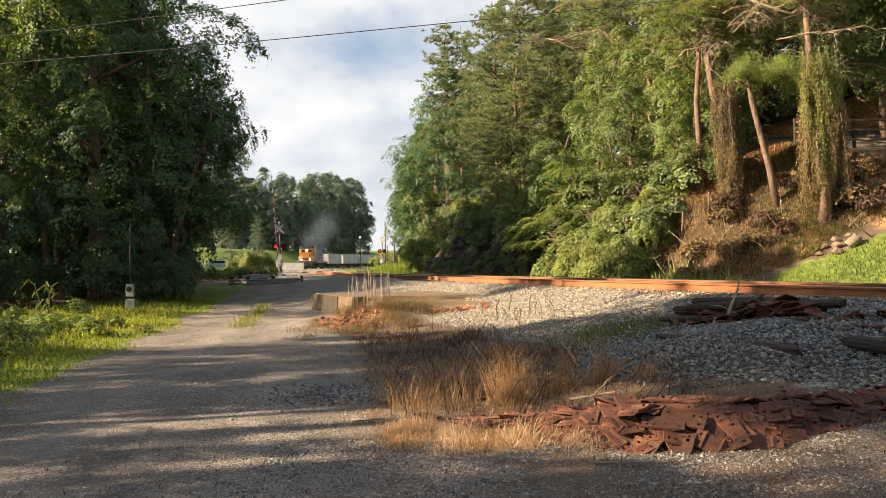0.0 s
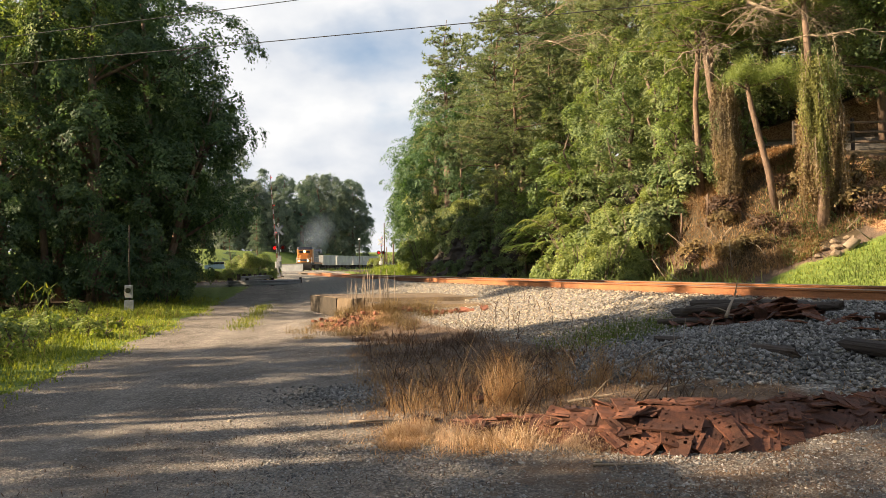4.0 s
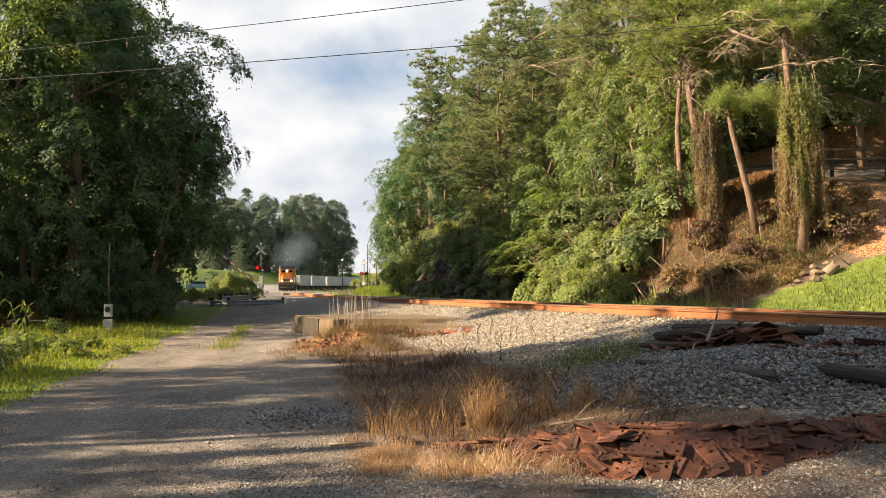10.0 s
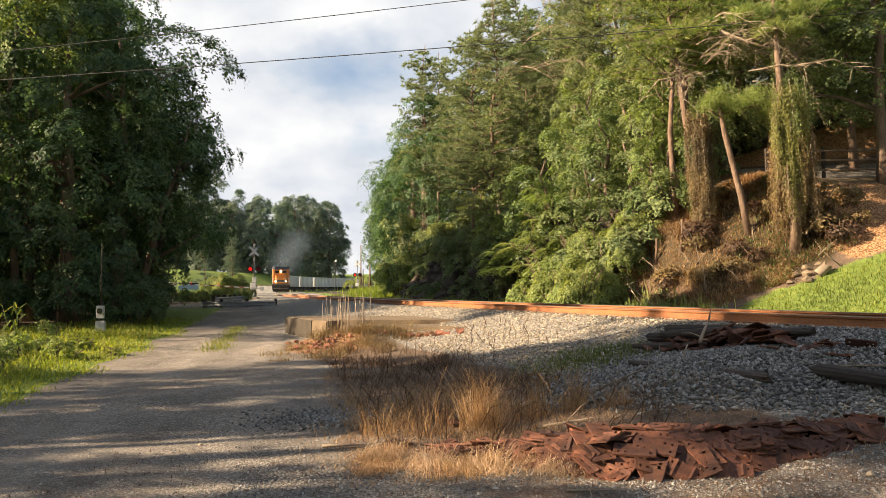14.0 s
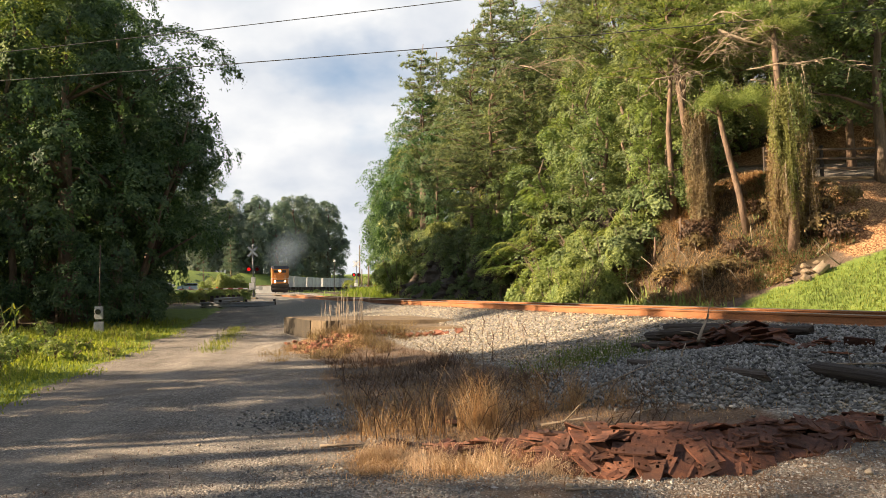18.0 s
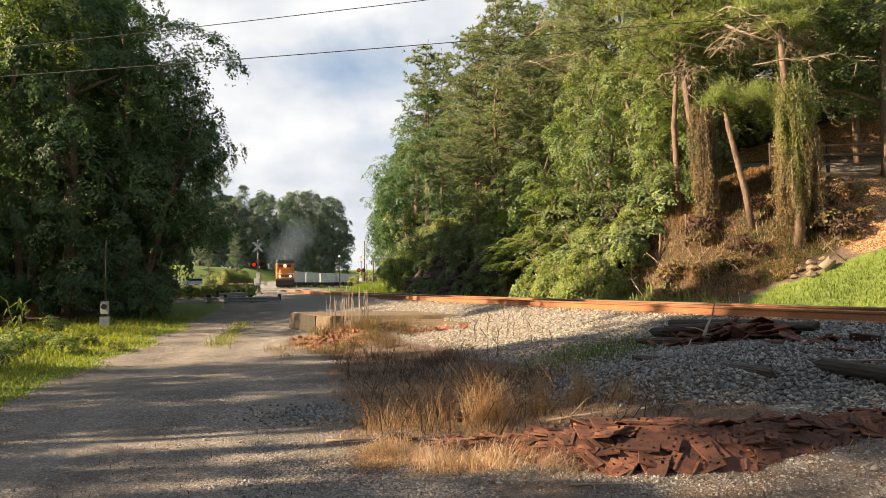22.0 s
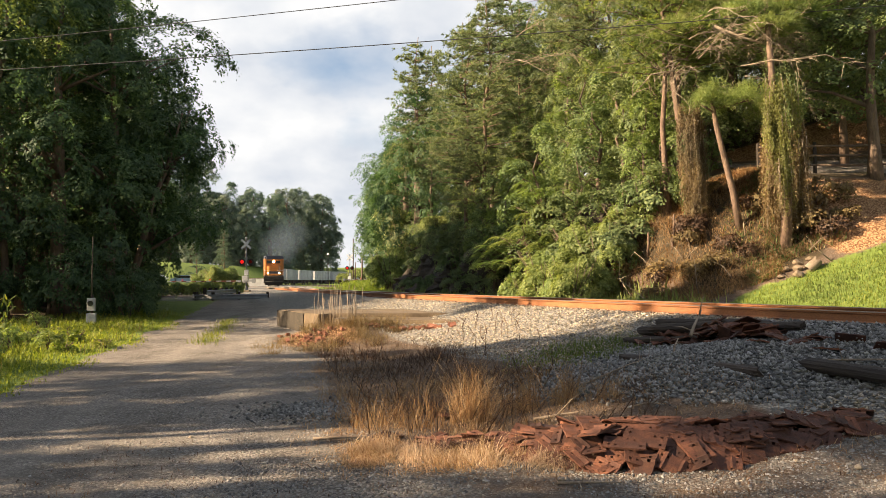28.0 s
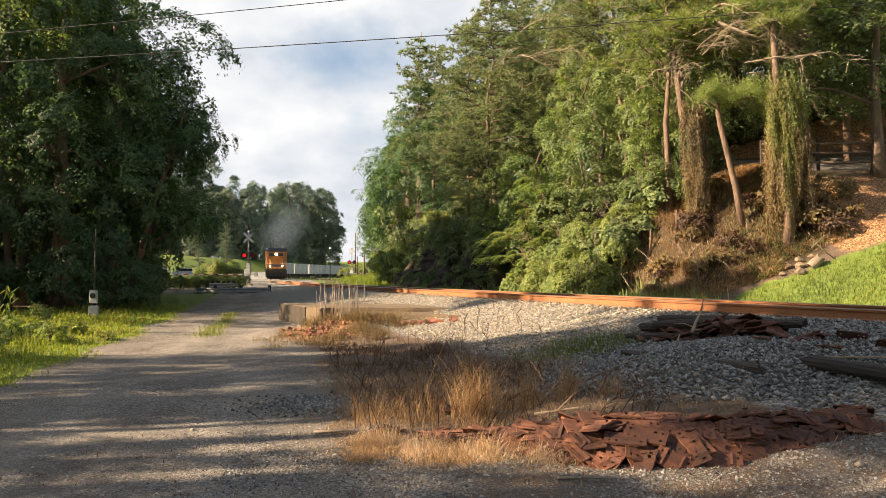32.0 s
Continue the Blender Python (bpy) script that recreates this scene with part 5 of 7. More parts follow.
# ---------------------------------------------------------------- grass and weeds
def blades(P, h, w, rng, lean=0.5, bend=0.6, lean_dir=None):
    """Two-piece blades: a strip and its tip."""
    n = len(P)
    h = np.broadcast_to(h, (n,))[:, None] * rng.uniform(0.35, 1.25, (n, 1))
    a = rng.uniform(0, 6.28, n)
    d = np.stack([np.cos(a), np.sin(a), np.zeros(n)], 1)
    side = np.stack([-np.sin(a + rng.uniform(-1, 1, n)), np.cos(a), np.zeros(n)], 1) * w
    k = np.abs(rng.normal(0, lean, (n, 1)))
    if lean_dir is not None:
        d = d + np.array(lean_dir)
    up = np.array([0, 0, 1.0])
    m = P + h * 0.55 * (up + d * k * 0.6)
    t = m + h * 0.45 * (up * np.clip(1 - bend * k, -0.6, 1) + d * k * 1.6)
    A = np.stack([P - side, P + side, m + side * 0.7, m - side * 0.7], 1)
    B = np.stack([m - side * 0.7, m + side * 0.7, t + side * 0.12, t - side * 0.12], 1)
    return np.concatenate([A, B])


def strands(P, L, w, rng, lean=0.3, arch=1.2, sway=None, steps=6):
    """Long thin stalks that rise, arch over and hang: ribbons of several joints."""
    n = len(P)
    L = (np.broadcast_to(L, (n,)) * rng.uniform(0.5, 1.15, n))[:, None]
    a = rng.uniform(0, 6.283, n)
    d = np.stack([np.cos(a), np.sin(a), np.zeros(n)], 1)
    if sway is not None:
        d = d * 0.75 + np.array(sway)
    tilt = np.abs(rng.normal(0, lean, (n, 1)))
    turn = arch * rng.uniform(0.15, 1.0, (n, 1))
    side = np.stack([-np.sin(a), np.cos(a), np.zeros(n)], 1)
    kink = rng.normal(0, 0.16, (n, steps, 1))
    pts = [P]
    for i in range(steps):
        f = (i + 0.5) / steps
        ang = tilt + turn * f * f * 1.6
        pts.append(pts[-1] + (np.array([0, 0, 1.0]) * np.cos(ang) + d * np.sin(ang) + side * kink[:, i]) * L / steps)
    face = np.stack([-np.sin(a + 0.8), np.cos(a + 0.8), np.zeros(n)], 1) * w
    quads = []
    for i in range(steps):
        k0, k1 = 1 - 0.85 * i / steps, 1 - 0.85 * (i + 1) / steps
        quads.append(np.stack([pts[i] - face * k0, pts[i] + face * k0, pts[i + 1] + face * k1, pts[i + 1] - face * k1], 1))
    V = np.concatenate(quads)
    low = height(V[..., 0], V[..., 1]) + 0.004
    V[..., 2] = np.maximum(V[..., 2], low)
    return V


def turf_points(rng, n, box, test):
    x, y = rng.uniform(box[0], box[1], n), rng.uniform(box[2], box[3], n)
    ok = rng.random(n) < test(x, y)
    x, y = x[ok], y[ok]
    return np.stack([x, y, height(x, y) - 0.01], 1)


def stuff(name, V, material, label, category):
    return tagged(new(name, poly_mesh(name, V, material)), label, category, kind="stuff")


def make_grass():
    rng = np.random.default_rng(15)

    def verge(x, y):
        rd = x - road_mid(y) + 0.5 * rough(x, y, 1.4, 11)
        return smooth(-2.2, -2.9, rd) * smooth(-17, -15, x) * smooth(40, 33, y)

    P = turf_points(rng, 80000, (-18, -5, 9, 40), verge)
    P = P[rng.random(len(P)) < np.clip(20 / P[:, 1], 0.3, 1)]
    rd = P[:, 0] - road_mid(P[:, 1])
    tall = 0.08 + 0.30 * smooth(-2.6, -5.0, rd) * (0.6 + 0.5 * rough(P[:, 0], P[:, 1], 1.3, 8))
    stuff("verge_grass", blades(P, tall, 0.011 + 0.006 * rng.random((len(P), 1)), rng, 0.8), VERGE, "bright green verge grass beside the lane", "grass")
    Q = P[(rough(P[:, 0], P[:, 1], 1.6, 19) > 0.22) & (rng.random(len(P)) < 0.10)]
    stuff("verge_straw", blades(Q, 0.4, 0.005, rng, 0.5), DRY_LEAF, "dry straw stems among the verge grass", "grass")
    # tuft in the middle of the lane
    P = turf_points(rng, 9000, (-8.8, -5.2, 20.5, 32), lambda x, y: np.exp(-((x - road_mid(y) + 0.55) / 0.30) ** 2) * smooth(20.5, 22, y))
    stuff("lane_grass", blades(P, 0.12, 0.008, rng), GRASS, "low grass between the wheel tracks", "grass")
    # lawn on the bank beyond the track, and green at the foot of the hill
    P = turf_points(rng, 46000, (5, 22, 14, 26), lambda x, y: smooth(3.2, 3.8, track_side(x, y)) * smooth(25.0, 24.3, y + 0.9 * smooth(7.5, 4, track_side(x, y))))
    stuff("bank_lawn", blades(P, 0.13, 0.012, rng, 0.6), GRASS, "sunlit mown grass on the bank", "grass")
    y = rng.uniform(24, 78, 24000)
    s = rng.normal(3.9, 0.5, 24000)
    x = near_rail(y) + (s + 0.72) * np.sqrt(1 + slope_at(y) ** 2)
    P = np.stack([x, y, height(x, y) - 0.02], 1)
    stuff("ditch_weeds", blades(P, 0.5 + 0.25 * rough(x, y, 0.7, 2), 0.02 + 0.0004 * y[:, None], rng, 0.5), LEAF_LIGHT, "tall green weeds along the foot of the cut", "weeds")
    # rank grass between the far signal and the track
    y = rng.uniform(70, 126, 26000)
    x = -0.092 * y + rng.normal(0, 1.5, 26000) + 1.2
    ok = (track_side(x, y) > 1.6) & (rough(x, y, 2.2, 41) > -0.25)
    P = np.stack([x, y, height(x, y) - 0.02], 1)[ok]
    stuff("rank_grass", blades(P, 0.7 + 0.4 * rough(P[:, 0], P[:, 1], 1.6, 43), 0.028, rng, 0.5), VERGE, "rank yellow-green grass by the crossing", "grass")
    # dry ground cover along the edge of the yard
    def strip(x, y):
        rd = x - road_mid(y) + 0.5 * rough(x, y, 1.4, 11)
        s_ = track_side(x, y)
        return smooth(1.7, 2.5, rd) * smooth(-4.1, -4.9, s_) * smooth(6.6, 7.6, y - 0.1 * x) * (0.35 + 0.65 * smooth(-0.2, 0.3, rough(x, y, 1.1, 13))) * smooth(18, 12, y)
    P = turf_points(rng, 130000, (-6, 4.5, 6.4, 26), strip)
    P = P[rng.random(len(P)) < np.clip(11 / P[:, 1], 0.3, 1)]
    stuff("dry_grass_mat", blades(P, 0.09, 0.0032, rng, 1.8, 1.0), GRASS_DRY, "matted dry straw on the ground", "grass")
    L = turf_points(rng, 26000, (-3.5, 5, 4.4, 8.4), lambda x, y: 0.12 + 0.5 * smooth(0.0, 0.4, rough(x, y, 1.5, 23)) * smooth(-2.5, 0.5, x))
    stuff("straw_litter", blades(L, 0.055, 0.004, rng, 2.2, 1.2), WEED_BROWN, "dead leaf and straw litter on the gravel", "litter")
    G = turf_points(rng, 16000, (1.0, 4.0, 12.5, 16.5), lambda x, y: np.exp(-((x - 2.5) / 0.9) ** 2 - ((y - 14.3) / 0.9) ** 2))
    stuff("yard_green", blades(G, 0.08, 0.007, rng), GRASS, "thin green grass between gravel and straw", "grass")


make_grass()


def grass_clump(x, y, r, h, n, seed, material=None, lean=0.35, lean_dir=None, label="tall clump of dry bronze grass", name="dry_grass_tuft", w=0.003, arch=None):
    rng = np.random.default_rng(seed)
    a, q = rng.uniform(0, 6.28, n), np.sqrt(rng.random(n)) * r
    P = np.stack([x + q * np.cos(a), y + q * np.sin(a), np.zeros(n)], 1)
    P[:, 2] = height(P[:, 0], P[:, 1]) - 0.01
    V = blades(P, h, w, rng, lean, 0.8, lean_dir) if arch is None else strands(P, h, w, rng, lean, arch, lean_dir)
    tagged(new(name, poly_mesh(name, V, material or GRASS_DRY)), label, "grass clump", "dry grass clumps", "stuff" if "tuft" in name else "")


def make_clumps():
    r = random.Random(6)
    # one tall bronze clump between lane and scrap, thinner ones round it
    for i, (x, y, rad, h, n, sway) in enumerate((
            (0.24, 9.05, 0.17, 0.70, 56, (-0.2, 0)), (0.38, 9.2, 0.15, 0.84, 66, (0.05, 0)), (0.30, 9.2, 0.20, 0.58, 50, (0.2, 0.1)), (0.48, 9.1, 0.10, 0.50, 50, (0.3, 0)),
            (1.02, 9.6, 0.12, 0.62, 46, (-0.3, 0)), (1.50, 9.8, 0.11, 0.60, 60, (0.1, 0)), (1.42, 9.6, 0.16, 0.36, 70, (0.3, 0)), (0.86, 9.5, 0.2, 0.40, 60, (0.2, 0)), (1.9, 9.4, 0.16, 0.32, 60, (0.3, 0)),
            (-0.12, 8.9, 0.16, 0.62, 26, (0.1, 0)), (-0.42, 9.1, 0.2, 0.52, 40, (-0.2, 0)), (-0.75, 9.0, 0.22, 0.48, 60, (-0.3, 0)), (-0.55, 9.6, 0.25, 0.45, 36, (-0.2, 0)), (-1.0, 9.7, 0.25, 0.36, 40, (-0.3, 0)),
            (-0.1, 9.9, 0.25, 0.55, 36, (-0.3, 0)), (-0.6, 10.6, 0.3, 0.5, 50, (-0.3, 0)), (0.6, 10.2, 0.25, 0.4, 30, (0, 0)), (-1.3, 10.9, 0.3, 0.5, 40, (-0.4, 0)))):
        grass_clump(x, y, rad, h, n * 2, 100 + i, lean=0.10 if h > 0.6 else 0.4, lean_dir=(*sway, 0), arch=1.3, w=0.0026)
    # curled straw before and over the scrap, bleached by the sun
    for i in range(96):
        x = r.uniform(-0.85, 1.5) if i < 66 else r.uniform(0.0, 2.4)
        y = 7.62 - 0.26 * (x + 0.5) / 2.4 + r.gauss(0, 0.22) if i < 66 else r.uniform(7.9, 8.9)
        grass_clump(x, y, r.uniform(0.10, 0.24), r.uniform(0.10, 0.26) + (0.12 if i % 5 == 0 else 0), 150 if i < 66 else 80, 500 + i, STRAW if i % 4 else GRASS_DRY, lean=1.3, lean_dir=(r.uniform(-0.8, 0.8), r.uniform(-0.8, 0.2), 0), label="low tuft of curled bleached straw", name="straw_tuft", w=0.0034, arch=2.6)
    # brown weeds behind, in the shade
    for i in range(46):
        y = r.uniform(9.8, 20.5)
        x = road_mid(y) + 2.7 + r.uniform(0, 3.4) * min(1, 1.2 - 0.04 * (y - 10))
        if track_side(x, y) > -5.0:
            continue
        grass_clump(float(x), y, r.uniform(0.25, 0.55), r.uniform(0.10, 0.34), 90, 200 + i, WEED_BROWN if i % 4 or y > 11.5 else GRASS_DRY, 0.6, label="clump of dead brown weeds", name="brown_weed_tuft", w=0.0035, arch=1.6)
    for i in range(9):
        y = r.uniform(17, 22.5)
        x = road_mid(y) + 2.4 + r.uniform(0, 2.6)
        grass_clump(float(x), y, r.uniform(0.25, 0.5), r.uniform(0.12, 0.28), 80, 300 + i, WEED_BROWN, 0.9, label="low clump of dry weeds", name="dry_weed_tuft", w=0.007)
    # weeds and litter over the dirt before the slab
    for i in range(52):
        x, y = r.gauss(-2.4, 0.9), (r.gauss(22.3, 0.5) if i % 2 else r.gauss(20.6, 0.8))
        if y > 22.95 or x < -4.3:
            continue
        grass_clump(x, y, r.uniform(0.2, 0.45), r.uniform(0.10, 0.42), 100, 400 + i, DRY_LEAF if i % 3 == 0 else VINE_DRY, 1.5, label="clump of reddish dead weeds on dirt", name="reddish_weed_tuft", w=0.0045)
    # arching plume
    grass_clump(0.20, 9.2, 0.12, 1.0, 30, 171, STRAW, 0.08, (-1.5, 0.1, 0), label="long arching dry grass stems", name="grass_plume_tuft", w=0.0024, arch=2.1)
    rng = np.random.default_rng(3)
    # brittle brown stems, tangled
    paths = []
    for k in range(330):
        y = 8.6 + 9 * rng.random() ** 1.5
        x = float(road_mid(y)) + 2.3 + rng.uniform(0, 3.6) * (0.6 + 0.4 * rng.random())
        if track_side(x, y) > -4.9:
            continue
        z, L, a = grade(x, y), rng.uniform(0.15, 0.55), rng.uniform(0, 6.28)
        e = rng.uniform(0.3, 1.3) * L
        p = Vector((x, y, z))
        q = p + Vector((0.4 * e * math.cos(a), 0.4 * e * math.sin(a), L * 0.6))
        t = p + Vector((e * math.cos(a), e * math.sin(a), L * rng.uniform(0.75, 1.0)))
        paths.append([(p, 0.005), (q, 0.004), (t, 0.0015)])
        paths.append([(q, 0.003), (q + Vector((rng.normal(0, 0.12), rng.normal(0, 0.12), rng.uniform(0.05, 0.2))), 0.0012)])
    tagged(new("brown_weed_tangle", tube_mesh("brown_weed_tangle", paths, WEED_BROWN, 4)), "tangle of brittle dead brown weeds", "weeds", kind="stuff")
    # bare upright weed stalks before the slab
    paths = []
    for k in range(38):
        x, y = -3.4 + 1.15 * k / 37 + rng.normal(0, 0.05), 22.7 + rng.normal(0, 0.2)
        z, L = grade(x, y), rng.uniform(0.7, 1.1)
        paths.append([((x, y, z), 0.007), ((x + rng.normal(0, 0.012), y, z + L * 0.5), 0.006), ((x + rng.normal(0, 0.03), y, z + L), 0.004)])
    tagged(new("weed_stalks", tube_mesh("weed_stalks", paths, DEAD_WOOD, 5)), "row of bare upright dead weed stalks", "weeds", kind="stuff")
    paths = []
    for k in range(30):
        x, y = rng.uniform(-1.2, 2.2), rng.uniform(15.5, 20.5)
        z, L = grade(x, y), rng.uniform(0.25, 0.55)
        paths.append([((x, y, z), 0.005), ((x + rng.normal(0, 0.04), y, z + L * 0.6), 0.005), ((x + rng.normal(0, 0.06), y, z + L), 0.010)])
    tagged(new("seed_stalks", tube_mesh("seed_stalks", paths, WEED_BROWN, 5)), "dark brown dead seed heads on stalks", "weeds", kind="stuff")
    for i, (pts, rad) in enumerate((([(1.15, 8.6, 0.15), (1.05, 8.9, 0.55), (0.75, 9.1, 0.95)], 0.004), ([(0.3, 8.4, 0.1), (0.6, 8.8, 0.5), (0.8, 9.2, 0.8)], 0.0035), ([(-0.25, 8.5, 0.05), (-0.15, 8.7, 0.5), (0.0, 8.9, 0.85)], 0.004), ([(1.0, 8.9, 0.2), (1.3, 9.0, 0.5), (1.15, 9.3, 0.85)], 0.0035))):
        branch(pts, rad, "thin dry stem leaning out of the grass", GRASS_DRY, "fallen_straw", 2, 40 + i)


make_clumps()


def make_verge_weeds():
    k = [bush(301, 0.5, 0.5, LEAF_LIGHT, 20, 26, 0.13, "verge_weed"), bush(302, 0.4, 0.6, LEAF_LIGHT, 18, 24, 0.12, "verge_weed"), bush(303, 0.45, 0.4, VERGE, 18, 26, 0.11, "verge_weed")]
    r = random.Random(8)
    spots = [(-11.9, 21.5), (-11.2, 20.6), (-10.6, 19.6), (-10.0, 18.4), (-9.6, 20.2), (-9.2, 17.4), (-8.7, 18.8), (-8.9, 16.2), (-10.9, 22.6), (-9.9, 22.0), (-12.4, 23.2), (-8.4, 20.6), (-11.6, 24.5), (-12.9, 26), (-10.4, 17.2), (-11.3, 18.6), (-12.2, 20.3), (-9.7, 15.4), (-8.3, 14.6), (-13.2, 22.0), (-13.8, 24.2), (-10.3, 20.9), (-9.0, 19.4), (-11.9, 19.2)]
    plant(k, [(x + r.uniform(-.3, .3), y + r.uniform(-.3, .3), r.uniform(0.7, 1.15)) for x, y in spots], "sunlit yellow-green leafy weed in the verge", "verge weeds", 3)
    forget(*k)
    rng = np.random.default_rng(77)
    # one tall coarse grass plant
    V = []
    p0 = np.array([-11.6, 21.9, grade(-11.6, 21.9)])
    paths = []
    for j in range(3):
        e = p0 + np.array([rng.normal(0, 0.14), rng.normal(0, 0.1), rng.uniform(1.15, 1.5)])
        paths.append([(p0, 0.012), ((p0 + e) / 2, 0.01), (e, 0.006)])
        for u in np.linspace(0.2, 0.95, 7):
            c = p0 + (e - p0) * u
            a = rng.uniform(0, 6.28)
            d = np.array([math.cos(a), math.sin(a), 0])
            s = np.array([-d[1], d[0], 0]) * 0.02
            q, t = c + d * 0.22 + [0, 0, 0.16], c + d * 0.5 + [0, 0, -0.12]
            V += [np.stack([c - s, c + s, q + s, q - s]), np.stack([q - s, q + s, t + s * .1, t - s * .1])]
    w = empty("tall_weed", Matrix(), "tall coarse green grass plant with drooping blades", "weed")
    part("stems", tube_mesh("stems", paths, GRASS, 5), w)
    part("blades", poly_mesh("blades", np.array(V), GRASS), w)


make_verge_weeds()


# ---------------------------------------------------------------- lane side and crossing
def make_meter():
    x, y = -12.6, 29.6
    m = empty("meter_pedestal", pose(x, y, grade(x, y), 0, 0, 6), "grey electric meter pedestal with a round glass meter", "utility meter")
    part("post", rod("post", (0, 0.1, -0.2), (0, 0.1, 1.1), 0.05, TIMBER, 8), m, "wooden post")
    part("cabinet", boxes("cabinet", [((0.32, 0.16, 0.40), pose(0, 0, 0.24))], GREY_BOX, 0.012), m, "pale grey lower cabinet")
    box = part("meter_box", boxes("meter_box", [((0.27, 0.14, 0.46), pose(0, 0, 0.76))], GREY_BOX, 0.012), m, "grey meter box")
    part("meter", disc("meter", 0.095, 0.09, GLASS_DARK, pose(0, -0.1, 0.80, 90), 24), box, "round glass meter")
    part("meter_ring", disc("meter_ring", 0.11, 0.03, GALV, pose(0, -0.085, 0.80, 90), 24), box)
    part("conduit", rod("conduit", (0, 0.03, 0.95), (0.02, 0.05, 3.2), 0.022, TIMBER, 8), m, "dark conduit pipe")


def guardrail(points, z, name="guardrail"):
    g = empty(name, Matrix(), "weathered galvanised guardrail on short posts", "guardrail", "guardrails")
    prof = [(0, 0.155), (0.035, 0.13), (0.045, 0.09), (0.0, 0.04), (0.0, -0.04), (0.045, -0.09), (0.035, -0.13), (0, -0.155)]
    verts, faces = [], []
    P = [Vector((x, y, z)) for x, y in points]
    for i, p in enumerate(P):
        d = (P[min(i + 1, len(P) - 1)] - P[max(0, i - 1)]).normalized()
        nrm = Vector((d.y, -d.x, 0))
        verts += [p + nrm * a + Vector((0, 0, b)) for a, b in prof] + [p + nrm * (a - 0.012) + Vector((0, 0, b)) for a, b in prof]
    k = len(prof)
    for i in range(len(P) - 1):
        for side in (0, k):
            for j in range(k - 1):
                q = (i * 2 * k + side + j, i * 2 * k + side + j + 1, (i + 1) * 2 * k + side + j + 1, (i + 1) * 2 * k + side + j)
                faces.append(q if side == 0 else q[::-1])
    part("beam", mesh_from("beam", verts, faces, GALV), g, "ribbed steel beam")
    post = boxes("post", [((0.16, 0.2, 1.0), pose(0, 0.12, -0.22))], TIMBER, 0.01)
    for i in range(0, len(P)):
        d = (P[min(i + 1, len(P) - 1)] - P[max(0, i - 1)]).normalized()
        part("post", post, g, m=Matrix.Translation(P[i]) @ pose(0, 0, 0.02, 0, 0, math.degrees(math.atan2(d.y, d.x))))


def make_guardrails():
    guardrail([(-15.9, 52.6), (-15.4, 51.3), (-14.2, 51.0), (-12.6, 51.2), (-10.9, 51.6)], grade(-13, 51) + 0.22)
    guardrail([(-15.3, 53.6), (-15.4, 55.2), (-15.45, 56.8), (-15.5, 58.4), (-15.55, 60.0), (-15.6, 61.6), (-15.6, 63.4)], grade(-14, 58) + 0.30)


def ring_lamp(parent, x, z, lit, side=-1):
    """One flashing-light unit: backing disc, hood, lens."""
    back = part("background", disc("background", 0.30, 0.02, BLACK, pose(x, side * 0.02, z, 90), 28), parent, "round black backing")
    verts, faces = [], []
    n = 12
    for k in range(n + 1):
        a = math.pi * (k / n) * 1.1 - 0.16
        for d in (0.03, 0.22):
            verts.append((x + 0.19 * math.cos(a), side * d, z + 0.19 * math.sin(a)))
    faces = [(2 * k, 2 * k + 1, 2 * k + 3, 2 * k + 2) for k in range(n)]
    part("hood", mesh_from("hood", verts, faces, BLACK), back)
    part("lens", disc("lens", 0.155, 0.03, LAMP_RED if lit else LENS_DARK, pose(x, side * 0.045, z, 90), 24), back, "round red lens")


def crossbuck(parent, z, material, y=-0.06):
    for a in (45, -45):
        part("crossbuck_blade", boxes("crossbuck_blade", [((1.22, 0.012, 0.20), pose(0, y - (0.014 if a > 0 else 0), z, 0, a, 0))], material, 0.004), parent)


GATES = []


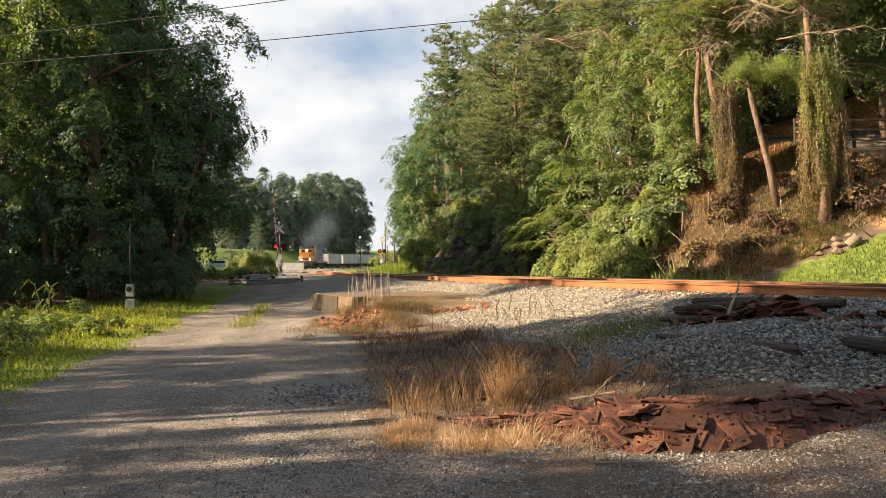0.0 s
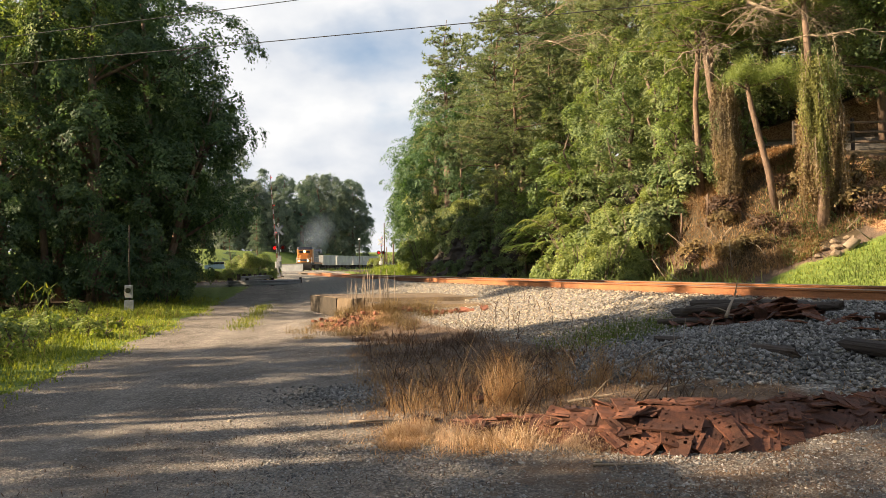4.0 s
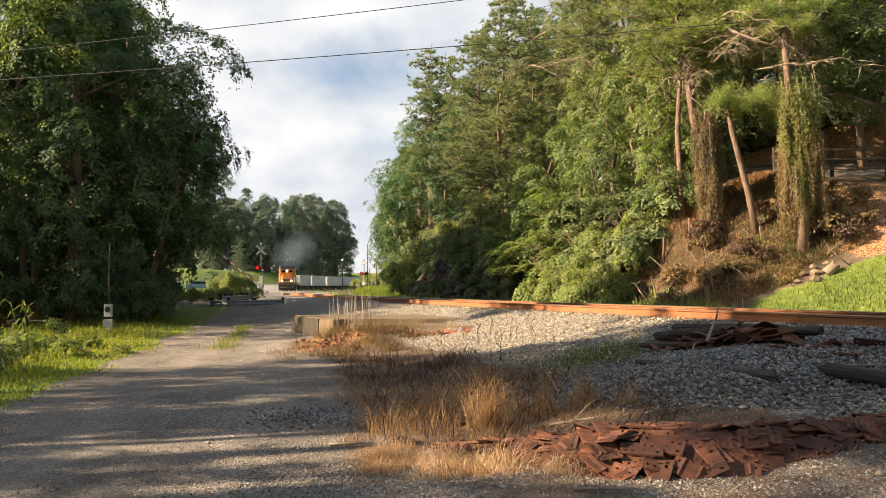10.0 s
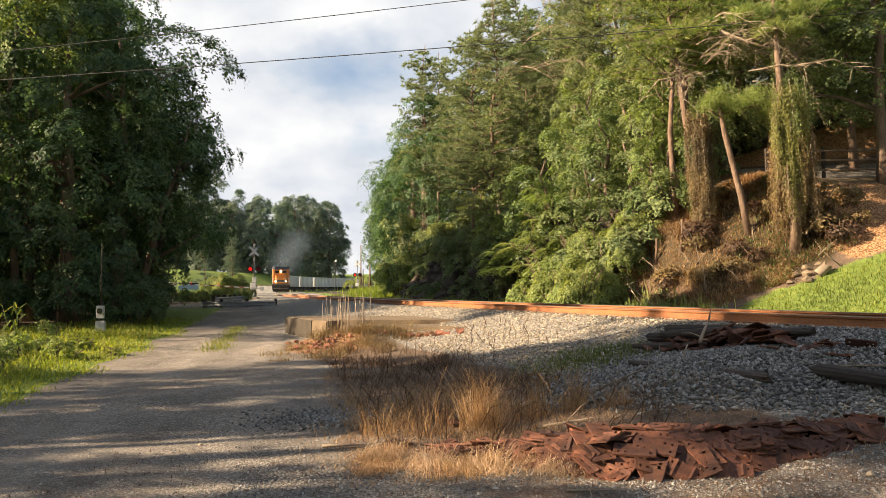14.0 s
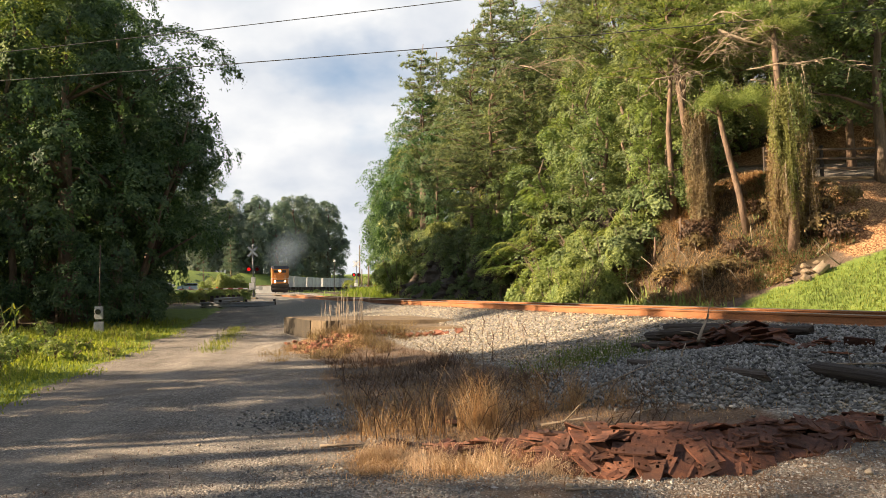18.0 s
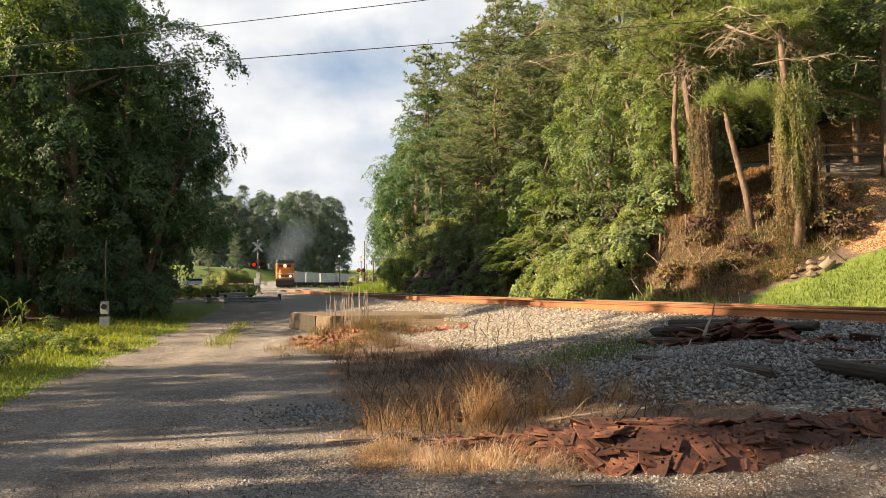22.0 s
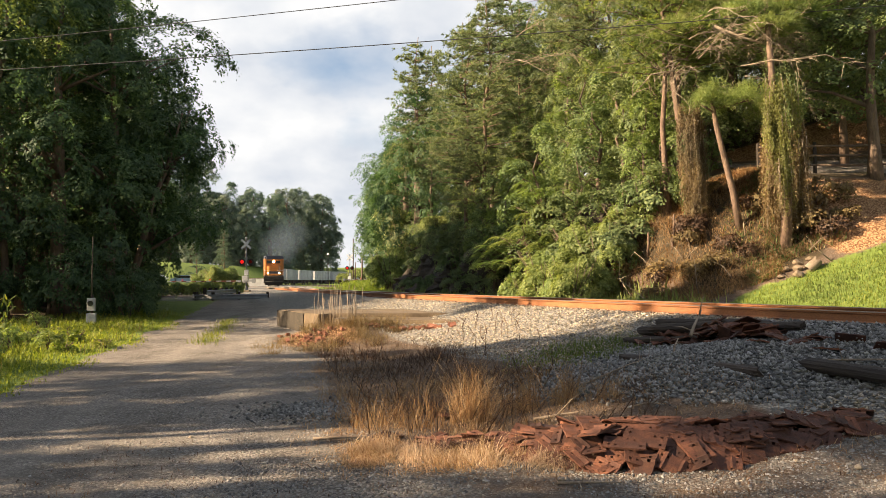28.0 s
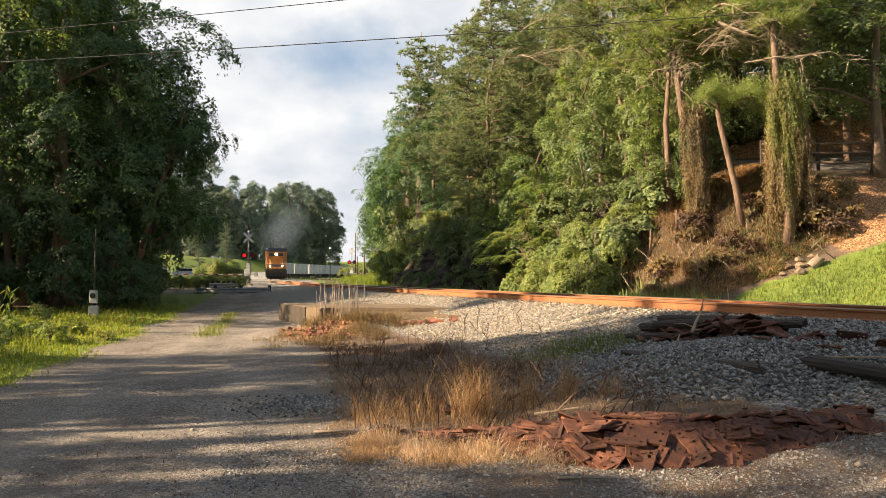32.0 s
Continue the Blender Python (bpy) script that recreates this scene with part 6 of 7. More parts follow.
def signal(x, y, turn, label, face_us, arm_len, arm_side):
    z = grade(x, y)
    s = empty("crossing_signal", pose(x, y, z, 0, 0, turn), label, "crossing signal", "crossing signals")
    part("foundation", boxes("foundation", [((0.7, 0.7, 0.5), pose(0, 0, -0.1))], CONCRETE, 0.03), s)
    mast = part("mast", rod("mast", (0, 0, 0.1), (0, 0, 4.9), 0.06, MAST, 12), s, "dull grey steel mast")
    part("base_casting", disc("base_casting", 0.22, 0.35, MAST, pose(0, 0, 0.32), 16, 0.1), mast)
    part("crossarm", rod("crossarm", (-0.42, 0, 2.73), (0.42, 0, 2.73), 0.035, BLACK, 8), mast)
    part("bell", disc("bell", 0.13, 0.12, GREY_BOX, pose(0, 0, 4.95), 16, 0.05), mast)
    for dx in (-0.38, 0.38):
        ring_lamp(s, dx, 2.73, dx < 0, -1)
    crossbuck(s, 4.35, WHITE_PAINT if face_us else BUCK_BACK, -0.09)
    box = part("gate_mechanism", boxes("gate_mechanism", [((0.5, 0.4, 0.62), pose(0, -0.3, 1.15))], WHITE_PAINT if face_us else GREY_BOX, 0.03), s, "gate mechanism housing")
    part("junction_box", boxes("junction_box", [((0.36, 0.2, 0.5), pose(0.05, -0.14, 1.75))], GREY_BOX, 0.02), s)
    # the gate arm turns on the housing's shaft
    arm = empty("gate_arm", Matrix(), "", "")
    for key in ("label", "category"):
        if key in arm:
            del arm[key]
    arm.parent = s
    n = int(arm_len / 0.45)
    for k in range(n):
        x0 = arm_side * (0.35 + 0.45 * k)
        # stripe colours darkened to hold the shade on the arm
        part("stripe", boxes("stripe", [((0.45, 0.03, 0.10 - 0.04 * k / n), pose(x0 + arm_side * 0.225, -0.55, 0))], SHADED_RED if k % 2 else GREY_BOX), arm, "red stripe" if k % 2 else "white stripe darkened for shade")
    part("counterweight", boxes("counterweight", [((0.9, 0.06, 0.12), pose(-arm_side * 0.35, -0.55, 0)), ((0.3, 0.2, 0.36), pose(-arm_side * 0.8, -0.55, 0))], GALV, 0.01), arm)
    for f in (0.35, 0.66, 0.98):
        part("gate_lamp", disc("gate_lamp", 0.045, 0.08, LAMP_RED, pose(arm_side * (0.35 + (arm_len - 0.4) * f), -0.6, 0.13, 90), 12), arm, "small red lamp")
    GATES.append((arm, arm_side))
    return s


def make_crossing():
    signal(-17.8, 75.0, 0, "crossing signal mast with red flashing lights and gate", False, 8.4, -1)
    signal(-13.9, 125.0, 0, "far crossing signal with white crossbuck and red lights", True, 4.2, 1)
    panel = boxes("panel", [((2.2, 0.62, 0.1), Matrix())], CONCRETE, 0.015)
    deck = empty("crossing_deck", Matrix(), "pale concrete crossing panels between the rails", "crossing deck")
    for k in range(5):
        y = 91.5 + 2.3 * k
        sl = float(slope_at(y))
        for off in (-0.47, 0.47 - 0.25, GAUGE - 0.22, GAUGE + 0.55):
            part("panel", panel, deck, m=pose(float(near_rail(y)) + off, y, RAIL_TOP_Z - 0.05, 0, 0, 90 - math.degrees(math.atan(sl))))
    x, y = -40.6, 164.0
    wall = empty("retaining_wall", pose(x, y, grade(x, y)), "low pale concrete wall on the far lawn", "wall")
    part("wall_body", boxes("wall_body", [((13.0, 0.3, 1.9), pose(0, 0, 0.35))], HOPPER, 0.03), wall)
    part("coping", boxes("coping", [((13.1, 0.4, 0.1), pose(0, 0, 1.345))], CONCRETE, 0.02), wall)
    # posts, lamps and lines
    x, y = -17.9, 130.0
    l = empty("yard_lamp", pose(x, y, grade(x, y)), "slim grey lamp post with a small round head", "street lamp")
    part("pole", rod("pole", (0, 0, -0.1), (0, 0, 4.9), 0.06, TIMBER, 8, 0.05), l)
    part("head", disc("head", 0.2, 0.3, WHITE_PAINT, pose(0, 0, 5.0), 12, 0.12), l, "pale lamp head")
    for x, y, h, r in ((-11.0, 114.0, 4.0, 0.14), (-13.2, 126.0, 3.6, 0.1), (-14.8, 138.0, 7.8, 0.12), (-10.2, 118, 2.2, 0.1)):
        p = empty("wooden_pole", pose(x, y, grade(x, y)), "weathered wooden pole by the crossing", "utility pole", "wooden poles")
        part("shaft", rod("shaft", (0, 0, -0.4), (0.05, 0, h), r, BARK, 9, r * 0.75), p)


def sag_line(a, b, sag, r, label):
    pts = []
    for i in range(41):
        t = i / 40
        p = Vector(a).lerp(Vector(b), t)
        p.z -= sag * 4 * t * (1 - t)
        pts.append((p, r))
    tagged(new("power_line", tube_mesh("power_line", [pts], WIRE, 6)), label, "cable", "overhead lines")


make_meter()
make_guardrails()
make_crossing()
sag_line((-24.0, 26.0, 7.95), (26.0, 26.0, 11.35), 0.25, 0.014, "thin black overhead cable")
sag_line((-24.0, 30.0, 9.9), (26.0, 29.0, 14.9), 0.25, 0.014, "thin black overhead cable")


# ---------------------------------------------------------------- hillside
def rock_mesh(name, seed, material=None):
    bm = bmesh.new()
    bmesh.ops.create_icosphere(bm, subdivisions=3, radius=1)
    r = np.random.default_rng(seed)
    cuts = [(Vector(d), h) for d, h in zip(unit(r, 16), r.uniform(0.42, 0.8, 16))]
    for v in bm.verts:
        for d, h in cuts:
            k = v.co.dot(d)
            if k > h:
                v.co -= d * (k - h)
        v.co += Vector(noise.noise_vector(v.co * 2.2 + Vector((seed, 0, 0)))) * 0.09
    me = bpy.data.meshes.new(name)
    bm.to_mesh(me)
    bm.free()
    me.materials.append(material or ROCK)
    return me


def make_cut():
    rocks = [rock_mesh("rock_%s" % c, s) for c, s in zip("abcde", (3, 4, 5, 6, 7))]
    pale = [rock_mesh("boulder_%s" % c, s, SANDSTONE) for c, s in zip("ab", (13, 14))]
    r = random.Random(17)
    face = empty("rock_cut", Matrix(), "dark jagged rock face of the railway cut", "rock face", kind="structure")
    ys, us = np.arange(30.0, 55.0, 0.22), np.linspace(0, 1, 26)
    verts, faces = [], []
    for y in ys:
        for u in us:
            sx = 4.3 + 2.6 * u ** 1.3
            x, yy = on_hill(float(y), sx)
            z = 0.35 + 4.5 * u
            p = Vector((x, yy, z))
            cell = noise.cell(Vector((y * 0.9 + 0.5 * u, z * 0.55, 3.1)))
            cell2 = noise.cell(Vector((y * 2.3 + 1.1 * z, z * 1.7, 8.3)))
            cell3 = noise.cell(Vector((y * 4.1 + 0.6 * z, z * 3.9 - 0.7 * y, 5.7)))
            d = 0.45 * cell + 0.26 * cell2 + 0.16 * cell3 + 0.35 * noise.fractal(p * 0.8, 1.0, 2.0, 4) - 0.55 * (1 if u in (0.0, 1.0) else 0)
            verts.append((x - 0.95 * d, yy - 0.25 * d, z + 0.12 * noise.noise(p * 1.5)))
    k = len(us)
    for i in range(len(ys) - 1):
        for j in range(k - 1):
            faces.append((i * k + j, i * k + j + 1, (i + 1) * k + j + 1, (i + 1) * k + j))
    part("rock_wall", mesh_from("rock_wall", verts, faces, ROCK), face)
    for k in range(26):
        x, yy = on_hill(r.uniform(30, 54), r.uniform(3.9, 4.5))
        d = r.uniform(0.15, 0.4)
        part("rock", r.choice(rocks), face, m=pose(x, yy, grade(x, yy) + 0.1 * d, r.uniform(-25, 25), r.uniform(-25, 25), r.uniform(0, 360)) @ Matrix.Diagonal((d, d * 0.8, d * 0.7, 1)))
    for x, y, d in ((10.9, 24.95, 0.3), (10.6, 25.2, 0.22), (11.0, 25.3, 0.28), (10.3, 24.9, 0.2), (11.4, 25.3, 0.2), (10.7, 24.6, 0.34), (9.9, 25.5, 0.2)):
        ob = lay("boulder", r.choice(pale), pose(x, y, grade(x, y) + 0.3 * d, 0, 0, r.uniform(0, 360)) @ Matrix.Diagonal((d * 0.7, d * 0.6, d * 0.45, 1)), "pale rough boulder at the foot of the bank", "rock", "boulders")
    # broken concrete pipe
    verts, faces = [], []
    n = 20
    for z in (-0.2, 0.2):
        for rad in (0.15, 0.115):
            for k in range(n):
                a = 2 * math.pi * k / n
                verts.append((rad * math.cos(a), rad * math.sin(a), z + (0.05 * math.sin(3 * a) if z > 0 else 0)))
    for k in range(n):
        k2 = (k + 1) % n
        faces += [(k, k2, 2 * n + k2, 2 * n + k), (n + k2, n + k, 3 * n + k, 3 * n + k2), (k2, k, n + k, n + k2), (2 * n + k, 2 * n + k2, 3 * n + k2, 3 * n + k)]
    x, y = 11.25, 24.75
    lay("concrete_pipe", mesh_from("concrete_pipe", verts, faces, CONCRETE), pose(x, y, grade(x, y) + 0.15, 25, 42, 30), "short broken concrete pipe among boulders", "pipe")
    branch([(11.9, 24.9, grade(11.9, 24.9)), (11.5, 24.9, grade(11.5, 24.9) + 0.45), (11.2, 24.9, grade(11.2, 24.9) + 0.85)], 0.025, "pale stick leaning on a concrete pipe", seed=5)


def vine_column(x, y, z0, z1, r, seed, leaf_mats, label, top=None, bend=-0.15):
    """A dead trunk wrapped in vines that hang in long strands."""
    rng = np.random.default_rng(seed)
    t = empty("vine_wrapped_trunk", Matrix(), label, "tree", "vine-wrapped trunks")
    g = grade(x, y)
    top = top or z1
    part("trunk", tube_mesh("trunk", [[((x, y, g - 0.3), 0.19), ((x + 0.1, y, g + 2), 0.15), ((x + 0.5 * bend, y, (g + top) / 2), 0.12), ((x + bend, y, top), 0.07)]], BARK_PINE, 9), t, "reddish bark trunk")
    stems = []
    for lm, strands, lo, hi, drop, tone in leaf_mats:
        C = []
        bunches = [(rng.uniform(0, 6.28), r * rng.uniform(0.25, 0.85), rng.uniform(0, 1), rng.uniform(0.45, 1.15)) for _ in range(9)]
        for k in range(strands):
            a, q, f, g_ = bunches[rng.integers(9)]
            a += rng.normal(0, 0.35)
            q = abs(q + r * rng.normal(0, 0.13))
            zt = lo + (hi - lo) * (0.55 * f + 0.45 * rng.random())
            L = max(0.3, min(drop * g_ * rng.uniform(0.4, 1.1), zt - z0 + rng.uniform(-0.2, 0.6)))
            px, py = x + q * math.cos(a), y + q * math.sin(a)
            sx, sy = rng.normal(0, 0.05), rng.normal(0, 0.05)
            n = int(L / 0.0115)
            u = np.linspace(0, 1, n)
            wob = 0.05 * np.sin(u * L * 3 + a)
            C.append(np.stack([px + sx * u * L + wob + rng.normal(0, 0.045, n), py + sy * u * L + rng.normal(0, 0.045, n), zt - u * L + rng.normal(0, 0.03, n)], 1))
            if k % 3 == 0:
                stems.append([((px, py, zt + 0.1), 0.008), ((px + sx * L * 0.5 + 0.03, py + sy * L * 0.5, zt - L * 0.5), 0.006), ((px + sx * L + rng.normal(0, 0.08), py + sy * L, zt - L - rng.uniform(0.0, 0.35)), 0.003)])
        C = np.concatenate(C)
        out = C - np.array([x, y, 0])
        out[:, 2] = 0.25
        V = leaf_faces(C, out + 0.45 * rng.normal(size=C.shape), 0.066, 0.036, rng, 2.6)
        part("vines", poly_mesh("vines", V, lm), t, tone)
    part("bare_vine", tube_mesh("bare_vine", stems, DEAD_WOOD, 4), t, "bare brown hanging vine")
    return t


def dead_limbs(x, y, z, n, reach, seed, label):
    """Drooping bare boughs with many fine twigs."""
    rng = np.random.default_rng(seed)
    paths = []

    def bough(p, d, ln, r, deep):
        pts = [(p, r)]
        q = p
        for k in range(5):
            d = (d + Vector(unit(rng, 1)[0]) * 0.28 + Vector((0, 0, -0.12))).normalized()
            q = q + d * ln / 5
            pts.append((q, r * (1 - 0.17 * (k + 1))))
            if deep and rng.random() < 0.85:
                for _ in range(2):
                    bough(q, (d + Vector(unit(rng, 1)[0]) * 0.9).normalized(), ln * rng.uniform(0.25, 0.45), r * 0.4, deep - 1)
        paths.append(pts)

    for k in range(n):
        a = rng.uniform(-2.9, 0.3)
        d = Vector((math.cos(a), math.sin(a) * 0.6, rng.uniform(-0.1, 0.6))).normalized()
        bough(Vector((x + rng.normal(0, 0.15), y, z + rng.normal(0, 0.8))), d, reach * rng.uniform(0.5, 1.0), 0.024, 2)
    return tagged(new("dead_limb_tangle", tube_mesh("dead_limb_tangle", paths, DEAD_WOOD, 4)), label, "branch", "dead limbs")


def make_bank():
    vine_column(11.05, 26.2, 3.2, 8.3, 0.66, 61, [(VINE_DRY, 150, 4.2, 7.0, 2.6, "dry brown vine leaves"), (VINE, 190, 5.4, 8.3, 2.8, "yellow-green hanging vine leaves"), (LEAF, 40, 6.0, 9.6, 1.5, "green vine leaves")], "pine trunk wrapped in yellow-green hanging vines", 11.2, -0.5)
    vine_column(8.9, 28.8, 3.4, 8.2, 0.66, 62, [(VINE_DRY, 250, 4.6, 8.2, 2.6, "dry brown vine leaves"), (LEAF, 36, 4.4, 7.4, 1.2, "green vine leaves")], "trunk wrapped in dry brown hanging vines", 11.0, -0.9)
    # leaning pine with one flat tuft
    p = empty("leaning_pine", Matrix(), "leaning bare pine with one tuft lightened for sun", "pine tree")
    g = grade(10.1, 27.6)
    part("trunk", tube_mesh("trunk", [[((10.15, 27.6, g - 0.3), 0.14), ((9.9, 27.6, g + 1.2), 0.115), ((9.4, 27.6, 6.7), 0.095), ((9.25, 27.6, 7.6), 0.07), ((9.4, 27.5, 8.1), 0.04)],
                                    [((9.3, 27.6, 7.4), 0.05), ((10.4, 27.4, 7.65), 0.035), ((11.9, 27.3, 7.75), 0.015)], [((9.3, 27.6, 7.3), 0.04), ((8.8, 27.4, 7.5), 0.02)]], BARK_PINE, 8), p, "thin reddish trunk")
    rng = np.random.default_rng(5)
    n = 15000
    c = np.stack([rng.uniform(8.6, 12.0, n), 27.3 + rng.normal(0, 0.55, n), 7.75 + rng.normal(0, 0.1, n)], 1)
    c[:, 2] += 0.22 * np.sin(c[:, 0] * 5.1) + 0.15 * np.sin(c[:, 1] * 7)
    c[:, 2] -= 0.25 * np.abs(c[:, 0] - 9.4) * rng.random(n)
    gdir = unit(rng, n) + np.array([0, 0, 0.4])
    sd = np.cross(gdir, unit(rng, n))
    sd /= np.linalg.norm(sd, axis=1, keepdims=True)
    V = np.stack([c - sd * 0.008, c + sd * 0.008, c + gdir * 0.13], 1)
    # lighter leaf green stands in for sun on the tuft
    part("needles", poly_mesh("needles", V, LEAF_LIGHT), p, "flat needle tuft in leaf green lightened for sun")
    for tx, ty, tz, rad, sd_ in ((10.8, 26.1, 9.95, 0.9, 1), (10.0, 26.3, 10.5, 0.8, 2), (8.5, 28.0, 10.5, 0.9, 3), (9.2, 28.3, 11.1, 0.8, 4), (7.7, 28.4, 10.1, 0.7, 5), (11.6, 26.4, 10.6, 0.8, 6)):
        rn = np.random.default_rng(950 + sd_)
        n = 3600
        aa, qq = rn.uniform(0, 6.28, n), rad * np.sqrt(rn.random(n))
        c = np.stack([tx + qq * np.cos(aa), ty + 0.8 * qq * np.sin(aa), tz + 0.12 * np.sin(5 * aa) + rn.normal(0, 0.09, n) - 0.2 * (qq / rad) ** 2], 1)
        gd = unit(rn, n) + np.stack([np.cos(aa), np.sin(aa), np.full(n, 0.5)], 1) * 0.6
        sd2 = np.cross(gd, unit(rn, n))
        sd2 /= np.linalg.norm(sd2, axis=1, keepdims=True)
        tuft = empty("pine_bough", Matrix(), "sunlit tufted pine bough on a tall bare trunk", "pine bough", "sunlit pine boughs")
        # sun on the bough is in this lighter green
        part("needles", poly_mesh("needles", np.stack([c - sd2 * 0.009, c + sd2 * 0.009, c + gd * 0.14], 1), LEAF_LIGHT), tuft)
        part("limb", tube_mesh("limb", [[((tx - 0.9 * rad, ty + 0.1, tz - 0.35), 0.04), ((tx, ty, tz - 0.1), 0.03), ((tx + 0.7 * rad, ty, tz), 0.012)]], BARK_PINE, 6), tuft)
    branch([(9.1, 26.9, 10.0), (9.9, 26.7, 9.6), (10.7, 26.4, 9.25)], 0.085, "thick pale dead limb against a vine-wrapped trunk", twigs=5, seed=91)
    branch([(11.3, 26.3, 8.7), (12.4, 26.0, 8.8), (13.4, 25.9, 8.3)], 0.035, "drooping bare dead limb beside the trunk", twigs=14, seed=92)
    branch([(8.2, 28.2, 8.9), (7.3, 28.0, 8.7), (6.6, 27.9, 7.9)], 0.03, "drooping bare dead limb beside the trunk", twigs=14, seed=93)
    dead_limbs(8.7, 27.6, 8.8, 14, 3.2, 71, "tangle of bare dead branches")
    dead_limbs(10.4, 27.2, 9.2, 11, 2.8, 72, "tangle of bare dead branches")
    dead_limbs(3.6, 36.0, 11.5, 8, 3.0, 74, "bare brown dead branches among the pines")
    # tall pines over the bank, sunlight put into their needle colour
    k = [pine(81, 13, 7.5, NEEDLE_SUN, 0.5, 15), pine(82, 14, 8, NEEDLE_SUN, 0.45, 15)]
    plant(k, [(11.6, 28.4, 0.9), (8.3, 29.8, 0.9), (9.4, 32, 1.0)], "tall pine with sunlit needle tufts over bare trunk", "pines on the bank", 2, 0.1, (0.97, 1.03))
    forget(*k)
    x, y = rng.uniform(5.8, 12.8, 60000), rng.uniform(24.6, 30.5, 60000)
    ok = (y > 25.0 + 0.5 * rough(x, y, 1.0, 3)) & ((x < 10.6) | (y > 25.6)) & (rng.random(60000) < 0.25 + 0.75 * smooth(-0.3, 0.25, rough(x, y, 1.3, 33)))
    P = np.stack([x, y, height(x, y) - 0.02], 1)[ok]
    stuff("bank_straw", blades(P, 0.24, 0.008, rng, 1.7, 1.0), GRASS_DRY, "tangled dry straw over the sunny bank", "grass")
    Q = P[(rough(P[:, 0], P[:, 1], 0.9, 35) > 0.05) & (rng.random(len(P)) < 0.3)]
    stuff("bank_weeds", blades(Q, 0.2, 0.02, rng, 1.6), LEAF, "green creepers on the bank", "weeds")
    # brown brush over the bank
    k = [bush(401, 0.75, 0.8, DRY_LEAF, 34, 40, 0.12, "dry_bush"), bush(402, 0.6, 0.6, DRY_LEAF, 30, 40, 0.11, "dry_bush"), bush(403, 0.7, 0.7, WEED_BROWN, 30, 44, 0.1, "dry_bush")]
    r = random.Random(44)
    spots = []
    for i in range(16):
        u, v = r.random(), r.random()
        x = 6.3 + 5.8 * u
        y = 25.6 + 3.6 * v + 0.35 * (11 - x)
        if x > 10.2 and y < 26.2:
            continue
        spots.append((x, y, r.uniform(0.7, 1.2)))
    spots += [(12.4, 26.0, 1.2), (13.0, 26.4, 1.0), (11.8, 26.6, 1.3), (12.2, 27.2, 1.3), (13.3, 27.5, 1.1)]
    plant(k, spots, "dry brown brush on the sunny bank", "dry brush", 5)
    forget(*k)
    for i in range(14):
        x = r.uniform(6.5, 12.5)
        y = r.uniform(25.5, 28.5)
        z = grade(x, y)
        a = r.uniform(0, 3.1)
        branch([(x, y, z + 0.1), (x + 0.5 * math.cos(a), y + 0.2, z + 0.45), (x + 1.2 * math.cos(a), y + 0.3, z + r.uniform(0.5, 1.3))], 0.02, "bare dead branch on the bank", twigs=4, seed=80 + i)
    for x, y, h in ((8.0, 28.3, 1.2), (7.3, 29.0, 0.9)):
        z = grade(x, y)
        t = lay("stump", tube_mesh("stump", [[((0, 0, -0.2), 0.055), ((0.03, 0, h * 0.6), 0.045), ((0, 0.02, h), 0.03)]], BARK_PINE, 8), pose(x, y, z, 0, 4, 0), "pale broken stump on the bank", "stump", "stumps")
    # rustic rail fence above the mulch
    f = empty("rail_fence", Matrix(), "weathered split-rail fence on the bank top", "fence")
    P = [(11.8, 30.2), (13.8, 30.0), (15.8, 29.9), (17.8, 29.8), (20.0, 29.8)]
    for i, (x, y) in enumerate(P):
        z = 5.45
        g0 = min(z, grade(x, y)) - 0.3
        part("post", boxes("post", [((0.11, 0.11, 6.65 - g0), pose(x, y, (6.65 + g0) / 2))], TIMBER, 0.015), f)
        if i:
            x0, y0 = P[i - 1]
            z0 = z
            for dz in (0.35, 0.7, 1.05):
                part("rail", tube_mesh("rail", [[((x0, y0 - 0.05, z0 + dz), 0.042), (((x + x0) / 2, y - 0.06, (z + z0) / 2 + dz - 0.03), 0.046), ((x, y - 0.05, z + dz), 0.04)]], BARK, 6), f)


make_cut()
make_bank()


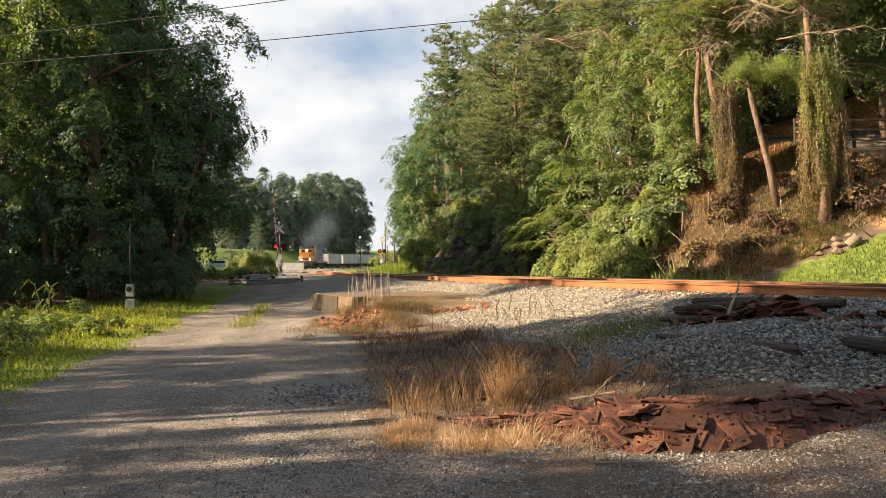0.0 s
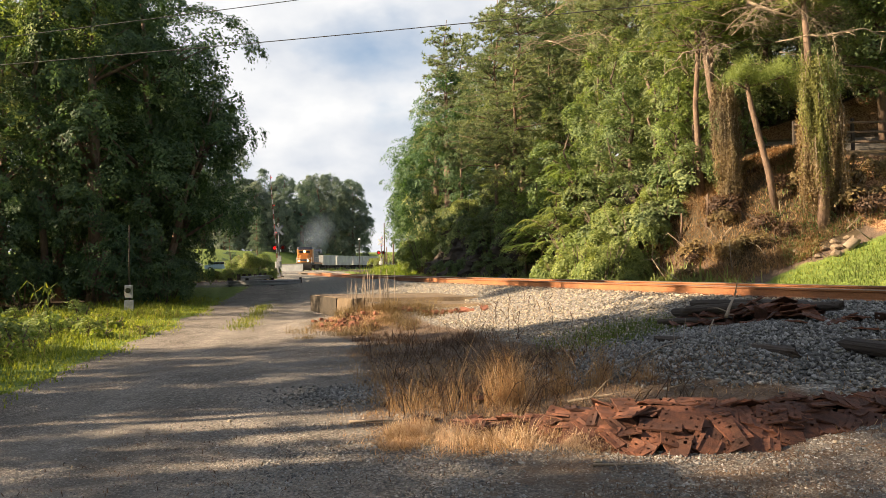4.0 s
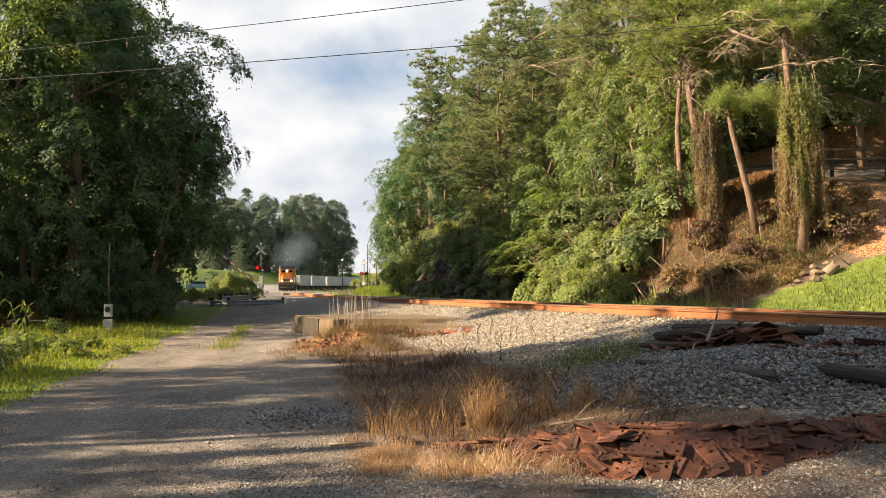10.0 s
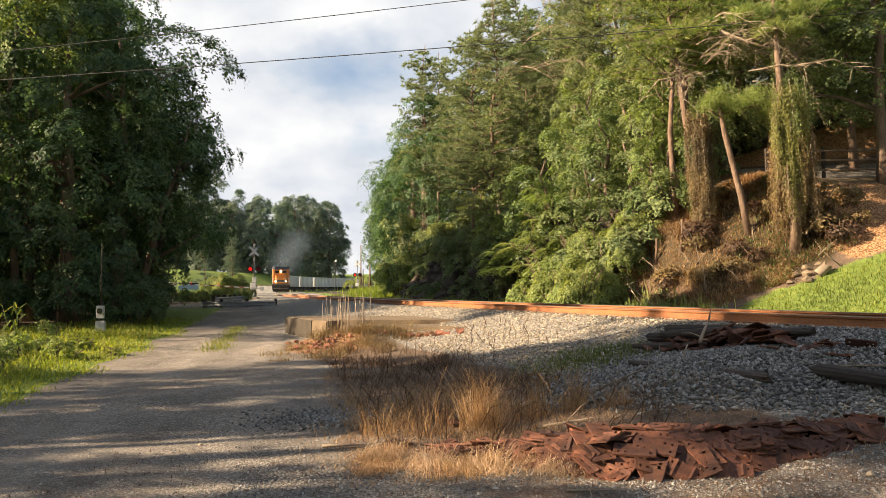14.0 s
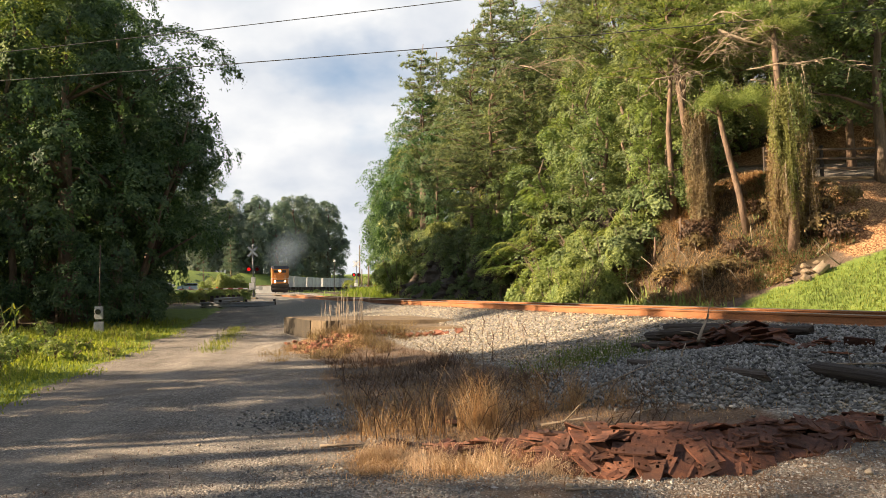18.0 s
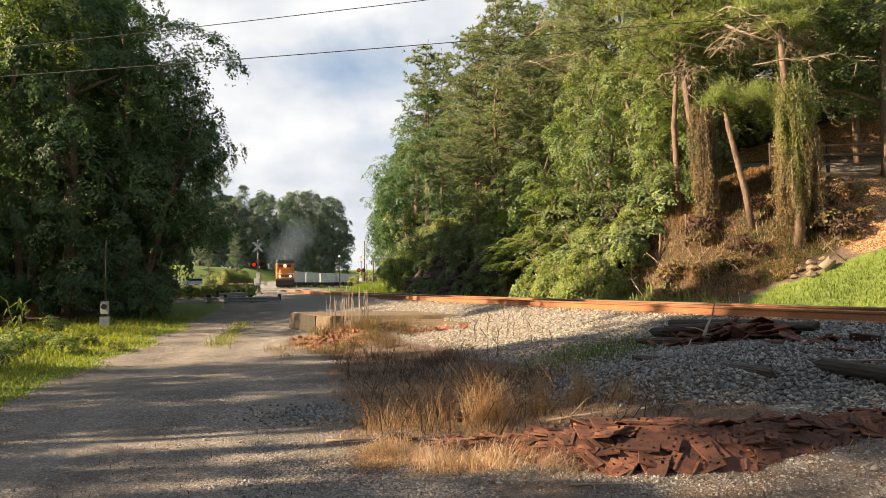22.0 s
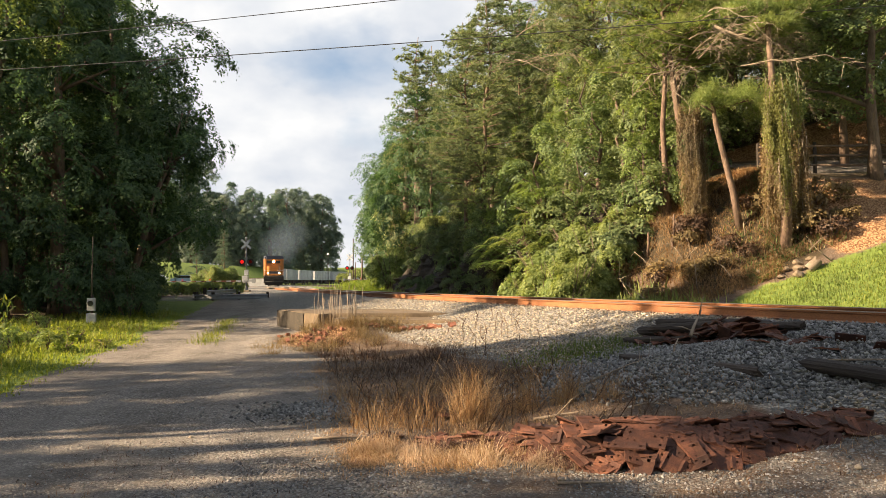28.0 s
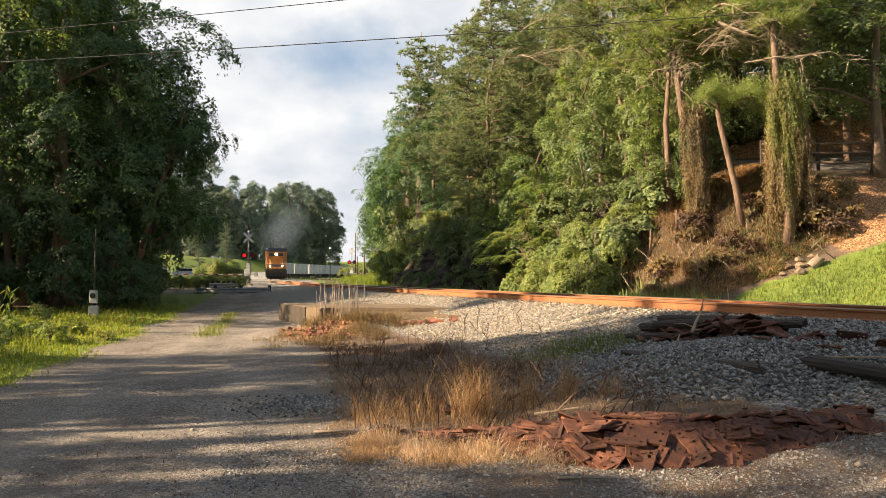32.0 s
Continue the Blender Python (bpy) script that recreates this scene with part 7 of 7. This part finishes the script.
def sumac(x, y, h, seed):
    """A small tree with umbrella-like rosettes of long feathered leaves."""
    rng = np.random.default_rng(seed + 900)
    t = empty("sumac_tree", pose(x, y, grade(x, y) - 0.1), "small sumac with bright feathered leaves in drooping rosettes", "tree", "sumacs above the cut")
    paths = [[((0, 0, -0.2), 0.07), ((0.1, 0, h * 0.45), 0.05), ((0.1, -0.1, h * 0.7), 0.035)]]
    V = []
    for k in range(15):
        a, q = rng.uniform(0, 6.28), 1.25 * math.sqrt(rng.random())
        tip = np.array([q * math.cos(a), q * math.sin(a), h * 0.98 - 0.55 * q - rng.uniform(0, 1.3)])
        paths.append([((0.1, -0.05, h * rng.uniform(0.4, 0.68)), 0.03), (tuple(tip * [0.6, 0.6, 0.93]), 0.02), (tuple(tip), 0.012)])
        for f in range(11):
            b = 6.283 * f / 11 + rng.uniform(-0.2, 0.2)
            L, rise = rng.uniform(0.45, 0.7), rng.uniform(0.1, 0.5)
            d = np.array([math.cos(b), math.sin(b), 0.0])
            sd = np.array([-d[1], d[0], 0.0])
            for u in np.linspace(0.18, 1.0, 9):
                c = tip + d * L * u + np.array([0, 0, L * (rise * u - 0.75 * u * u)])
                fall = np.array([0, 0, -0.45])
                for side in (-1, 1):
                    w = (sd * side + d * 0.45 + fall * rng.uniform(0.5, 1.2)) * 0.17 * (1.1 - 0.45 * u)
                    e = d * 0.028
                    V.append(np.stack([c, c + w * 0.5 + e, c + w, c + w * 0.5 - e]))
    part("trunk", tube_mesh("trunk", paths, BARK, 6), t, "thin grey-brown stems")
    part("crown", poly_mesh("crown", np.array(V), LEAF_LIGHT), t, "feathered light green leaves")


def make_understory():
    """Bushes and saplings that hide the foot of the hill."""
    k = [bush(501, 1.5, 2.0, LEAF, 56, 76, 0.15), bush(502, 1.3, 1.7, LEAF_LIGHT, 52, 76, 0.14), bush(503, 1.6, 2.4, LEAF, 60, 76, 0.15), bush(504, 1.2, 1.5, LEAF, 48, 76, 0.14)]
    r = random.Random(19)
    spots = []
    for y in np.arange(26.5, 120, 1.9):
        for s in (5.6, 7.4, *((9.6,) if y < 62 else ()), *((13.0,) if y < 46 else ())):
            if 34 < y < 60 and s < 7 and r.random() < 0.25:
                continue
            if r.random() < 0.72:
                x, yy = on_hill(y + r.uniform(-1, 1), s + r.uniform(-0.6, 0.6))
                if (x > 6 and yy < 30) or (x > 11 and yy < 37.5):
                    continue
                if yy > 62:
                    x = max(x, -0.092 * yy + 1.9)
                spots.append((x, yy, r.uniform(0.75, 1.35)))
    plant(k, spots, "leafy green bush at the foot of the hillside", "hillside bushes", 6, 0.1)
    plant([k[0], k[2]], [(*on_hill(float(y), s_), z_) for y in np.arange(32, 55, 2.3) for s_, z_ in ((4.7, 0.62), (6.0, 1.0))], "leafy green bush overhanging the rock cut", "hillside bushes", 27, 0.1)
    plant([k[0], k[2]], [(12.4, 38.0, 1.3), (14.2, 38.5, 1.5), (16.2, 38.3, 1.4), (18.2, 38.4, 1.5), (20.2, 38.2, 1.4)], "leafy green bush above the clay bank", "hillside bushes", 37, 0.1)
    # bright tall bushes in the sun at the corner of the cut, and at the far end
    k += [bush(505, 1.5, 2.2, LEAF_LIGHT, 100, 90, 0.11), bush(506, 1.3, 2.4, LEAF_LIGHT, 90, 90, 0.10)]
    plant(k[4:], [(4.0, 31.0, 0.95), (4.9, 29.9, 0.8), (5.6, 29.2, 0.75), (5.0, 31.4, 1.05), (6.2, 29.8, 0.85), (6.0, 31.2, 1.0), (4.2, 32.6, 1.2), (6.9, 30.6, 0.8), (3.4, 32.4, 0.8), (4.4, 28.0, 0.85), (5.1, 28.9, 1.1), (4.4, 28.8, 0.9)] + [(-0.092 * y + 1.9, y, 1.35) for y in (61, 63, 65)] ,
          "tall sunlit yellow-green bush by the track", "sunlit bushes", 7, 0.1)
    plant([k[0], k[2]], [(4.7, 28.9, 1.0), (5.9, 30.4, 1.0), (7.6, 30.6, 0.8)], "leafy green bush at the corner of the cut", "hillside bushes", 67, 0.1)
    plant([k[0], k[2]], [(-0.092 * y + 3.4, y, 1.9) for y in (66, 70, 74, 79, 85)], "leafy green bush at the foot of the hillside", "hillside bushes", 17, 0.1)
    # clipped-looking kudzu mound and hedge by the crossing
    # lighter leaves stand in for sun on the mound
    plant(k[4:], [(-22.6, 85, 1.35), (-23.9, 86, 1.25), (-21.4, 84.5, 1.05), (-23.2, 83.8, 1.1), (-25.2, 85.4, 0.95), (-20.6, 84, 0.7)], "rounded mound of green vines by the crossing", "vine mounds", 8, 0.1)
    plant([k[1]], [(-27, 80, 0.6), (-29, 81, 0.6), (-25.6, 79, 0.5), (-31, 82, 0.6), (-16.5, 146, 1.3), (-14.5, 142, 1.6), (-12.5, 140, 1.7), (-18.5, 152, 1.2), (-21.5, 124, 0.35), (-19.5, 122, 0.35)],
          "low green bush by the crossing", "crossing bushes", 9, 0.1)
    plant([k[4], k[5]], [(-21.8 + 0.30 * i, 58.0 + 0.22 * i + 0.9 * (i % 3), 0.5) for i in range(22)], "low hedge of sunlit green vines by the road", "low vine hedge", 57, 0.1, (0.8, 1.15))
    forget(*k)
    sap = [broadleaf(511, 7.0, 3.6, LEAF_LIGHT, 110, 64, 0.13, 0.16, clump_r=(0.3, 0.62), name="sapling"), broadleaf(512, 6.2, 3.4, LEAF, 110, 64, 0.13, 0.14, clump_r=(0.3, 0.62), name="sapling"),
           broadleaf(513, 7.6, 3.4, LEAF_LIGHT, 110, 60, 0.14, 0.2, clump_r=(0.3, 0.6), name="sapling")]
    plant(sap, [(5.4, 33.6, 0.95), (6.6, 34.2, 1.0), (7.4, 32.6, 0.85), (8.0, 34.6, 1.05), (4.6, 35.4, 0.95), (6.9, 36.4, 1.1), (8.8, 33.2, 0.8), (9.4, 35.2, 0.95), (5.6, 37.4, 1.05), (7.6, 31.0, 0.62), (8.4, 31.4, 0.66), (3.0, 38.6, 0.9), (10.4, 34.0, 0.8), (2.2, 41.0, 0.9)],
          "slender leafy sapling in the sun above the cut", "saplings above the cut", 47, 0.1)
    forget(*sap)
    for x, y, h, seed in ((3.6, 35.2, 4.6, 1), (3.0, 36.6, 3.8, 2), (4.5, 35.0, 5.2, 3), (2.4, 38.0, 3.6, 4), (4.0, 33.9, 3.0, 5)):
        sumac(x, y, h, seed)
    # cedars take the hazed leaf colour of the far trees
    c = [pine(91, 11, 5.0, LEAF_HAZED, 0.08, 16, "cedar_tree", (0.1, 0.1), -0.1)]
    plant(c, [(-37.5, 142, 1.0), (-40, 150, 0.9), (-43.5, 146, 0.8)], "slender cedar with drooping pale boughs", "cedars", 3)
    forget(*c)


make_understory()


# ---------------------------------------------------------------- train
def along(u):
    """Pose on the track, u metres from the reference point; +y of the thing looks forwards, to the yard."""
    y = np.interp(u, TRACK_LEN, TRACK_Y)
    sl = float(slope_at(y))
    k = 1 / math.hypot(1, sl)
    x = float(near_rail(y)) + GAUGE / 2 * k
    yy = y - GAUGE / 2 * k * sl
    return Vector((x, yy, RAIL_TOP_Z))


TRACK_LEN = np.concatenate([[0], np.cumsum(np.hypot(np.diff(TRACK_X), np.diff(TRACK_Y)))])


def u_of(y):
    return float(np.interp(y, TRACK_Y, TRACK_LEN))


def rail_pose(u, half):
    """Pose of a vehicle whose bogies stand half metres before and behind u; its front looks along -y of the plan."""
    a, b = along(u - half), along(u + half)
    d = (a - b).normalized()
    return Matrix.Translation((a + b) / 2) @ pose(0, 0, 0, 0, 0, math.degrees(math.atan2(d.y, d.x)) - 90)


def bogie(parent, y, wheels, r=0.5):
    b = part("truck", boxes("truck", [((0.22, 1.8 * wheels - 1.2, 0.3), pose(sx * 1.0, y, 0.6)) for sx in (-1, 1)] + [((2.0, 0.4, 0.3), pose(0, y, 0.65))], SOOT, 0.03), parent, "black truck frame")
    for k in range(wheels):
        yy = y + (k - (wheels - 1) / 2) * 1.85
        for sx in (-1, 1):
            part("wheel", disc("wheel", r, 0.13, SOOT, pose(sx * 0.76, yy, r, 0, 90, 0), 24), b)


def make_loco():
    """Wide-nosed freight diesel; its front looks along +y."""
    L = 22.0
    t = empty("locomotive", Matrix(), "orange and dark blue freight locomotive with headlights on", "locomotive")
    part("frame", boxes("frame", [((3.0, L - 1.2, 0.5), pose(0, 0, 1.35))], SOOT, 0.04), t, "black underframe")
    part("pilot", boxes("pilot", [((3.0, 0.3, 1.0), pose(0, L / 2 - 0.5, 0.95)), ((2.7, 0.35, 0.55), pose(0, L / 2 - 0.25, 0.45, -20))], SOOT, 0.05), t, "black pilot and plow")
    part("coupler", boxes("coupler", [((0.35, 0.6, 0.35), pose(0, L / 2 + 0.1, 0.95))], SOOT, 0.04), t)
    # nose and cab
    nose = prism("nose", [(-1.02, 9.6), (-0.72, 10.35), (0.72, 10.35), (1.02, 9.6), (1.02, 8.3), (-1.02, 8.3)], 1.6, 3.05, ORANGE, 0.09)
    part("nose", nose, t, "orange sloped nose")
    cab = part("cab", prism("cab", [(-1.52, 8.9), (-1.3, 9.15), (1.3, 9.15), (1.52, 8.9), (1.52, 6.3), (-1.52, 6.3)], 1.6, 4.25, ORANGE, 0.08), t, "orange cab")
    part("cab_roof", prism("cab_roof", [(-1.5, 8.95), (-1.2, 9.2), (1.2, 9.2), (1.5, 8.95), (1.5, 6.25), (-1.5, 6.25)], 3.98, 4.62, NAVY, 0.12), cab, "dark blue cab roof")
    for sx in (-1, 1):
        part("windshield", boxes("windshield", [((0.78, 0.04, 0.42), pose(sx * 0.62, 9.17, 3.68))], GLASS_DARK, 0.01), cab, "dark windshield")
        part("number_board", boxes("number_board", [((0.55, 0.05, 0.22), pose(sx * 0.78, 9.17, 4.28))], BLACK, 0.01), cab)
        part("side_window", boxes("side_window", [((0.04, 0.95, 0.6), pose(sx * 1.52, 7.6, 3.7))], GLASS_DARK, 0.01), cab)
        part("ditch_light", disc("ditch_light", 0.12, 0.12, LAMP_WARM, pose(sx * 0.85, 10.95, 1.95, 90), 18), t, "bright warm ditch light")
        part("step_rail", boxes("step_rail", [((0.05, 0.05, 1.1), pose(sx * 1.42, 10.45, 2.0)), ((0.05, 0.05, 1.1), pose(sx * 1.42, 9.4, 2.0)), ((0.05, 1.1, 0.05), pose(sx * 1.42, 9.9, 2.55)), ((0.9, 0.05, 0.05), pose(sx * 0.95, 10.6, 2.4))], WHITE_PAINT), t, "white handrail")
        part("steps", boxes("steps", [((0.5, 0.5, 0.06), pose(sx * 1.28, 10.2, z)) for z in (0.45, 0.8, 1.15)], SOOT), t)
        part("handrail", boxes("handrail", [((0.04, 14.5, 0.04), pose(sx * 1.5, -2.3, 2.65))] + [((0.04, 0.04, 1.1), pose(sx * 1.5, 4.5 - 1.9 * k, 2.1)) for k in range(8)], WHITE_PAINT), t)
        part("walkway_fascia", boxes("walkway_fascia", [((0.05, 15.8, 0.35), pose(sx * 1.52, -2.0, 1.5))], ORANGE), t)
    part("headlight", disc("headlight", 0.16, 0.14, LAMP_WARM, pose(0, 9.24, 3.75, 90), 20), cab, "bright warm headlight")
    part("nose_stripe", boxes("nose_stripe", [((1.5, 0.03, 0.35), pose(0, 10.37, 2.05))], NAVY), t, "dark blue nose band")
    # engine hood
    hood = part("hood", boxes("hood", [((1.95, 13.8, 2.5), pose(0, -1.0, 2.85))], NAVY, 0.1), t, "dark blue engine hood")
    part("radiator", prism("radiator", [(-1.5, -6.2), (1.5, -6.2), (1.5, -9.4), (-1.5, -9.4)], 3.7, 4.55, NAVY, 0.08), hood)
    part("exhaust_stack", boxes("exhaust_stack", [((0.7, 0.5, 0.3), pose(0, 0.5, 4.2))], SOOT, 0.03), hood)
    for k in range(3):
        part("fan", disc("fan", 0.62, 0.12, SOOT, pose(0, -3.0 - 1.5 * k, 4.15), 20), hood)
    for k in range(9):
        for sx in (-1, 1):
            part("hood_door", boxes("hood_door", [((0.03, 0.95, 1.7), pose(sx * 0.985, 5.0 - 1.15 * k, 2.7))], NAVY, 0.008), hood)
    part("fuel_tank", boxes("fuel_tank", [((2.7, 5.6, 0.9), pose(0, 0, 0.85))], SOOT, 0.15), t)
    for y in (6.9, -6.9):
        bogie(t, y, 3)
    return t


def make_hopper():
    """Ribbed grey hopper car."""
    L = 14.5
    t = empty("hopper_car", Matrix(), "pale grey ribbed hopper car", "railway car", "hopper cars")
    part("body", prism("body", [(-1.5, -L / 2 + 0.6), (1.5, -L / 2 + 0.6), (1.5, L / 2 - 0.6), (-1.5, L / 2 - 0.6)], 1.2, 3.55, HOPPER, 0.08), t, "pale grey steel body")
    for k in range(10):
        y = -L / 2 + 1.1 + 1.37 * k
        for sx in (-1, 1):
            part("rib", boxes("rib", [((0.1, 0.12, 2.3), pose(sx * 1.54, y, 2.4))], HOPPER, 0.01), t)
    part("sill", boxes("sill", [((0.5, L, 0.35), pose(0, 0, 1.05))], SOOT, 0.02), t)
    part("top_chord", boxes("top_chord", [((0.16, L - 1.0, 0.16), pose(sx * 1.5, 0, 3.58)) for sx in (-1, 1)], HOPPER, 0.02), t)
    for k in range(3):
        part("chute", prism("chute", [(-1.1, -3.8 + 3.2 * k), (1.1, -3.8 + 3.2 * k), (1.1, -2.4 + 3.2 * k), (-1.1, -2.4 + 3.2 * k)], 0.5, 1.35, SOOT, 0.05), t)
    for y in (5.2, -5.2):
        bogie(t, y, 2, 0.45)
    return t


LOCO = make_loco()
CARS = [make_hopper()]
for _ in range(6):
    CARS.append(copy_thing(CARS[0], Matrix()))


def make_smoke():
    """Exhaust haze in three drifting rigid puffs."""
    puffs = []
    rng = np.random.default_rng(9)
    for k in range(2):
        V = []
        for j in range(3):
            y = 1.2 * (j - 1)
            V.append([(-4.5, y, -4.5), (4.5, y + 0.3, -4.5), (4.5, y, 4.5), (-4.5, y - 0.3, 4.5)])
        ob = new("smoke_puff", poly_mesh("smoke_puff", np.array(V), HAZE))
        puffs.append(tagged(ob, "thin grey-blue exhaust haze over the locomotive", "smoke", "exhaust haze", "stuff"))
    return puffs


SMOKE = make_smoke()


def make_car(x, y, turn, paint, label):
    c = empty("parked_car", pose(x, y, grade(x, y), 0, 0, turn), label, "car", "parked cars")
    bm = bmesh.new()
    side = [(-2.1, 0.35), (2.1, 0.35), (2.15, 0.7), (1.3, 0.9), (0.7, 1.4), (-0.9, 1.42), (-1.6, 0.98), (-2.15, 0.9)]
    f = bm.faces.new([bm.verts.new((a, -0.85, b)) for a, b in side])
    r = bmesh.ops.extrude_face_region(bm, geom=[f])
    bmesh.ops.translate(bm, verts=[v for v in r["geom"] if isinstance(v, bmesh.types.BMVert)], vec=(0, 1.7, 0))
    bmesh.ops.recalc_face_normals(bm, faces=bm.faces)
    bmesh.ops.bevel(bm, geom=list(bm.edges), offset=0.08, segments=2, affect="EDGES")
    me = bpy.data.meshes.new("body")
    bm.to_mesh(me)
    bm.free()
    me.materials.append(paint)
    part("body", me, c)
    for sy in (-1, 1):
        part("side_window", boxes("side_window", [((1.7, 0.02, 0.32), pose(-0.1, sy * 0.855, 1.17))], GLASS_DARK, 0.005), c)
        for wx in (-1.3, 1.3):
            w = part("wheel", disc("wheel", 0.32, 0.2, TYRE, pose(wx, sy * 0.78, 0.32, 90), 20), c)
            part("rim", disc("rim", 0.2, 0.21, GALV, pose(wx, sy * 0.785, 0.32, 90), 14), w)
    part("windshield", boxes("windshield", [((0.02, 1.3, 0.5), pose(1.02, 0, 1.17, 0, -50, 0))], GLASS_DARK, 0.005), c)


make_car(-38.0, 122, 12, CAR_BLUE, "pale blue car parked beyond the crossing")
make_car(-43.5, 124, 8, CAR_WHITE, "white car parked beyond the crossing")


for o in LOCO.children:
    o.matrix_basis = Matrix.Scale(1.09, 4) @ o.matrix_basis


# ---------------------------------------------------------------- movement
def front_y(t):
    """Where the locomotive's nose is, by the plan's y."""
    return 176.5 - 1.2 * t - 0.009 * t * t


def gate_angle(t):
    """The near gate's arm, degrees above level."""
    return float(np.interp(t, [0, 6.6, 7.5, 8.0, 9.0, 9.5, 10, 11, 12, 13, 14, 15.5, 32], [86, 86, 78, 70, 57, 48, 40, 25, 13, 8, 4, 0, 0]))


def motions():
    times = [0.5 * k for k in range(65)]
    walk(LOCO, [(t, rail_pose(u_of(front_y(t)) + 11.3, 6.9)) for t in times])
    for i, car in enumerate(CARS):
        walk(car, [(t, rail_pose(u_of(front_y(t)) + 22.6 + 7.6 + 15.2 * i, 5.2)) for t in times])
    for i, puff in enumerate(SMOKE):
        rows = []
        for t in times:
            p = along(u_of(front_y(t)) + 11.0)
            rows.append((t, Matrix.Translation(p + Vector((0.4 * math.sin(0.5 * t + i) + 2.2 * i, 2.0, 7.0 + 2.6 * i + 0.5 * math.sin(0.8 * t + 2 * i)))) @ pose(0, 0, 0, 0, 9 * t + 70 * i, -8)))
        walk(puff, rows)
    for k, (arm, side) in enumerate(GATES):
        walk(arm, [(t, pose(0, 0, 0.98, 0, -side * gate_angle(t + (1.0 if k else 0)), 0)) for t in times])


motions()
